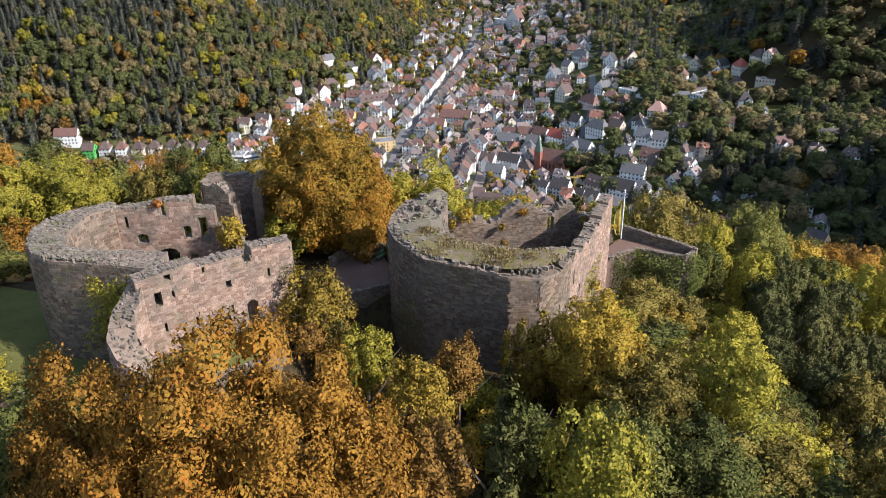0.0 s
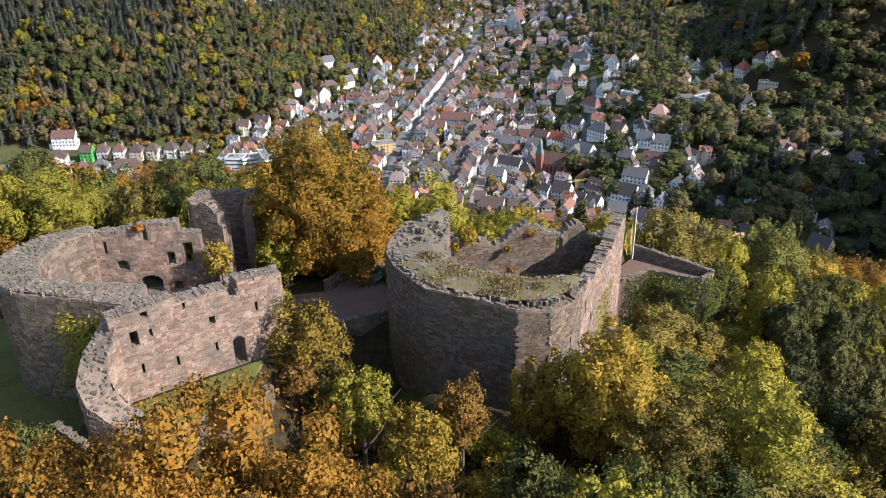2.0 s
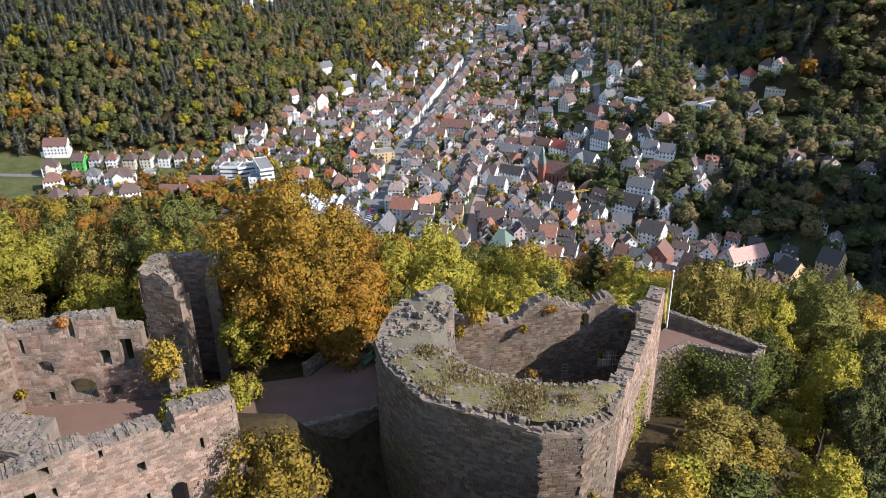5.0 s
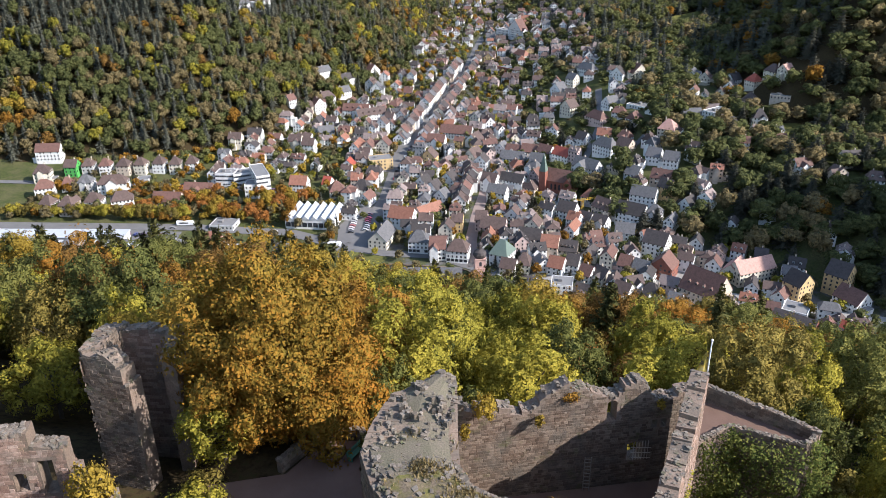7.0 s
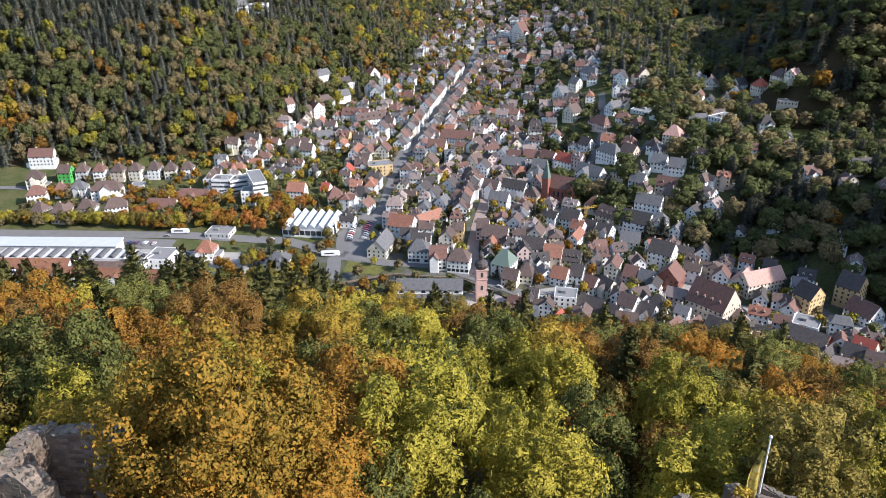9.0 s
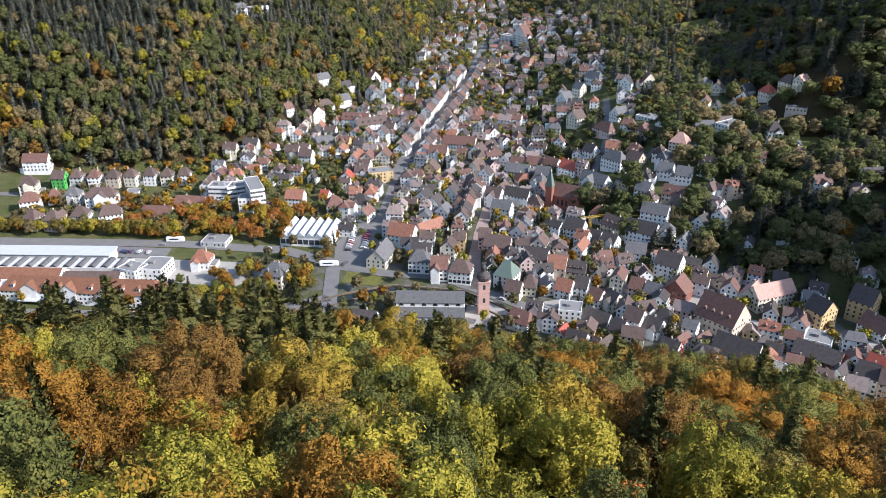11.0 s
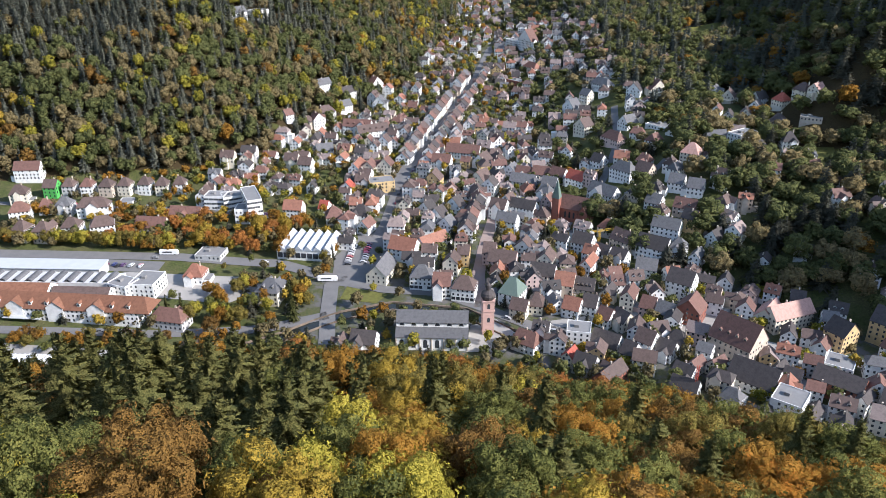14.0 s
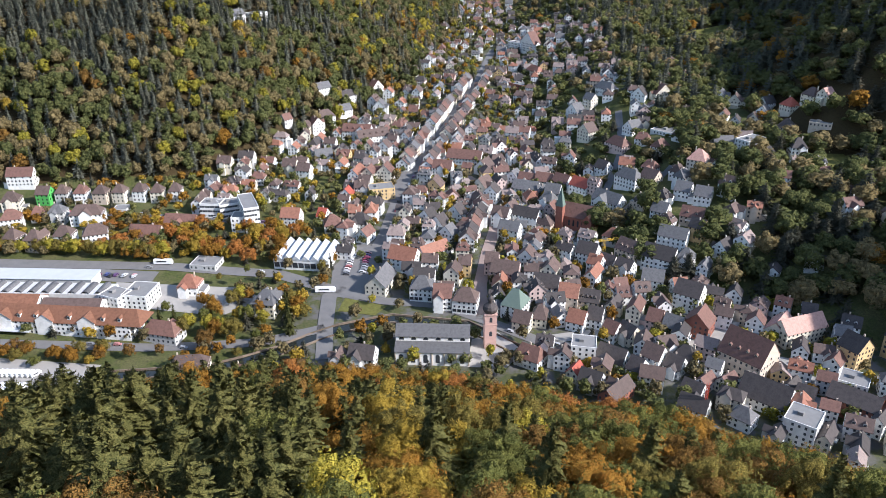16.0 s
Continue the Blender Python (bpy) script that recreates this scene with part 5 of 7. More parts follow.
bm = bmesh.new()
ring0 = None
prof = [(3.2, 21.2), (3.9, 22.4), (4.1, 23.6), (3.4, 25.0), (1.9, 26.0), (1.2, 26.6), (1.2, 28.0), (1.7, 28.6), (1.5, 29.6), (0.5, 30.6), (0.12, 31.4), (0.1, 34.0)]
for rad, z in prof:
    ring = [bm.verts.new((math.cos(a / 12 * 6.283) * rad, math.sin(a / 12 * 6.283) * rad, z)) for a in range(12)]
    if ring0:
        for a in range(12):
            bm.faces.new((ring0[a], ring0[(a + 1) % 12], ring[(a + 1) % 12], ring[a]))
    ring0 = ring
part("onion_dome", bm, DARK, bell, "dark slate onion dome")
for k, z in enumerate((16.4, 8.0)):
    f = Faces()
    arched(f, 0, z, 1.5, 3.0, -3.16)
    f.obj("window", GLASS, bell)

red = empty("red_church", pose(66, 600, gh(66, 598) - 1, 0, 0, -28), "dark red sandstone church with a steep roof and slim spire", "church")
f = Faces()
f.prism([(-14, -6), (14, -6), (14, 6), (-14, 6)], -3, 10)
for sx in (-14, 14):
    f.poly([(sx, -6, 10), (sx, 6, 10), (sx, 0, 18)] if sx > 0 else [(sx, 6, 10), (sx, -6, 10), (sx, 0, 18)])
f.prism([(6, -11), (13, -11), (13, -6), (6, -6)], -3, 10)
f.poly([(6, -11, 10), (13, -11, 10), (9.5, -11, 15)])
f.obj("wall", REDWALL, red)
f = Faces()
gable_roof(f, 28, 12, 10, 8, 0.4)
f.obj("roof", REDBROWN, red)
f = Faces()
for sx in (-1, 1):
    q = [(9.5, -11.3, 15.1), (9.5, 0, 15.1), (9.5 + sx * 3.9, 0, 9.6), (9.5 + sx * 3.9, -11.3, 9.6)]
    f.poly(q if sx < 0 else q[::-1])
f.obj("transept_roof", REDBROWN, red)
f = Faces()
f.box(-14, -9.5, -3, -9, -4.5, 17)
f.obj("tower", REDWALL, red)
f = Faces()
apex = (-11.5, -7, 31)
base = [(-14.2, -9.7, 17), (-8.8, -9.7, 17), (-8.8, -4.3, 17), (-14.2, -4.3, 17)]
for k in range(4):
    f.poly([base[k], base[(k + 1) % 4], apex])
f.obj("spire", COPPER, red, "green copper spire")
for k in range(4):
    f = Faces()
    arched(f, -5 + k * 3.2, 3, 1.3, 4.5, -6.06)
    f.obj("window", GLASS, red)
TAKEN += [(-26, 448, 22), (3, 456, 5), (66, 600, 17), (-40, 448, 14), (-12, 448, 14)]

station = empty("factory_front", pose(-232, 462, gh(-220, 458), 0, 0, -3), "long white factory front with orange-brown tiled roof and gables", "factory")
f = Faces()
f.prism([(-55, -8), (42, -8), (42, 8), (-55, 8)], -2, 8.6)
for gx0 in (-30, -6, 18):
    f.prism([(gx0 - 5, -8.6), (gx0 + 5, -8.6), (gx0 + 5, -6), (gx0 - 5, -6)], 0, 9.6)
    f.poly([(gx0 - 5, -8.6, 9.6), (gx0 + 5, -8.6, 9.6), (gx0, -8.6, 13.2)])
f.obj("wall", WHITE, station)
f = Faces()
gable_roof(f, 97, 16, 8.6, 6.0, 0.5, 5.0)
f.obj("roof", RUST, station)
for gx0 in (-30, -6, 18):
    f = Faces()
    for sx in (-1, 1):
        q = [(gx0, -9.0, 13.4), (gx0, -2.0, 13.4), (gx0 + sx * 5.6, -6, 9.2), (gx0 + sx * 5.6, -9.0, 9.2)]
        f.poly(q if sx < 0 else q[::-1])
    f.obj("gable_roof", RUST, station)
for k in range(10):
    px = -50 + k * 9.6
    if min(abs(px - g) for g in (-30, -6, 18)) < 5:
        continue
    f = Faces()
    f.prism([(px - 0.9, -6.6), (px + 0.9, -6.6), (px + 0.9, -3.2), (px - 0.9, -3.2)], 8.8, 11.6)
    f.poly([(px - 0.65, -6.64, 10.0), (px + 0.65, -6.64, 10.0), (px + 0.65, -6.64, 11.3), (px - 0.65, -6.64, 11.3)], 1)
    for e in (-1, 1):
        q = [(px, -6.9, 12.6), (px, -2.4, 12.6), (px + e * 1.2, -3.2, 11.5), (px + e * 1.2, -6.9, 11.5)]
        f.poly(q if e < 0 else q[::-1], 2)
    f.poly([(px - 0.9, -6.6, 11.6), (px + 0.9, -6.6, 11.6), (px, -6.6, 12.5)])
    f.obj("dormer", [WHITE, GLASS, RUST], station)
f = Faces()
windows(f, 96, 16, 3, 2.8, random.Random(2), 0.1)
tagged(f.obj("window_panes", GLASS, station), kind="stuff")
f = Faces()
f.box(-36, -12, 3.4, -14, -8.2, 3.7)
f.obj("canopy", SHEET, station, "white flat canopy")

for k, (x0, x1, y0, y1, h, mat, roof, label) in enumerate(((-330, -252, 470, 484, 7, WHITE, RUST, "long factory hall with an orange tiled roof"), (-250, -216, 470, 483, 8, WHITE, BROWN, "factory hall with a dark brown tiled roof"))):
    house((x0 + x1) / 2, (y0 + y1) / 2, 0, x1 - x0, y1 - y0, 2, 4.0, mat, roof, label=label, chimney=False)
shed = empty("shed_hall", pose(-262, 492, gh(-262, 492)), "grey factory hall with a row of curved white skylights", "factory")
f = Faces()
f.prism([(-45, -7), (45, -7), (45, 7), (-45, 7)], -2, 6)
f.obj("wall", GREY, shed)
for k in range(11):
    f = Faces()
    x0 = -43 + k * 8
    for q in range(5):
        a, b = q / 5 * 3.14, (q + 1) / 5 * 3.14
        f.poly([(x0 - math.cos(a) * 2.2 + 2.2, -6.5, 6 + math.sin(a) * 1.5), (x0 - math.cos(b) * 2.2 + 2.2, -6.5, 6 + math.sin(b) * 1.5), (x0 - math.cos(b) * 2.2 + 2.2, 6.5, 6 + math.sin(b) * 1.5), (x0 - math.cos(a) * 2.2 + 2.2, 6.5, 6 + math.sin(a) * 1.5)][::-1])
    f.obj("skylight", SLATE, shed)
hall = empty("white_hall", pose(-285, 508, gh(-285, 508)), "long low hall with a white sheet-metal roof", "factory")
f = Faces()
f.prism([(-60, -6), (50, -6), (50, 6), (-60, 6)], -2, 5)
f.obj("wall", GREY, hall)
f = Faces()
f.prism([(-60.5, -6.5), (50.5, -6.5), (50.5, 6.5), (-60.5, 6.5)], 5, [5.3, 5.3, 6.0, 6.0])
f.obj("roof", SHEET, hall)

saw = empty("sawtooth_hall", pose(-114, 549, gh(-114, 549), 0, 0, -5), "white glazed market hall with a zigzag roof", "hall")
f = Faces()
f.prism([(-18, -14), (18, -14), (18, 14), (-18, 14)], -2, 6.5)
f.obj("wall", WHITE, saw)
for k in range(6):
    f = Faces()
    x0 = -18 + k * 6
    for ya, yb in ((-14.3, 14.3),):
        f.poly([(x0, ya, 6.5), (x0 + 2.4, ya, 9.6), (x0 + 2.4, yb, 9.6), (x0, yb, 6.5)][::-1])
        f.poly([(x0 + 2.4, ya, 9.6), (x0 + 6, ya, 6.5), (x0 + 6, yb, 6.5), (x0 + 2.4, yb, 9.6)][::-1])
        f.poly([(x0, ya, 6.5), (x0 + 6, ya, 6.5), (x0 + 2.4, ya, 9.6)])
    f.obj("roof_bay", SHEET, saw)
for k in range(9):
    f = Faces()
    f.box(-17.6 + k * 3.95, -14.08, 1.0, -14.2 + k * 3.95, -14.02, 4.4)
    f.obj("window", GLASS, saw)
TAKEN += [(-232 + k * 14, 462, 9) for k in range(-4, 4)] + [(-114, 549, 24)] + [(-330 + k * 14, 500, 14) for k in range(9)]

# river, bridge and yards
street("river", [(-190, 418), (-140, 428), (-124, 437), (-109, 447), (-92, 461), (-79, 470), (-52, 481), (-10, 476), (20, 452)], 7, WATER, "dark narrow river between stone banks", 0.2)
for sgn in (-1, 1):
    pts = offset([(-190, 418), (-140, 428), (-124, 437), (-109, 447), (-92, 461), (-79, 470), (-52, 481), (-10, 476), (20, 452)], sgn * 4.2)
    f = Faces()
    for a, b in zip(pts[:-1], pts[1:]):
        d = math.hypot(b[0] - a[0], b[1] - a[1])
        nx_, ny_ = -(b[1] - a[1]) / d * 0.35, (b[0] - a[0]) / d * 0.35
        f.prism([(a[0] - nx_, a[1] - ny_), (b[0] - nx_, b[1] - ny_), (b[0] + nx_, b[1] + ny_), (a[0] + nx_, a[1] + ny_)], [gh(*a) - 0.5, gh(*b) - 0.5] * 2, [gh(*a) + 1.0, gh(*b) + 1.0, gh(*b) + 1.0, gh(*a) + 1.0])
    tagged(f.obj("river_wall", STONE_GREY), "pale stone bank wall of the river", "wall", kind="structure")
for name, pts, mat, label in (("lawn", [(-84, 488), (-62, 484), (-56, 494), (-82, 503)], LAWN, "triangle of lawn beside the road"), ("car_park", [(-262, 404), (-200, 404), (-196, 428), (-262, 430)], PALE, "pale truck yard below the wood"), ("parking_strip", [(-350, 512.5), (-204, 512.5), (-204, 527), (-350, 527)], ASPHALT, "grey asphalt parking strip behind the factory halls"), ("factory_yard", [(-215, 486), (-150, 480), (-130, 500), (-150, 512), (-225, 512)], PALE, "pale paved factory yard"), ("square", [(-92, 505), (-74, 500), (-60, 560), (-84, 575), (-96, 540)], ASPHALT, "asphalt square with parked cars"), ("town_square", [(112, 448), (142, 452), (150, 470), (128, 480), (106, 470)], PALE, "pale paved square in the old town"), ("church_square", [(-8, 436), (12, 436), (22, 452), (8, 470), (-6, 462)], PALE, "pale paved court beside the church"), ("crossing", [(-86, 640), (-60, 640), (-40, 690), (-62, 720), (-84, 690)], ASPHALT, "wide asphalt crossing in the town")):
    f = Faces()
    m = 6
    (ax, ay), (bx, by) = pts[0], pts[1]
    zz = max(gh(*p) for p in pts)
    cxm, cym = sum(p[0] for p in pts) / len(pts), sum(p[1] for p in pts) / len(pts)
    for p, q in zip(pts, pts[1:] + pts[:1]):
        for a in range(m):
            t0, t1 = a / m, (a + 1) / m
            quad = [(p[0] + (cxm - p[0]) * t0, p[1] + (cym - p[1]) * t0), (q[0] + (cxm - q[0]) * t0, q[1] + (cym - q[1]) * t0), (q[0] + (cxm - q[0]) * t1, q[1] + (cym - q[1]) * t1), (p[0] + (cxm - p[0]) * t1, p[1] + (cym - p[1]) * t1)]
            f.poly([(*w, gh(*w) + 0.25) for w in (quad if a < m - 1 else quad[:3])])
    tagged(f.obj(name, mat), label, "ground", kind="structure")
    if name != "lawn":
        TAKEN.append((cxm, cym, 9))


def row_of_houses(pts, side, gap, n_skip, storeys, wall_cycle, roof_cycle, d=10.5):
    """Houses shoulder to shoulder along a street."""
    line = offset(pts, side * (gap + d / 2))
    total, s = length(line), 2.0
    k = 0
    while s < total - 8:
        w = hrng.uniform(9, 13)
        (x, y), dr = along(line, s + w / 2)
        turn = math.degrees(math.atan2(dr[1], dr[0]))
        if k % n_skip != n_skip - 1:
            house(x, y, turn, w - 0.05, d, hrng.choice(storeys), d * hrng.uniform(0.4, 0.5), wall_cycle[k % len(wall_cycle)], roof_cycle[k % len(roof_cycle)])
        s += w
        k += 1


VILLAS = [t for t in TAKEN if float(right_of(t[0], t[1])) > 20]
main = [(-66, 640), (-58, 700), (-48, 760), (-30, 860), (-8, 980)]
row_of_houses(main[1:], 1, 5, 9, [3, 3, 2], [WHITE, CREAM, WHITE, SAND, WHITE], [BROWN, REDBROWN, BROWN, SLATE])
row_of_houses(main[1:], -1, 5, 7, [3, 2], [WHITE, WHITE, ROSE, CREAM], [REDBROWN, BROWN, DARK])
row_of_houses([(-2, 560), (2, 590), (8, 620), (2, 655)], 1, 4.5, 8, [3], [WHITE, CREAM, WHITE], [BROWN, DARK, REDBROWN])


def scatter(x0, x1, y0, y1, step, where, storeys, big=(10, 14), chance=1.0):
    """Houses between the streets, turned with the nearest one."""
    for gyy in np.arange(y0, y1, step):
        for gxx in np.arange(x0, x1, step):
            x, y = gxx + hrng.uniform(-0.25, 0.25) * step, gyy + hrng.uniform(-0.25, 0.25) * step
            if hrng.random() > chance or not where(x, y):
                continue
            w, d = hrng.uniform(*big), hrng.uniform(7, 10)
            if on_street(x, y, d * 0.5) or not free(x, y, math.hypot(w, d) / 2):
                continue
            dist, turn = nearest_turn(x, y)
            house(x, y, turn + hrng.choice([0, 90]) + hrng.uniform(-6, 6), w, d, hrng.choice(storeys), d * hrng.uniform(0.34, 0.56), dormers=hrng.choice([0, 0, 0, 2]), hip=hrng.choice([0, 0, 0, 2.5]))


def old_town(x, y):
    return -12 < x < 215 and float(right_of(x, y)) < 2 and y > float(np.interp(x, [-30, 0, 60, 110, 160, 230], [500, 446, 418, 402, 362, 330])) and y < 560


def centre(x, y):
    return float(left_of(x, y)) < -4 and float(right_of(x, y)) < 4 and x > -66 + (y - 560) * -0.12 - 30 and 505 < y < 820


scatter(-12, 215, 325, 560, 10.5, old_town, [2, 3, 3], (7.5, 12))
scatter(-150, 70, 505, 820, 11.5, centre, [2, 2, 3], (8, 13))
scatter(-130, 60, 820, 1500, 15.0, lambda x, y: float(left_of(x, y)) < 10 and float(right_of(x, y)) < 20, [2, 2, 3], (8.5, 13), 0.42)
scatter(-210, -60, 600, 800, 15.0, lambda x, y: -70 < float(left_of(x, y)) < 12, [2, 2, 3], (9, 13), 0.75)
scatter(40, 210, 520, 1200, 13.5, lambda x, y: 2 < float(right_of(x, y)) < 110 and (y > 560 or float(right_of(x, y)) < 40), [2, 2, 3], (8, 12), 0.5)
scatter(120, 290, 590, 780, 16.5, lambda x, y: 95 < float(right_of(x, y)) < 175, [1, 2], (9, 12), 0.25)
scatter(120, 320, 420, 600, 18.0, lambda x, y: 4 < float(right_of(x, y)) < 120, [2, 2, 3], (9, 13), 0.22)
scatter(60, 330, 760, 1250, 19.0, lambda x, y: 60 < float(right_of(x, y)) < 180, [2, 2], (9, 12), 0.2)
if FAR_TOWN.v:
    tagged(FAR_TOWN.obj("far_houses", FAR_TOWN.mats), "distant white town houses with brown and red roofs", "houses", kind="stuff")


# ---- vehicles ----
def vehicle(x, y, turn, kind="car"):
    l_, w_, h_ = {"car": (4.3, 1.8, 1.45), "van": (5.4, 1.95, 2.3), "bus": (12.0, 2.5, 3.1)}[kind]
    ob = empty({"car": "car", "van": "van", "bus": "bus"}[kind], pose(x, y, gh(x, y) + 0.4, 0, 0, turn), {"car": "small parked car on the town street", "van": "white delivery van parked in the yard", "bus": "white town bus on the street"}[kind], kind, group="vehicles in the town")
    f = Faces()
    if kind == "car":
        f.box(-l_ / 2, -w_ / 2, 0.3, l_ / 2, w_ / 2, 0.85)
        f.prism([(-l_ * 0.38, -w_ * 0.45), (l_ * 0.22, -w_ * 0.45), (l_ * 0.22, w_ * 0.45), (-l_ * 0.38, w_ * 0.45)], 0.85, h_)
    else:
        f.box(-l_ / 2, -w_ / 2, 0.4, l_ / 2 - 0.6, w_ / 2, h_)
        f.box(l_ / 2 - 0.6, -w_ / 2, 0.4, l_ / 2, w_ / 2, h_ * 0.72)
    f.obj("body", PAINT if kind == "car" else WHITEPAINT, ob)
    zz = (0.9, 1.36) if kind == "car" else (h_ * 0.5, h_ * 0.8)
    for sy in (-1, 1):
        q = [(-l_ * 0.34, sy * (w_ * 0.5 + 0.02 if kind != "car" else w_ * 0.46), zz[0]), (l_ * 0.2, sy * (w_ * 0.5 + 0.02 if kind != "car" else w_ * 0.46), zz[0]), (l_ * 0.18, sy * (w_ * 0.5 + 0.02 if kind != "car" else w_ * 0.46), zz[1]), (-l_ * 0.32, sy * (w_ * 0.5 + 0.02 if kind != "car" else w_ * 0.46), zz[1])]
        f = Faces()
        f.poly(q if sy < 0 else q[::-1])
        f.obj("side_window", GLASS, ob)
    for px in (-l_ * 0.32, l_ * 0.32):
        for py in (-w_ / 2 + 0.1, w_ / 2 - 0.1):
            f = Faces()
            ring = [(math.cos(a / 8 * 6.283) * 0.34, math.sin(a / 8 * 6.283) * 0.34) for a in range(8)]
            f.poly([(px + a, py - 0.12, 0.32 + b) for a, b in ring])
            f.poly([(px + a, py + 0.12, 0.32 + b) for a, b in reversed(ring)])
            for a in range(8):
                p, q = ring[a], ring[(a + 1) % 8]
                f.poly([(px + p[0], py - 0.12, 0.32 + p[1]), (px + p[0], py + 0.12, 0.32 + p[1]), (px + q[0], py + 0.12, 0.32 + q[1]), (px + q[0], py - 0.12, 0.32 + q[1])])
            f.obj("wheel", TYRE, ob)
    return ob


vrng = random.Random(8)
for k in range(8):
    vehicle(-241.5 + k * 2.5, 415 + 0.15 * k, 62 + vrng.uniform(-3, 3), "van")
for k in range(5):
    vehicle(-235 + k * 2.6, 404 + 0.15 * k, 62 + vrng.uniform(-3, 3), "van")
for k in range(9):
    vehicle(-86 + vrng.uniform(-0.4, 0.4), 530 + k * 3.2, vrng.uniform(-8, 8))
    vehicle(-76 + vrng.uniform(-0.4, 0.4), 533 + k * 3.2, vrng.uniform(-8, 8))
for k in range(9):
    vehicle(-262 + k * 5.6, 520 + vrng.uniform(-0.5, 0.5), 84)
for x, y, a in ((-38, 505, 80), (-30, 507, 84), (-24, 506, 86), (-210, 446, 0), (-196, 447, 3), (-160, 447, -8), (-150, 448, -8), (-180, 536, 2), (-212, 531, 2), (-140, 531, -8), (100, 480, 40), (134, 452, 20), (15, 470, -30), (-64, 642, 80), (-57, 690, 76), (-20, 500, 0), (-12, 499, 2), (-6, 497, 0), (40, 458, -20), (160, 445, -30), (170, 440, -30)):
    vehicle(x, y, a + vrng.uniform(-4, 4))
for k in range(16):
    vehicle(-330 + k * 7.6 + vrng.uniform(-1, 1), 519 + vrng.uniform(-0.6, 0.6), 84 + vrng.uniform(-4, 4))
for k in range(10):
    (x, y), dr = along([(-68, 590), (-66, 640), (-58, 700), (-48, 760), (-30, 860)], 10 + k * 25)
    vehicle(x + dr[1] * 2.2, y - dr[0] * 2.2, math.degrees(math.atan2(dr[1], dr[0])))
for k in range(9):
    (x, y), dr = along([(-150, 600), (-220, 606), (-330, 604)], 8 + k * 18)
    vehicle(x + dr[1] * 1.6, y - dr[0] * 1.6, math.degrees(math.atan2(dr[1], dr[0])))
vehicle(-95, 509, 5, "bus")
vehicle(-205, 537, 2, "bus")


# ---- trees ----
def blob(r, c, rad, around, up, out, lumps=0.13):
    """A lumpy billow of leaves as loose quads, its inner side left off: rows of place, normal and slot."""
    th = np.linspace(0, 2 * np.pi, around + 1) + r.uniform(0, 6.28)
    fi = np.linspace(-1.2, 1.57, up + 1)
    T, P = np.meshgrid(th, fi)
    d = np.stack([np.cos(T) * np.cos(P), np.sin(T) * np.cos(P), np.sin(P)], -1)
    k = 0.8 + r.normal(size=T.shape) * lumps
    k[:, -1] = k[:, 0]
    k[-1, :] = k[-1, 0]
    v = c + d * (rad * k)[..., None] * np.array([1, 1, 0.88])
    v = np.concatenate([v, d, d[..., :1] * 0], -1)
    q = np.stack([v[:-1, :-1], v[:-1, 1:], v[1:, 1:], v[1:, :-1]], 2).reshape(-1, 4, 7)
    return q[(q[:, :, 3:6].mean(1) * out).sum(1) > -0.3].reshape(-1, 7)


def crown_arrays(seed, blobs, leaves, leaf, around=7, up=4, tight=0.84, grain=0.34, loose=0.0):
    """A crown of unit size (height 1, width 1, base at 0): billows of foliage with a fringe of small sprays round an inner mass."""
    r = np.random.default_rng(seed)
    middle = np.array([0, 0, 0.4])
    core = blob(r, np.array([0, 0, 0.46]), 0.4, around, up, np.array([0, 0, 0.1]))
    out = [core]
    lean = r.uniform(0, 6.28)
    for k in range(blobs):
        z = 1 - 1.6 * (k + 0.5) / blobs
        ang = k * 2.39996 + r.uniform(-0.5, 0.5)
        flat = math.sqrt(max(0, 1 - z * z))
        rad = tight * r.uniform(0.6, 1.3) / math.sqrt(blobs)
        reach = (0.5 - min(0.3, rad * 0.7)) * (r.uniform(0.86 - loose, 1.12 + loose * 0.4) if k % 4 else r.uniform(0.6, 0.85)) * (1 + 0.1 * math.cos(2 * (ang - lean)))
        c = np.array([math.cos(ang) * flat * reach, math.sin(ang) * flat * reach, 0.5 + z * reach * 0.98])
        away = (c - middle) / (np.linalg.norm(c - middle) + 1e-6)
        b = blob(r, c, rad, around, up, away)
        b[:, 3:6] = b[:, 3:6] * 0.75 + (b[:, :3] - middle) * 0.7 + r.normal(size=(len(b) // 4, 3)).repeat(4, 0) * grain
        b[:, 3:6] /= np.linalg.norm(b[:, 3:6], axis=1)[:, None] + 1e-6
        out.append(b)
        if leaves:
            d = r.normal(size=(leaves, 3)) * 0.8 + away * 0.7
            d /= np.linalg.norm(d, axis=1)[:, None]
            v = c + d * (rad * r.uniform(0.8, 1.28, leaves))[:, None] * np.array([1, 1, 0.88])
            out.append(leaf_quads(r, v, leaf, c * 0.6 + middle * 0.4, 0.75, grain))
    return np.concatenate(out)


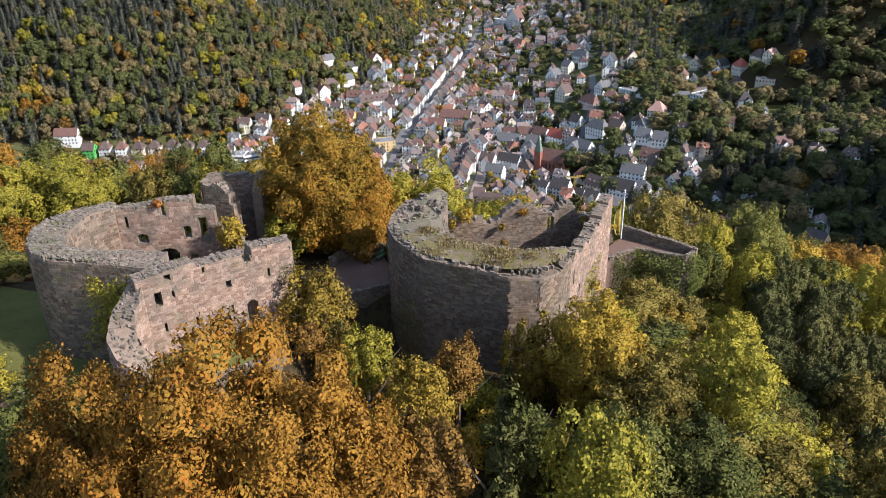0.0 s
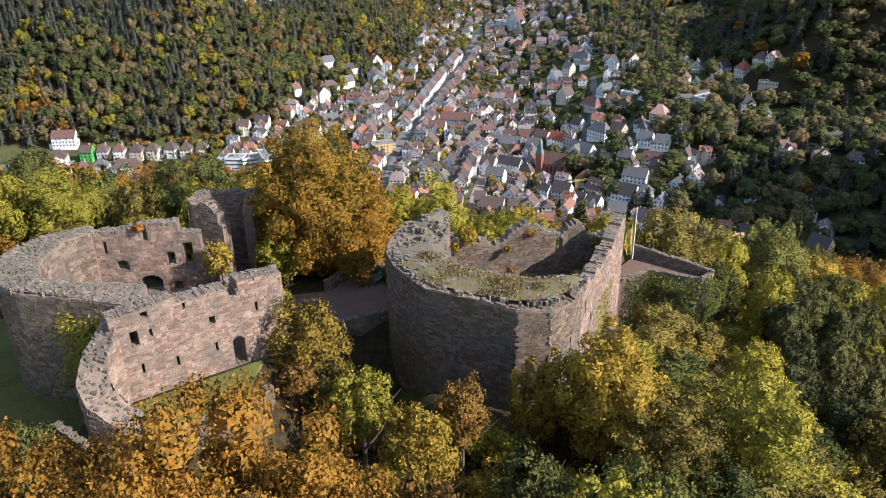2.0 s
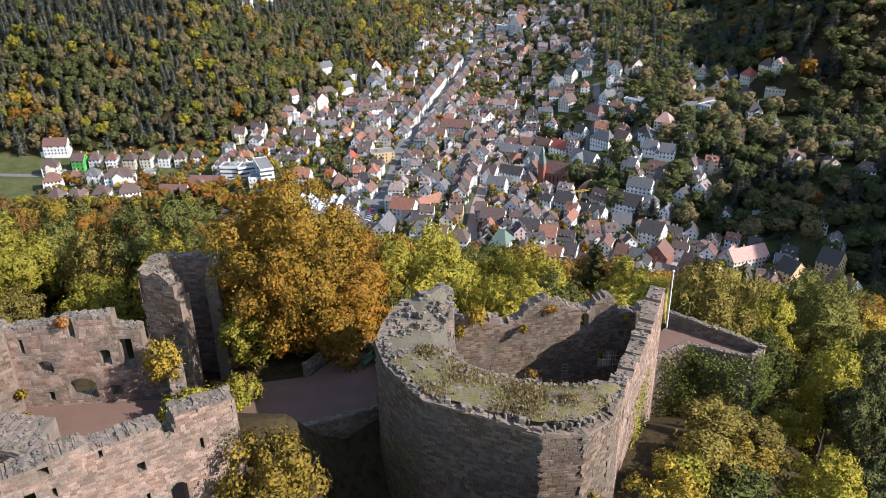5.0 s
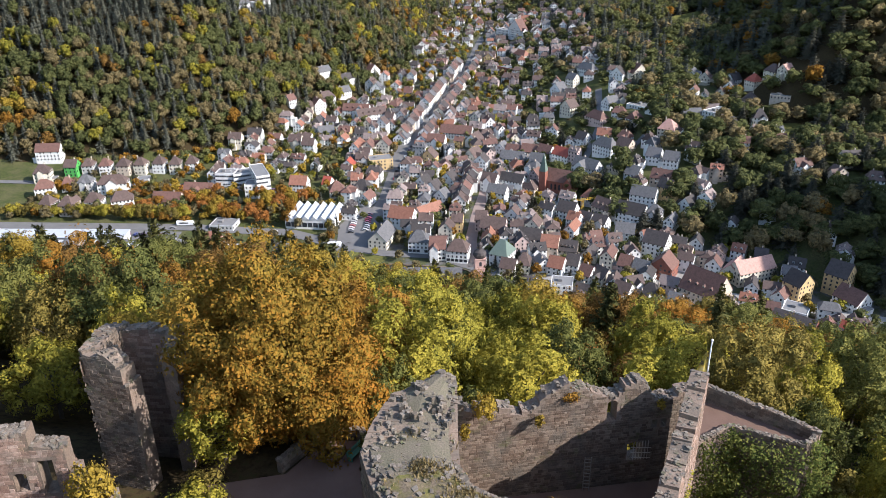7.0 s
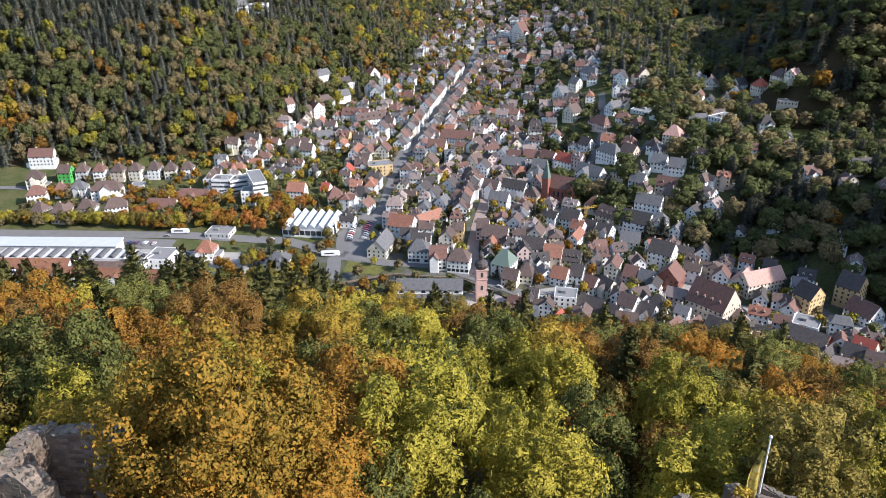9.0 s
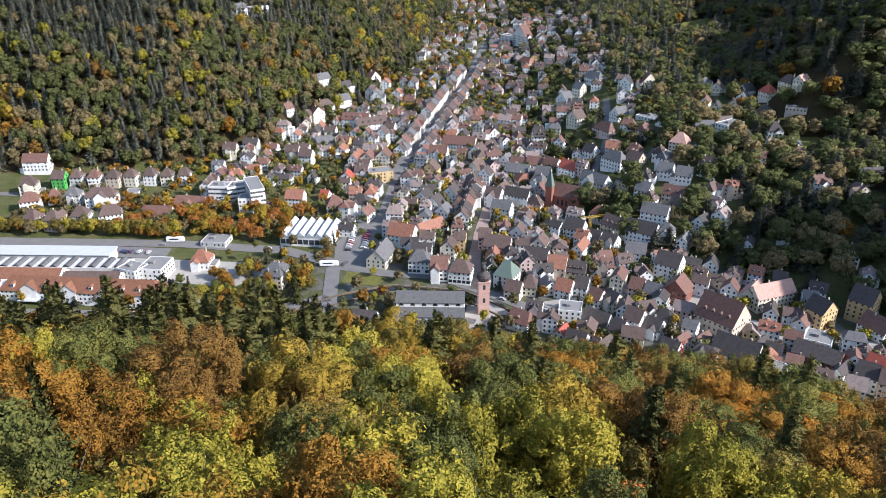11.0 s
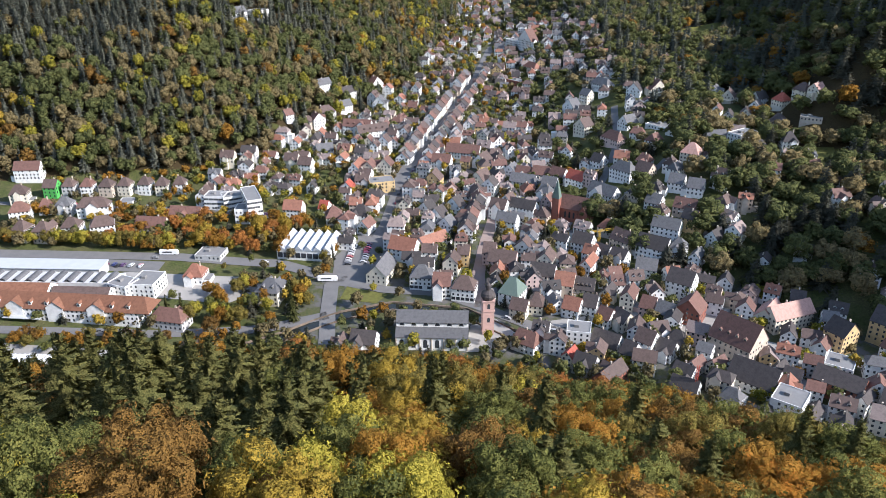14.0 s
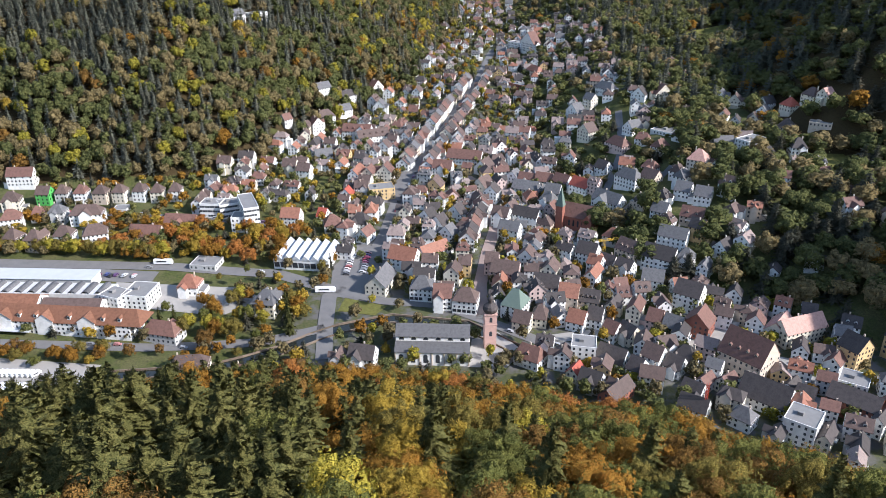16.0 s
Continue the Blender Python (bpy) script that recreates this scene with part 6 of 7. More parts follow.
def leaf_quads(r, v, leaf, middle, stray=0.75, grain=0.3):
    """Small leafy sprays at the places v, facing roughly away from the middle of their clump."""
    m = len(v)
    out = v - middle
    out /= np.linalg.norm(out, axis=1)[:, None] + 1e-6
    nrm = out + r.normal(size=(m, 3)) * stray + np.array([0, 0, 0.35])
    nrm *= np.sign((nrm * out).sum(1))[:, None]
    nrm /= np.linalg.norm(nrm, axis=1)[:, None]
    a = np.cross(nrm, r.normal(size=(m, 3)))
    a /= np.linalg.norm(a, axis=1)[:, None] + 1e-6
    b = np.cross(nrm, a)
    s = (leaf * r.uniform(0.6, 1.35, m))[:, None]
    quad = np.stack([v - a * s * 0.9, v - b * s * 0.55 + nrm * s * 0.15, v + a * s * 0.9, v + b * s * 0.55 + nrm * s * 0.15], 1)
    soft = out * 0.8 + nrm * 0.3 + r.normal(size=(m, 3)) * grain
    soft /= np.linalg.norm(soft, axis=1)[:, None] + 1e-6
    return np.concatenate([quad, np.repeat(soft[:, None, :], 4, 1), quad[..., :1] * 0], -1).reshape(-1, 7)


def spruce_arrays(seed, tiers, segs, sprays, width=0.42):
    """A conifer of unit height: whorls of drooping, tapering boughs with hanging sprays."""
    r = np.random.default_rng(seed)
    quads, fringe = [], []
    for k in range(tiers):
        z = 0.05 + 0.94 * (k / tiers) ** 0.9
        rad = 0.5 * width * (1 - z) ** 0.8 * r.uniform(0.8, 1.12) + 0.008
        arms = max(5, int(11 * (1 - z)) + 3)
        for q in range(arms):
            ang = q / arms * 6.283 + r.uniform(-0.35, 0.35) + k * 1.3
            d, side = np.array([math.cos(ang), math.sin(ang), 0]), np.array([-math.sin(ang), math.cos(ang), 0])
            reach, droop, rise = rad * r.uniform(0.65, 1.25), r.uniform(0.05, 0.12) * (1 - z), r.uniform(-0.012, 0.012)
            half = (0.016 + 0.03 * (1 - z)) * r.uniform(0.8, 1.2)
            roll = r.normal() * 0.012

            def at(t):
                return d * reach * t + np.array([0, 0, z + rise + 0.03 * t - droop * t * t])

            for i in range(segs):
                t0, t1 = 0.12 + 0.88 * i / segs, 0.12 + 0.88 * (i + 1) / segs
                h0, h1 = half * (1.1 - 0.85 * t0), half * (1.1 - 0.85 * t1) * r.uniform(0.6, 1.0)
                p, n_, tip = at(t0), at(t1), np.array([0, 0, roll - 0.012])
                nn = d * 0.7 + np.array([0, 0, 0.7]) + r.normal(size=3) * 0.28
                nn /= np.linalg.norm(nn)
                quads.append([np.concatenate([w, nn, [0]]) for w in (p - side * h0 - tip, n_ - side * h1 - tip, n_ + side * h1 + tip, p + side * h0 + tip)])
                fringe += [at(r.uniform(t0, t1)) + side * r.normal() * h0 * 0.9 - np.array([0, 0, r.uniform(0, 0.022)]) for _ in range(sprays)]
    hull = []
    for z0 in np.linspace(0.06, 0.86, 7):
        th = np.linspace(0, 2 * np.pi, 8)
        r0, r1 = 0.27 * width * (1 - z0) ** 0.85, 0.1 * width * (1 - z0)
        nn = np.stack([np.cos(th), np.sin(th), np.full(8, 0.4)], -1) / 1.077
        a = np.concatenate([np.stack([np.cos(th) * r0 * r.uniform(0.85, 1.15, 8), np.sin(th) * r0 * r.uniform(0.85, 1.15, 8), np.full(8, z0)], -1), nn, nn[:, :1] * 0], -1)
        b = np.concatenate([np.stack([np.cos(th) * r1, np.sin(th) * r1, np.full(8, z0 + 0.2 * (1 - z0) + 0.03)], -1), nn, nn[:, :1] * 0], -1)
        hull.append(np.stack([a[:-1], a[1:], b[1:], b[:-1]], 1).reshape(-1, 7))
    parts = [np.array(quads).reshape(-1, 7)] + hull
    if fringe:
        v = np.array(fringe)
        parts.append(leaf_quads(r, v, 0.013, np.stack([v[:, 0] * 0, v[:, 1] * 0, v[:, 2] - 0.05], -1), 0.5))
    return np.concatenate(parts)


def quads_mesh(name, rows, mat):
    """Loose quads with rounded shading, out of rows of place and normal."""
    me = bpy.data.meshes.new(name)
    m = len(rows) // 4
    me.vertices.add(len(rows))
    me.vertices.foreach_set("co", np.ascontiguousarray(rows[:, :3], dtype=np.float32).ravel())
    me.loops.add(m * 4)
    me.loops.foreach_set("vertex_index", np.arange(m * 4, dtype=np.int32))
    me.polygons.add(m)
    me.polygons.foreach_set("loop_start", np.arange(0, m * 4, 4, dtype=np.int32))
    me.update(calc_edges=True)
    me.polygons.foreach_set("use_smooth", np.ones(m, dtype=bool))
    me.materials.append(mat)
    if rows.shape[1] == 7:
        me.normals_split_custom_set_from_vertices(rows[:, 3:6].astype(np.float32))
    return me


def limb(f, a, b, r0, r1, sides=6):
    a, b = Vector(a), Vector(b)
    d = (b - a).normalized()
    u = d.orthogonal().normalized()
    w = d.cross(u)
    k = len(f.v)
    for p, rad in ((a, r0), (b, r1)):
        f.v += [tuple(p + (u * math.cos(q / sides * 6.283) + w * math.sin(q / sides * 6.283)) * rad) for q in range(sides)]
    for q in range(sides):
        f.f.append((k + q, k + (q + 1) % sides, k + sides + (q + 1) % sides, k + sides + q))
        f.i.append(0)


def trunk_mesh(seed, limbs=7):
    r = random.Random(seed)
    f = Faces()
    limb(f, (0, 0, -0.06), (0.01, 0.01, 0.35), 0.03, 0.02)
    limb(f, (0.01, 0.01, 0.35), (r.uniform(-0.03, 0.03), 0.02, 0.85), 0.02, 0.006)
    for k in range(limbs):
        z, ang = r.uniform(0.25, 0.65), k * 2.4 + r.uniform(-0.4, 0.4)
        mid = (math.cos(ang) * 0.16, math.sin(ang) * 0.16, z + 0.13)
        end = (math.cos(ang + 0.3) * 0.34, math.sin(ang + 0.3) * 0.34, z + 0.26)
        limb(f, (0, 0, z), mid, 0.012, 0.007, 5)
        limb(f, mid, end, 0.007, 0.002, 4)
    me = bpy.data.meshes.new("trunk")
    me.from_pydata(f.v, [], f.f)
    me.materials.append(BARK)
    return me


HERO = [quads_mesh("crown", crown_arrays(k, 80, 110, 0.016, 7, 4, 0.98, 0.34, 0.16), LEAF["green"]) for k in range(3)]
FRONT = [quads_mesh("crown", crown_arrays(8, 160, 300, 0.0082, 7, 4, 0.95, 0.34, 0.14), LEAF["orange"])]
NEAR = [quads_mesh("crown", crown_arrays(k + 3, 44, 55, 0.026, 6, 4), LEAF["green"]) for k in range(5)]
BACK = [quads_mesh("crown", crown_arrays(k + 12, 34, 36, 0.031, 6, 3), LEAF["green"]) for k in range(6)]
UNDER = [quads_mesh("crown", crown_arrays(k + 22, 14, 22, 0.05, 6, 3), LEAF["green"]) for k in range(4)]
SPRUCE = [quads_mesh("crown", spruce_arrays(k, 30, 3, 2), LEAF["spruce"]) for k in range(3)]
PINE = [quads_mesh("crown", crown_arrays(k + 40, 30, 64, 0.022, 6, 3, 0.66, 0.34, 0.24), LEAF["pine"]) for k in range(3)]
TRUNK = [trunk_mesh(k) for k in range(5)]
trng = random.Random(11)
WORDS = {"beech": "tall beech with golden and olive leaves", "orange": "broad tree with orange and golden autumn leaves", "red": "tree with bright orange-red autumn leaves", "yellow": "tree with yellow autumn leaves", "lime": "tree with light yellow-green leaves", "green": "leafy green deciduous tree", "olive": "tree with olive and fading green leaves", "brown": "tree with sparse brown autumn leaves", "spruce": "dark green spruce", "fir": "blue-green fir tree", "pine": "grey-green pine tree"}


def tree(colour, x, y, top, wide, crown=None, far=False):
    """A tree on the ground at x, y whose tip reaches the height top."""
    z = gh(x, y) - 0.3
    tall = max(3.0, top - z)
    ob = bpy.data.objects.new("spruce" if colour == "spruce" else "pine_tree" if colour == "pine" else "tree", None)
    scene.collection.objects.link(ob)
    ob.matrix_world = pose(x, y, z, 0, 0, trng.uniform(0, 360))
    tagged(ob, WORDS[colour] + " on the wooded hill", "tree", group="trees on the castle hill")
    t = new("trunk", trng.choice(TRUNK))
    t.parent = ob
    girth = min(1.0, 9 / tall) * tall
    t.scale = (girth, girth, tall * 0.95)
    kinds = SPRUCE if colour == "spruce" else PINE if colour == "pine" else UNDER if far and tall < 7.5 else BACK if far else FRONT if wide > 10 and y < 45 else HERO if wide > 7.9 and y < 70 or wide > 12 else NEAR
    c = new("crown", trng.choice(kinds))
    c.parent = ob
    if colour == "spruce":
        c.scale, c.location = (wide / 0.42, wide / 0.42, tall), (0, 0, 0)
    else:
        h = crown or min(tall * 0.9, wide * (1.3 if far else 1.6))
        c.scale, c.location = (wide, wide, h), (0, 0, tall - h)
    c.rotation_euler = (0, 0, trng.uniform(0, 6.28))
    c.material_slots[0].link = "OBJECT"
    c.material_slots[0].material = LEAF[colour]
    return ob


PLACED = []


def grove(rows, far=False):
    for colour, x, y, top, wide in rows:
        PLACED.append((x, y, wide))
        tree(colour, x, y, top, wide, far=far)


# in front of the castle
grove([("orange", -10.0, 40.5, 265.0, 14.5), ("orange", -17.2, 40.0, 263.2, 10.5), ("orange", -4.5, 42.5, 260.0, 7.5), ("yellow", -3.6, 50.0, 254.0, 6.0), ("lime", -6.6, 61.5, 253.2, 4.6), ("yellow", -2.0, 57.0, 253.2, 5.2), ("brown", 0.8, 63.0, 251.0, 4.2), ("brown", -1.0, 46.5, 256.0, 6.0), ("spruce", 4.3, 45.7, 260.0, 7.0), ("yellow", -11.4, 67.4, 255.5, 6.0), ("olive", -9.4, 64.4, 251.5, 4.6), ("green", -28.0, 51.5, 254.0, 8.5), ("green", -23.5, 43.0, 257.0, 8.5), ("lime", -37.0, 57.0, 252.5, 6.0)])
grove([("lime", 10.0, 46.3, 256.2, 6.6), ("yellow", 12.6, 64.5, 253.8, 9.5), ("olive", 16.0, 60.4, 251.0, 8.0), ("yellow", 7.4, 66.8, 250.8, 5.6), ("green", 19.4, 55.5, 248.0, 9.5), ("green", 13.4, 53.5, 251.0, 7.5), ("green", 25.4, 71.5, 243.5, 8.0), ("lime", 30.0, 80.0, 243.5, 7.0), ("olive", 25.8, 87.0, 241.6, 6.0), ("olive", 21.0, 68.0, 246.5, 7.0), ("green", 6.0, 57.0, 249.0, 6.5), ("olive", 17.0, 43.0, 252.0, 8.0), ("green", 23.5, 48.0, 247.0, 8.5)])
grove([("pine", 42.0, 99.0, 242.0, 6.0), ("pine", 47.0, 99.0, 238.0, 6.0), ("pine", 38.0, 93.0, 242.0, 6.0), ("pine", 44.0, 92.0, 238.0, 6.0), ("pine", 50.0, 95.0, 233.0, 6.0), ("pine", 36.5, 86.0, 240.0, 6.0), ("pine", 41.0, 84.5, 236.5, 6.0), ("pine", 46.5, 86.5, 233.0, 6.0), ("green", 35.0, 77.5, 235.5, 7.0), ("pine", 52.5, 104.0, 236.0, 6.0), ("pine", 56.0, 99.0, 230.0, 6.0), ("olive", 31.5, 71.5, 237.5, 7.5), ("olive", 37.0, 70.0, 232.0, 7.5), ("olive", 28.0, 63.5, 241.0, 7.5), ("green", 33.0, 61.0, 236.0, 8.0), ("lime", 28.5, 53.5, 240.0, 8.0)])
# behind the castle
grove([("beech", -16.2, 94.0, 261.5, 12.6), ("beech", -13.0, 95.8, 255.6, 12.2), ("beech", -18.8, 95.2, 254.5, 9.5), ("orange", -12.6, 96.8, 253.0, 8.0), ("lime", -19.6, 91.6, 250.5, 6.5), ("olive", -16.5, 99.5, 250.0, 8.0), ("lime", -33.7, 107.5, 250.0, 8.0), ("olive", -44.0, 112.0, 248.5, 8.5), ("lime", -40.0, 103.0, 247.5, 8.0), ("olive", -49.0, 99.0, 247.5, 8.5), ("orange", -56.0, 96.0, 247.0, 8.0), ("green", -46.0, 90.0, 246.5, 7.0), ("green", -48.0, 80.0, 250.5, 6.0), ("spruce", -37.0, 121.0, 250.5, 6.0), ("green", -8.0, 101.5, 246.5, 6.5), ("green", 0.5, 100.0, 244.0, 7.0), ("lime", 37.0, 115.0, 239.0, 7.5), ("green", 33.5, 105.5, 240.0, 6.5), ("lime", 37.5, 97.0, 243.0, 7.0)])
grove([("lime", 3.4, 127.5, 234.0, 9.5), ("red", 14.2, 132.5, 228.8, 8.5), ("spruce", 29.0, 148.5, 224.0, 7.0), ("lime", 41.0, 141.0, 223.5, 9.0), ("green", -18.7, 133.0, 237.0, 10.0), ("lime", -22.3, 124.0, 240.0, 7.5), ("lime", -1.0, 143.0, 229.5, 9.0), ("orange", 13.5, 158.0, 219.0, 10.0), ("green", -7.0, 122.0, 238.0, 8.0), ("brown", 20.5, 122.0, 234.5, 7.5), ("olive", 17.1, 145.0, 225.0, 8.0), ("green", 11.0, 112.0, 239.0, 7.5), ("olive", -29.0, 117.0, 245.0, 8.0), ("spruce", 25.0, 126.0, 234.0, 6.5)])

# the rest of the hill: single trees nearest the ruin
def keep_clear(x, y, gap):
    """Where no tree may stand: the ruin, its lawns, and the space of the placed trees."""
    if -48 < x < 21 and 50 < y < 101 and not (x < -42 and y > 82):
        return True
    if 14 < x < 34 and 72 < y < 106 or (-46 < x < -12 and 54 < y < 64):
        return True
    return any((x - a) ** 2 + (y - b) ** 2 < (w * 0.42 + gap) ** 2 for a, b, w in PLACED)


def fill(x0, x1, y0, y1, step, mixes, tall, broad=1.0):
    out = []
    for gyy in np.arange(y0, y1, step):
        for gxx in np.arange(x0, x1, step):
            x, y = gxx + trng.uniform(-0.42, 0.42) * step, gyy + trng.uniform(-0.42, 0.42) * step
            if keep_clear(x, y, step * 0.3):
                continue
            colour = mixes(x, y)
            w = step * broad * trng.uniform(1.1, 1.6) * (0.95 if colour == "fir" else 1.15 if colour == "spruce" else 0.72 if colour == "pine" else 1.0)
            out.append((colour, x, y, gh(x, y) + tall * trng.uniform(0.8, 1.2) * (1.35 if colour == "fir" else 1.2 if colour == "spruce" else 1.0), w))
    return out


def slope_mix(x, y):
    """The kinds of tree on the castle slope: a spruce stand to the west, beeches and maples to the east, an autumn rim above the town."""
    k = trng.random()
    if x > 25 and y < 105:
        return trng.choice(["pine", "pine", "pine", "green", "olive"])
    if x > 5 and 95 < y < 128:
        return trng.choice(["green", "lime", "olive", "green"])
    if y < 50:
        return trng.choice(["green", "green", "olive", "lime", "orange", "pine"])
    if y > 325 and x > -75:
        return trng.choice(["orange", "orange", "red", "brown", "olive", "yellow", "green"])
    if x < -30 and y > 160:
        return "spruce" if k < 0.84 else trng.choice(["orange", "brown", "green"])
    if x < -11 and y > 205:
        return "spruce" if k < 0.66 else trng.choice(["orange", "yellow", "olive"])
    if x < 16 and y > 178:
        return "spruce" if k < 0.34 else trng.choice(["olive", "yellow", "lime", "orange", "green", "brown"])
    if x >= 16 and y > 140:
        return "spruce" if k < 0.08 else trng.choice(["orange", "orange", "brown", "brown", "brown", "olive", "green", "green", "green"])
    return trng.choice(["lime"] * 5 + ["green"] * 4 + ["olive"] * 2 + ["yellow"] * 2 + ["orange"] * 3 + ["brown"])


grove(fill(-40, 40, 30, 52, 6.5, slope_mix, 12), True)
grove(fill(-110, 80, 104, 150, 8.8, slope_mix, 16), True)
grove(fill(-70, -44, 60, 104, 8.0, slope_mix, 14), True)
grove(fill(22, 62, 40, 104, 5.6, slope_mix, 13), True)
# undergrowth round the foot of the walls
for x, y in [(14, 70), (17, 72.5), (20, 74), (22, 78), (24, 82.5), (26.5, 85), (16, 66), (19.5, 69.5), (12, 68.5), (23.5, 73.5), (27, 78.5), (19.5, 80), (17, 77), (21, 85), (24, 88), (22, 64), (26, 68), (-3, 66), (-7, 67.5), (2, 66), (5, 63.5), (9, 68.3), (-10, 60), (-2, 61), (3, 59.5), (8.5, 60), (13, 57), (18, 60), (-5.5, 55), (1, 53), (6, 51)]:
    tree(trng.choice(["olive", "green", "olive", "lime", "brown", "yellow"]), x, y, gh(x, y) + trng.uniform(3.2, 5.0), trng.uniform(4.2, 5.6), far=True)
PLACED.clear()
grove(fill(-2, 64, 36, 72, 5.0, lambda x, y: trng.choice(["green", "olive", "olive", "lime"]), 5), True)
grove(fill(21, 64, 72, 104, 5.0, lambda x, y: trng.choice(["green", "olive", "olive", "lime"]), 5), True)


def woods(name, rows, templates, label, group):
    """Many far trees, one mesh for each colour."""
    by = {}
    for colour, x, y, top, w in rows:
        by.setdefault(colour, []).append((x, y, top, w))
    for colour, trees in by.items():
        chunks = []
        for x, y, top, w in trees:
            z = gh(x, y)
            t = templates["spruce" if colour in ("spruce", "pine", "fir") else "leafy"]
            a = t[trng.randrange(len(t))]
            h = top - z
            ang = trng.uniform(0, 6.283)
            c, s = math.cos(ang), math.sin(ang)
            if colour in ("spruce", "pine", "fir"):
                sc, base = (w / 0.42, w / 0.42, h), 0
            else:
                ch = min(h * 0.9, w * 1.3)
                sc, base = (w, w, ch), h - ch
            p, q = a[:, :3] * np.array(sc), a[:, 3:6]
            chunks.append(np.stack([p[:, 0] * c - p[:, 1] * s + x, p[:, 0] * s + p[:, 1] * c + y, p[:, 2] + base + z, q[:, 0] * c - q[:, 1] * s, q[:, 0] * s + q[:, 1] * c, q[:, 2], a[:, 6]], -1))
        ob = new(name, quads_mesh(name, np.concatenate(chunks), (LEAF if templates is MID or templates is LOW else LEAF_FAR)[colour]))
        tagged(ob, WORDS[colour].replace("tree", "trees").replace("spruce", "spruces") + label, "woods", kind="stuff")


MID = {"leafy": [crown_arrays(k + 60, 30, 30, 0.032, 6, 3) for k in range(6)], "spruce": [spruce_arrays(k + 70, 24, 2, 1) for k in range(4)]}
LOW = {"leafy": [crown_arrays(k + 60, 18, 16, 0.045, 6, 3) for k in range(6)], "spruce": [spruce_arrays(k + 70, 15, 2, 0) for k in range(4)]}
SMALL = {"leafy": [crown_arrays(k + 60, 12, 5, 0.06, 5, 3) for k in range(6)], "spruce": [spruce_arrays(k + 70, 13, 2, 0) for k in range(4)]}
FAR = {"leafy": [crown_arrays(k + 80, 8, 4, 0.075, 5, 2, 0.86, 0.42) for k in range(6)], "spruce": [spruce_arrays(k + 90, 9, 1, 0) for k in range(4)]}


def in_view(x, y, z, eye=(-2, 60, 285)):
    """Inside the part of the valley that can be seen from the camera's line at all."""
    d = y - eye[1]
    return abs(x - d * -0.05) < d * 0.66 + 40 and z < eye[2] - 0.085 * d + 12


def above_town(x, y):
    return y < float(np.interp(x, [-300, -230, -90, 0, 85, 160, 300], [380, 384, 410, 410, 376, 328, 260])) - 2


rows = [t for t in fill(-170, 160, 150, 262, 10.0, slope_mix, 19) if above_town(t[1], t[2]) and in_view(*t[1:4])]
woods("slope_woods", rows, MID, " covering the slope below the castle", "")
rows = [t for t in fill(-250, 270, 262, 430, 10.4, slope_mix, 17) if above_town(t[1], t[2]) and in_view(*t[1:4])]
woods("lower_woods", rows, LOW, " at the foot of the castle slope", "")


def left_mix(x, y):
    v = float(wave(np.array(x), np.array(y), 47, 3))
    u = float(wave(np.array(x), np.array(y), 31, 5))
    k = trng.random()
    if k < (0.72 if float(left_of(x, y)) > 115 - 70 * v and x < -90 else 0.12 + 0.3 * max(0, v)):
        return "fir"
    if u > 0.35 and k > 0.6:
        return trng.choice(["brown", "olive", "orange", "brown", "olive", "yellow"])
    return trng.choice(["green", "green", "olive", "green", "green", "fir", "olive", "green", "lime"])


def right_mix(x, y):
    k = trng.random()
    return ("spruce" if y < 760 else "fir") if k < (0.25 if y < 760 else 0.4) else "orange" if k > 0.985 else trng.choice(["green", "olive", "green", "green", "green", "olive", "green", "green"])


def in_front_of_house(x, y):
    """On the downhill side of a house, where only low shrubs stand."""
    return any(abs(x - 0.05 * (y - b) - a) < c + 2.5 and 0 < b - y < 17 for a, b, c in VILLAS)


def clear_of_town(x, y, r=3.0):
    return all((x - a) ** 2 + (y - b) ** 2 > (r + c * 0.6) ** 2 for a, b, c in TAKEN) and not on_street(x, y, 1.5)


MEADOWS = [[(200, 648), (218, 618), (262, 632), (268, 662), (228, 668)], [(176, 980), (215, 985), (290, 1035), (300, 1105), (240, 1075), (200, 1010)]]


def inside(x, y, ring):
    return all((b[0] - a[0]) * (y - a[1]) - (b[1] - a[1]) * (x - a[0]) > 0 for a, b in zip(ring, ring[1:] + ring[:1]))


for ring in MEADOWS:
    mx, my = sum(q[0] for q in ring) / len(ring), sum(q[1] for q in ring) / len(ring)
    f = Faces()
    for a, b in zip(ring, ring[1:] + ring[:1]):
        for q in range(10):
            t0, t1 = q / 10, (q + 1) / 10
            quad = [(a[0] + (mx - a[0]) * t0, a[1] + (my - a[1]) * t0), (b[0] + (mx - b[0]) * t0, b[1] + (my - b[1]) * t0), (b[0] + (mx - b[0]) * t1, b[1] + (my - b[1]) * t1), (a[0] + (mx - a[0]) * t1, a[1] + (my - a[1]) * t1)]
            f.poly([(*w, gh(*w) + 0.5) for w in (quad if q < 9 else quad[:3])])
    tagged(f.obj("meadow", LAWN, flat=False), "green hillside meadow between the woods", "meadow", kind="structure")

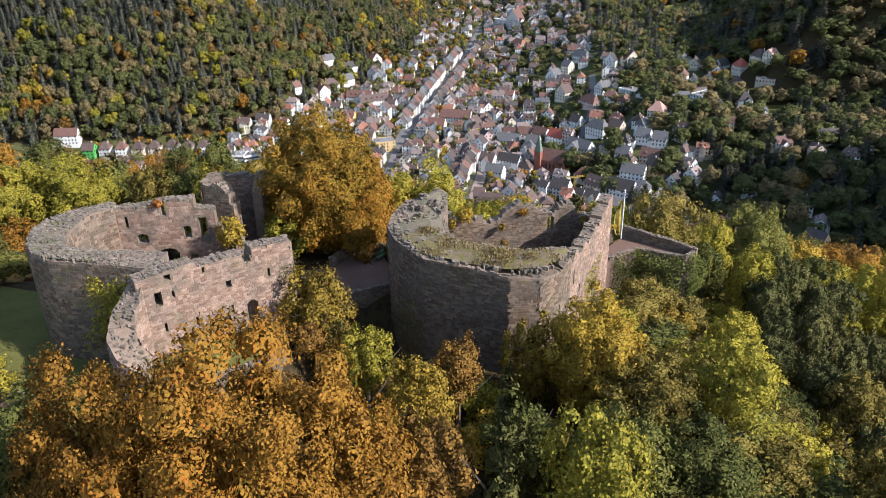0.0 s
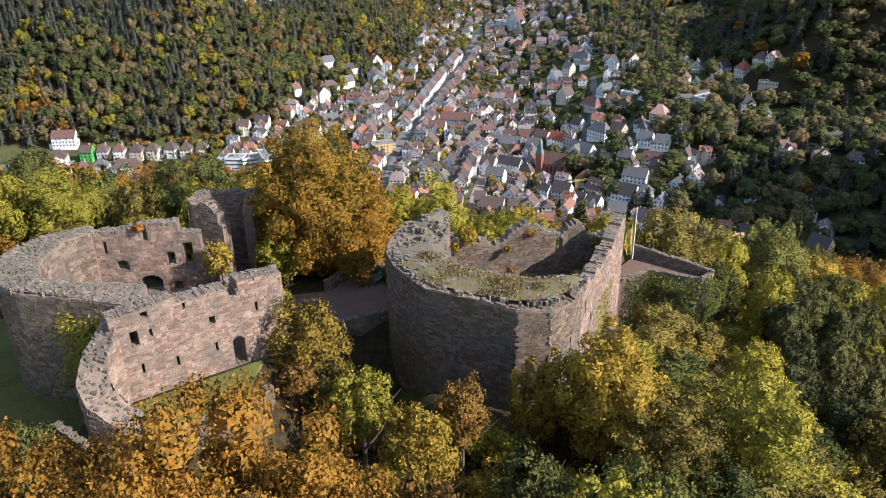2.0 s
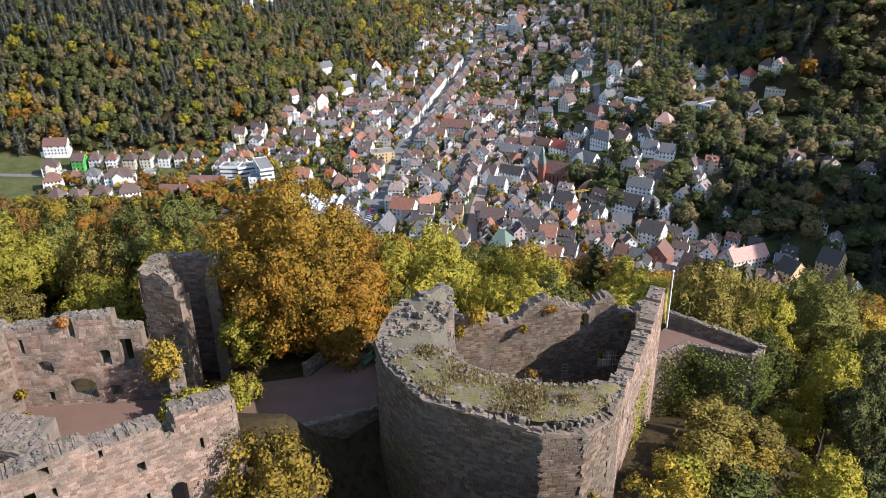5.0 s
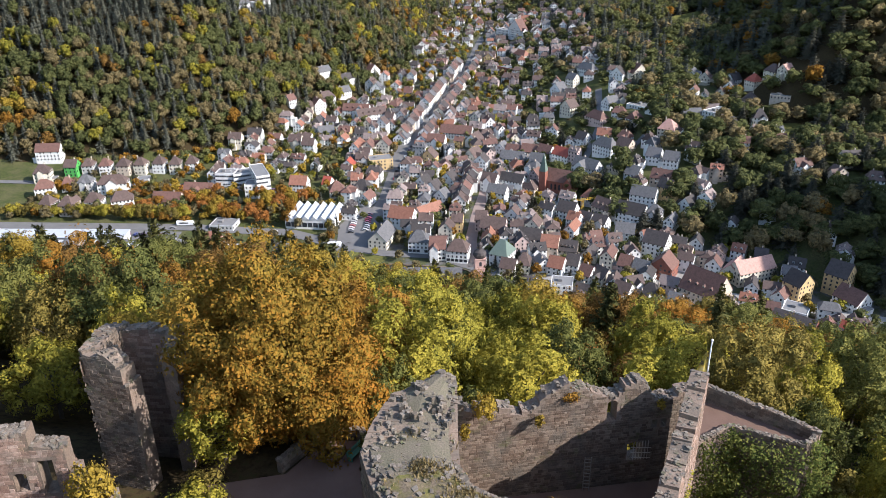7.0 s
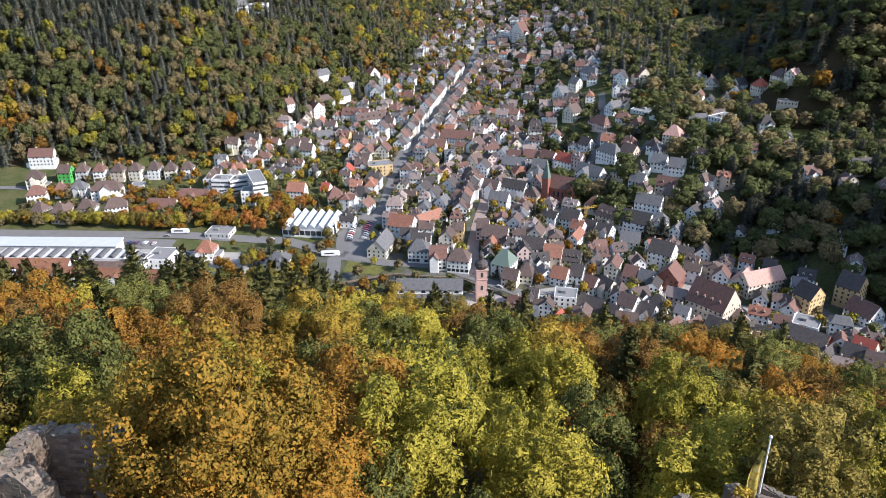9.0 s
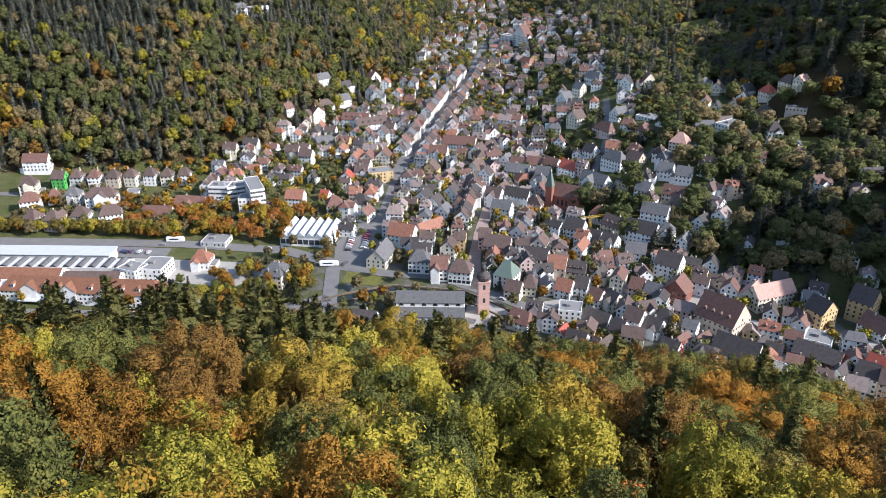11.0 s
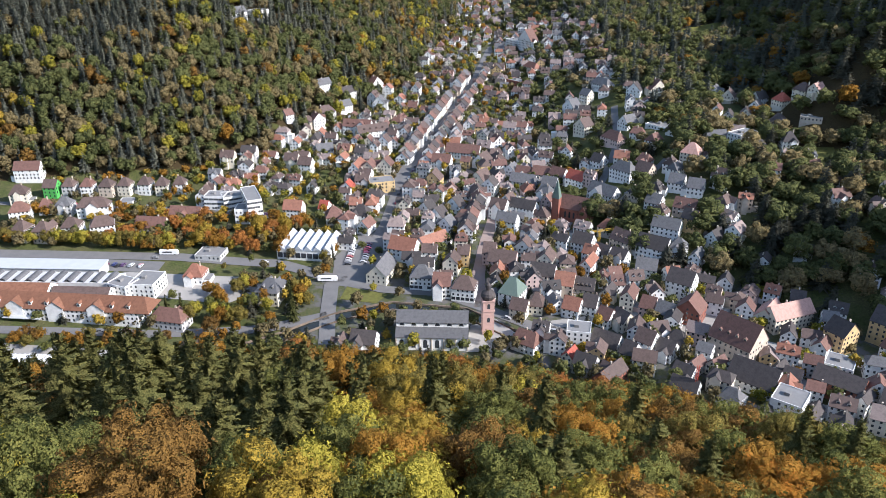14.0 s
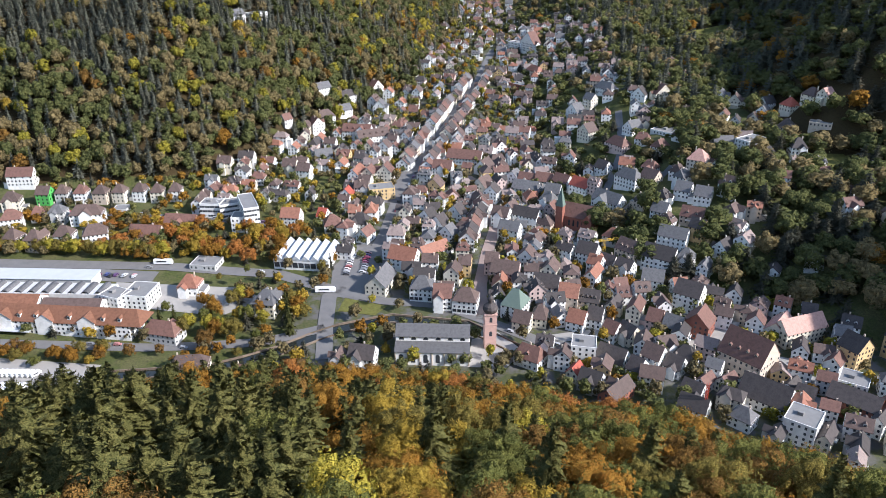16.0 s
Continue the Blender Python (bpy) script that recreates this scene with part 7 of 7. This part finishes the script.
PLACED.clear()
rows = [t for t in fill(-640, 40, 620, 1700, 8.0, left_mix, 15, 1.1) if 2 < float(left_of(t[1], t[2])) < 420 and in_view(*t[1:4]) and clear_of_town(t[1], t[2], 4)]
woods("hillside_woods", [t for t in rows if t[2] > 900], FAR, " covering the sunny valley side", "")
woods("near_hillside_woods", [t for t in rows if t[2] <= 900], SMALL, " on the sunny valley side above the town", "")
rows = []
for t in fill(20, 760, 400, 1700, 11.6, right_mix, 16, 1.1):
    d = float(right_of(t[1], t[2]))
    if d > 6 and d < 340 and (d > 178 or trng.random() < 0.95) and not any(inside(t[1], t[2], m) for m in MEADOWS) and in_view(*t[1:4]) and clear_of_town(t[1], t[2], 2.0):
        if in_front_of_house(t[1], t[2]):
            if trng.random() < 0.5:
                rows.append((trng.choice(["green", "olive"]), t[1], t[2], gh(t[1], t[2]) + trng.uniform(2.5, 4.5), trng.uniform(4, 5.5)))
            continue
        rows.append(t if d > 95 or t[2] < 620 else (t[0], t[1], t[2], gh(t[1], t[2]) + trng.uniform(7, 13), t[4] * 0.72))
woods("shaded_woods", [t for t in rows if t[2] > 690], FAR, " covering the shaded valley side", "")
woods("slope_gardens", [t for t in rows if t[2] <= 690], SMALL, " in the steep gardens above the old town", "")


def garden_mix(x, y):
    return trng.choice(["green", "olive", "green", "olive", "green", "lime", "orange", "spruce", "spruce", "green", "yellow", "green"] if x > -100 or y > 620 else ["green", "olive", "orange", "yellow", "olive", "spruce"])


# gardens, avenues and parks of the town
rows = [(c, x, y, gh(x, y) + trng.uniform(6, 12), trng.uniform(5.5, 9)) for c, x, y, _, _ in fill(-330, 300, 400, 1500, 9.0, garden_mix, 8) if not above_town(x, y) and float(left_of(x, y)) < 4 and float(right_of(x, y)) < 6 and clear_of_town(x, y, 1.0) and in_view(x, y, 100) and trng.random() < 0.85 and not (-262 < x < -150 and 400 < y < 450) and not (-345 < x < -150 and 462 < y < 536) and not (-92 < x < -52 and 480 < y < 508)]
woods("town_trees", [t for t in rows if t[2] > 570], FAR, " in the gardens of the town", "")
woods("old_town_trees", [t for t in rows if t[2] <= 570], SMALL, " between the houses of the old town", "")
rows = [(trng.choice(["olive", "lime", "olive"]), -338 + k * 6.2, 543 + trng.uniform(-1, 1), gh(-300, 543) + trng.uniform(9, 12), 10.5) for k in range(22)]
rows += [(trng.choice(["orange", "orange", "yellow", "red"]), trng.uniform(-262, -125), trng.uniform(538, 596), 80 + trng.uniform(0, 4), trng.uniform(8, 12)) for k in range(70)]
rows += [(trng.choice(["green", "olive", "orange", "lime"]), trng.uniform(-165, -100), trng.uniform(455, 500), 74 + trng.uniform(0, 5), trng.uniform(6, 10)) for k in range(26)]
rows += [(trng.choice(["orange", "olive", "brown"]), trng.uniform(-262, -130), trng.uniform(430, 440), 72 + trng.uniform(0, 3), trng.uniform(5, 8)) for k in range(24)]
rows = [t for t in rows if clear_of_town(t[1], t[2], 2.0)]
for colour, x, y, h, w in (("olive", -136, 459, 13, 11), ("green", -144, 463, 12, 10), ("brown", -148, 447, 13, 11), ("lime", -163, 465, 11, 9), ("green", -157, 474, 9, 8), ("spruce", -106, 464, 24, 9), ("spruce", -112, 482, 20, 6), ("orange", -119, 461, 8, 7), ("spruce", -170, 464, 17, 7), ("spruce", -181, 469, 12, 5), ("green", -142, 511, 17, 4.5), ("olive", -161, 514, 9, 4), ("orange", -98, 517, 8, 7), ("olive", -101, 531, 10, 7), ("lime", -105, 427, 7, 5), ("orange", -238, 436, 7, 7), ("orange", -223, 432, 8, 7)):
    rows.append((colour, x, y, gh(x, y) + h, w))
for colour, x, y, h, w in (("orange", -211, 428, 10, 8), ("olive", -241, 428, 7, 8), ("green", -229, 424, 6, 7), ("yellow", -202, 428, 6, 6), ("orange", -158, 430, 7, 6), ("orange", -147, 428, 8, 7), ("green", -123, 456, 8, 5), ("olive", -129, 441, 6, 6), ("green", -161, 492, 7, 6), ("lime", -65, 496, 7, 5), ("green", -182, 481, 8, 6)):
    rows.append((colour, x, y, gh(x, y) + h, w))
woods("park_trees", rows, LOW, " along the avenues and in the park", "")


# ---- plants and turf on the ruin ----
SHRUB = [quads_mesh("foliage", crown_arrays(k + 30, 16, 50, 0.034, 6, 4), LEAF["yellow"]) for k in range(3)]


def bush(colour, x, y, z, wide, tall, label):
    ob = new("bush", trng.choice(SHRUB))
    ob.matrix_world = Matrix.LocRotScale((x, y, z - tall * 0.12), Euler((0, 0, trng.uniform(0, 6))), (wide, wide, tall))
    ob.material_slots[0].link = "OBJECT"
    ob.material_slots[0].material = LEAF[colour]
    return tagged(ob, label, "bush", group="bushes on the ruin")


bush("yellow", -21.4, 76.4, 252.6, 2.6, 4.2, "bright yellow bush growing at the end of a ruined wall")
bush("lime", -19.2, 74.2, 250.4, 3.8, 3.4, "yellow-green bush beside the palace wall")
bush("red", -28.3, 76.6, 256.9, 1.0, 1.1, "small orange-red bush on the wall top")
bush("yellow", -32.0, 75.6, 251.5, 0.9, 1.0, "small yellow shrub at the foot of a wall")
bush("yellow", -31.4, 74.4, 250.3, 1.0, 1.0, "small yellow shrub at the foot of a wall")
bush("yellow", 1.2, 89.6, 249.6, 1.7, 2.6, "golden yellow bush on the hall wall")
bush("yellow", -0.2, 86.4, 250.2, 0.9, 1.6, "small yellow shrub on the hall wall")
bush("orange", 7.8, 91.9, 249.6, 1.5, 1.3, "small orange shrub on the broken wall crest")
bush("yellow", 5.4, 90.6, 248.2, 0.9, 1.2, "small yellow shrub on the wall face")
bush("yellow", 15.0, 93.0, 248.2, 0.8, 1.0, "small yellow shrub on the wall crest")
bush("brown", 5.2, 77.8, 252.2, 1.1, 0.9, "small reddish brown shrub on the wall top")
bush("green", -7.6, 92.0, 243.9, 2.2, 2.4, "green shrub beside the courtyard wall")
bush("lime", -19.6, 84.6, 243.9, 4.5, 3.4, "yellow-green bush below the courtyard")
bush("olive", -20.4, 89.0, 241.5, 4.0, 3.6, "green bush beside the split tower")
bush("brown", -11.6, 63.4, 249.2, 3.2, 3.2, "brown bush in front of the palace door")
bush("yellow", -27.0, 91.4, 250.5, 1.2, 3.2, "yellow creeper in the split tower")
bush("green", 22.5, 82.0, 238.5, 5.0, 4.0, "green bush below the terrace wall")
bush("olive", 18.8, 79.5, 238.5, 4.0, 3.6, "olive bush at the foot of the curtain wall")
bush("yellow", 20.2, 102.3, 243.2, 1.4, 0.8, "green tuft on the gate pier")


def creeper(pts, z0, z1, count, colour, label, out=0.12, leaf=0.16, dens=1.4, seed=1):
    """Ivy over a stretch of wall, thicker in patches and ragged at the rim."""
    r = np.random.default_rng(seed)
    total = length(pts)
    keep = []
    while len(keep) < count:
        s, z = r.uniform(0, total), r.uniform(z0, z1)
        rim = min(s, total - s) / total * 4 + min(z - z0, 2.0) * 0.3
        patchy = math.sin(s * dens + seed) * math.cos(z * dens * 1.2) + math.sin(s * 0.5 + z * 0.8 + seed)
        if rim + patchy * 0.7 + r.normal() * 0.3 < 0.35:
            continue
        (x, y), d = along(pts, s)
        puff = out * (1 + max(0, patchy)) * r.uniform(0.4, 2.0)
        keep.append((x + d[1] * puff, y - d[0] * puff, z))
    v = np.array(keep)
    (mx, my), d = along(pts, total / 2)
    ob = new("ivy", quads_mesh("ivy", leaf_quads(r, v, leaf, np.array([mx - d[1] * 6, my + d[0] * 6, (z0 + z1) / 2 - 3])), LEAF[colour]))
    return tagged(ob, label, "ivy", kind="stuff")


creeper([(-29.5, 64.15), (-26.0, 63.3), (-23.2, 62.4)], 250.0, 256.4, 2200, "lime", "dense green ivy in the corner of the bastion", 0.55, 0.22, seed=2)
creeper([(-25.6, 63.2), (-23.6, 62.6)], 254.4, 256.9, 160, "yellow", "yellow-leaved creeper at the bastion corner", 0.15, 0.16, seed=3)
creeper([on_front(12.6), on_front(13.9)], 252.0, 255.6, 90, "ivy", "sparse green creeper on the palace front", 0.1, 0.13, seed=4)
creeper([(19.2, 96.2), (23.1, 98.8), (28.6, 96.0), (30.1, 97.2)], 233.0, 242.2, 5200, "ivy", "thick green ivy covering the terrace wall", 0.55, 0.2, 0.9, 5)
creeper([(28.6, 96.0), (30.2, 97.3)], 232.5, 242.3, 900, "ivy", "green ivy on the end of the terrace wall", 0.25, 0.2, 0.9, 6)
creeper([(13.6, 81.6), (16.4, 88.4)], 240.0, 246.5, 700, "lime", "yellow-green creeper on the curtain wall", 0.15, 0.16, 1.2, 7)
creeper([(-6.2, 80.2), (-2.9, 75.0)], 240.0, 247.0, 500, "ivy", "sparse green creeper on the shield wall", 0.12, 0.16, 1.2, 8)

# turf on the thick wall top
n = Nodes("dry_turf", 0.95, 0.05)
TURF = n.done(n.mix(n.ramp(n.noise(0.9, 5), [(0.4, (0, 0, 0)), (0.6, (1, 1, 1))]), n.ramp(n.noise(0.2), [(0.3, (0.09, 0.095, 0.03)), (0.7, (0.19, 0.16, 0.06))]), n.ramp(n.noise(0.15), [(0.3, (0.12, 0.09, 0.06)), (0.7, (0.22, 0.17, 0.12))])), n.noise(0.1), 0.08)
n = Nodes("bare_rock", 0.95, 0.1)
GRAVEL = n.done(n.mix(n.noise(1.1, 6), n.ramp(n.noise(0.1, 6), [(0.3, (0.11, 0.088, 0.07)), (0.7, (0.27, 0.215, 0.175))]), (0.13, 0.125, 0.075)), n.noise(0.12, 6), 0.12)
r = np.random.default_rng(4)


def shield_top(x, y, w):
    """The uneven top of the shield wall, rising to a bare rocky block at its end."""
    return 252.42 + 0.28 * math.sin(w * 3.14) + 0.1 * math.sin(x * 1.7 + y * 1.3) + (0.9 + 0.25 * math.sin(x * 2.3) * math.cos(y * 1.9)) * float(smooth(82.0, 84.6, y))


f = Faces()
for k in range(0, len(sh_out) - 1):
    for q in range(4):
        a = []
        for kk, w in ((k, 0.1 + q * 0.2), (k + 1, 0.1 + q * 0.2), (k + 1, 0.3 + q * 0.2), (k, 0.3 + q * 0.2)):
            x, y = sh_out[kk][0] * (1 - w) + sh_in[kk][0] * w, sh_out[kk][1] * (1 - w) + sh_in[kk][1] * w
            a.append((x, y, shield_top(x, y, w)))
        f.poly(a, 0 if k > 2 else 1)
tagged(f.obj("turf", [TURF, GRAVEL], flat=False), "dry mossy turf on top of the shield wall", "turf", kind="stuff")


def wall_top(name, outer, inner, z, mat, label):
    """The mortared walkway on top of a thick wall."""
    f = Faces()
    for k in range(len(outer) - 1):
        for q in range(5):
            a = []
            for kk, w in ((k, 0.06 + q * 0.176), (k + 1, 0.06 + q * 0.176), (k + 1, 0.06 + (q + 1) * 0.176), (k, 0.06 + (q + 1) * 0.176)):
                x, y = outer[kk][0] * (1 - w) + inner[kk][0] * w, outer[kk][1] * (1 - w) + inner[kk][1] * w
                a.append((x, y, z - 0.22 * w + 0.1 * math.sin(x * 2.1) * math.cos(y * 1.7) + 0.05 * math.sin(x * 7 + y * 5)))
            f.poly(a)
    return tagged(f.obj(name, mat, flat=False), label, "wall top", kind="stuff")


wall_top("walkway", bast_out, bast_in, 257.32, GRAVEL, "worn grey mortar top of the round bastion")
f = Faces()
for _ in range(900):
    k, u, w = int(r.integers(0, len(bast_out) - 1)), r.uniform(0, 1), r.uniform(0.04, 0.96)
    x = (bast_out[k][0] * (1 - u) + bast_out[k + 1][0] * u) * (1 - w) + (bast_in[k][0] * (1 - u) + bast_in[k + 1][0] * u) * w
    y = (bast_out[k][1] * (1 - u) + bast_out[k + 1][1] * u) * (1 - w) + (bast_in[k][1] * (1 - u) + bast_in[k + 1][1] * u) * w
    size, turn = r.uniform(0.09, 0.24), r.uniform(0, 3)
    ring = [(x + size * r.uniform(0.6, 1.2) * math.cos(turn + q * 1.571), y + size * r.uniform(0.6, 1.2) * math.sin(turn + q * 1.571)) for q in range(4)]
    f.prism(ring, 256.9, [257.36 - 0.2 * w + r.uniform(0.0, 0.12) for _ in ring])
tagged(f.obj("wall_top_stones", CAP), "worn flat stones bedded in the bastion top", "stones", kind="stuff")
f = Faces()
for q0 in range(560):
    k = int(r.integers(0, len(sh_out) - 1)) if q0 < 260 else int(r.integers(0, 4))
    u, w = r.uniform(0, 1), r.uniform(0.05, 0.95)
    if k > 2 and r.uniform() < 0.6:
        w = r.choice([r.uniform(0.02, 0.14), r.uniform(0.86, 0.98)])
    x = (sh_out[k][0] * (1 - u) + sh_out[k + 1][0] * u) * (1 - w) + (sh_in[k][0] * (1 - u) + sh_in[k + 1][0] * u) * w
    y = (sh_out[k][1] * (1 - u) + sh_out[k + 1][1] * u) * (1 - w) + (sh_in[k][1] * (1 - u) + sh_in[k + 1][1] * u) * w
    size, turn = r.uniform(0.08, 0.28), r.uniform(0, 3)
    ring = [(x + size * r.uniform(0.6, 1.2) * math.cos(turn + q * 1.571), y + size * r.uniform(0.6, 1.2) * math.sin(turn + q * 1.571)) for q in range(4)]
    zt = shield_top(x, y, w) + 0.02
    f.prism(ring, zt - 0.3, [zt + r.uniform(0.01, 0.12) for _ in ring])
tagged(f.obj("loose_rubble", CAP), "loose sandstone rubble on the wall top", "rubble", kind="stuff")
pts = []
while len(pts) < 3800:
    k = r.integers(3, len(sh_out) - 2)
    u, w = r.uniform(0, 1), r.uniform(0.1, 0.88)
    x = (sh_out[k][0] * (1 - u) + sh_out[k + 1][0] * u) * (1 - w) + (sh_in[k][0] * (1 - u) + sh_in[k + 1][0] * u) * w
    y = (sh_out[k][1] * (1 - u) + sh_out[k + 1][1] * u) * (1 - w) + (sh_in[k][1] * (1 - u) + sh_in[k + 1][1] * u) * w
    if math.sin(x * 0.9 + 1) * math.cos(y * 0.8) + r.normal() * 0.35 > 0.1:
        pts.append((x, y, 252.5 + 0.2 * math.sin(w * 3.14)))
for cx_, cy_, spread, count in ((-3.4, 83.6, 1.1, 1500), (-2.6, 80.6, 0.8, 700), (4.6, 75.2, 1.1, 1300), (7.6, 74.6, 0.8, 700)):
    for dx, dy in r.normal(size=(count, 2)) * spread:
        pts.append((cx_ + dx, cy_ + dy * 0.8, 252.5 + 0.5 * math.exp(-(dx * dx + dy * dy) / spread ** 2)))
v = []
for x, y, z in pts:
    h, a, b = r.uniform(0.12, 0.34), r.uniform(0, 6.28), r.normal(size=2) * 0.1
    c, s = math.cos(a) * 0.05, math.sin(a) * 0.05
    v += [(x - c, y - s, z - 0.1), (x + c, y + s, z - 0.1), (x + c * 0.3 + b[0], y + s * 0.3 + b[1], z + h), (x - c * 0.3 + b[0], y - s * 0.3 + b[1], z + h * 0.96)]
ob = new("grass", quads_mesh("grass", np.array(v), LEAF["grass"]))
tagged(ob, "tufts of dry yellow grass on the wall top", "grass", kind="stuff")

# lawns
for name, ring, lift in (("lawn", [on_front(0.4), (-22.6, 55.2), (-14.2, 60.6), on_front(12.6)], 0.06), ("lawn", [(-47, 58.8), (-28.4, 58.8), (-24.6, 61.2), (-26, 63.8), (-33, 66), (-36, 69), (-36, 75), (-47, 78)], 0.06)):
    mx, my = sum(p[0] for p in ring) / len(ring), sum(p[1] for p in ring) / len(ring)
    f = Faces()
    for a, b in zip(ring, ring[1:] + ring[:1]):
        for q in range(6):
            t0, t1 = q / 6, (q + 1) / 6
            quad = [(a[0] + (mx - a[0]) * t0, a[1] + (my - a[1]) * t0), (b[0] + (mx - b[0]) * t0, b[1] + (my - b[1]) * t0), (b[0] + (mx - b[0]) * t1, b[1] + (my - b[1]) * t1), (a[0] + (mx - a[0]) * t1, a[1] + (my - a[1]) * t1)]
            f.poly([(*w, gh(*w) + lift) for w in (quad if q < 5 else quad[:3])])
    tagged(f.obj(name, LAWN, flat=False), "short green lawn at the foot of the ruin", "lawn", kind="structure")


# a tower crane at the edge of the old town
crane = empty("crane", pose(102, 399, gh(102, 399)), "red lattice mast of a small building crane", "crane")
n = Nodes("crane_red", 0.5, 0.4)
CRANE = n.done(n.mix(n.noise(0.7), (0.45, 0.05, 0.03), (0.55, 0.09, 0.05)))
for a, b in ((-0.5, -0.5), (0.5, -0.5), (0.5, 0.5), (-0.5, 0.5)):
    f = Faces()
    f.box(a - 0.08, b - 0.08, -0.5, a + 0.08, b + 0.08, 19)
    f.obj("post", CRANE, crane)
for k in range(12):
    f = Faces()
    for p, q in (((-0.5, -0.5), (0.5, -0.5)), ((0.5, -0.5), (0.5, 0.5)), ((0.5, 0.5), (-0.5, 0.5)), ((-0.5, 0.5), (-0.5, -0.5))):
        limb(f, (*p, k * 1.55), (*q, k * 1.55 + 1.5), 0.05, 0.05, 4)
    f.obj("brace", CRANE, crane)
f = Faces()
f.box(-0.9, -0.9, -0.6, 0.9, 0.9, 0.3)
f.obj("base", GREY, crane)


def beam(parent, name, a, b, thick, mat):
    f = Faces()
    limb(f, a, b, thick, thick, 4)
    return f.obj(name, mat, parent)


jib = empty("crane", pose(77, 555, gh(77, 555), 0, 0, 18), "yellow building crane with a long level jib", "crane")
n = Nodes("crane_yellow", 0.5, 0.4)
YELLOW = n.done(n.mix(n.noise(0.7), (0.5, 0.3, 0.03), (0.6, 0.38, 0.05)))
for a, b in ((-0.6, -0.6), (0.6, -0.6), (0.6, 0.6), (-0.6, 0.6)):
    beam(jib, "post", (a, b, -0.5), (a, b, 14.5), 0.11, YELLOW)
for k in range(9):
    beam(jib, "brace", (-0.6, -0.6, k * 1.6), (0.6, -0.6, k * 1.6 + 1.6), 0.07, YELLOW)
for a, b in ((-0.5, 14.0), (0.5, 14.0), (0.0, 15.1)):
    beam(jib, "chord", (-6.0, a, b), (24.0, a, b), 0.13, YELLOW)
for k in range(14):
    beam(jib, "brace", (-5.0 + k * 2.0, -0.5, 14.0), (-4.0 + k * 2.0, 0.0, 15.1), 0.07, YELLOW)
f = Faces()
f.box(-6.2, -0.8, 12.6, -4.2, 0.8, 14.2)
f.obj("counterweight", GREY, jib)

# ---- single stones of the palace front ----
shape_meshes = {}
for wall, stones, side_, mat in STONES:
    for x, y, z, d, w, h, t, k in stones:
        if k not in shape_meshes:
            me = bpy.data.meshes.new("stone")
            me.from_pydata(SHAPES[k][0], [], SHAPES[k][1])
            me.materials.append(STONE_SINGLE)
            shape_meshes[k] = me
        ob = new("stone", shape_meshes[k])
        ob.parent = wall
        turn = math.atan2(d[1], d[0])
        ob.matrix_local = Matrix.LocRotScale((x, y, z), Euler((0, 0, turn)), (w, t * side_, h))
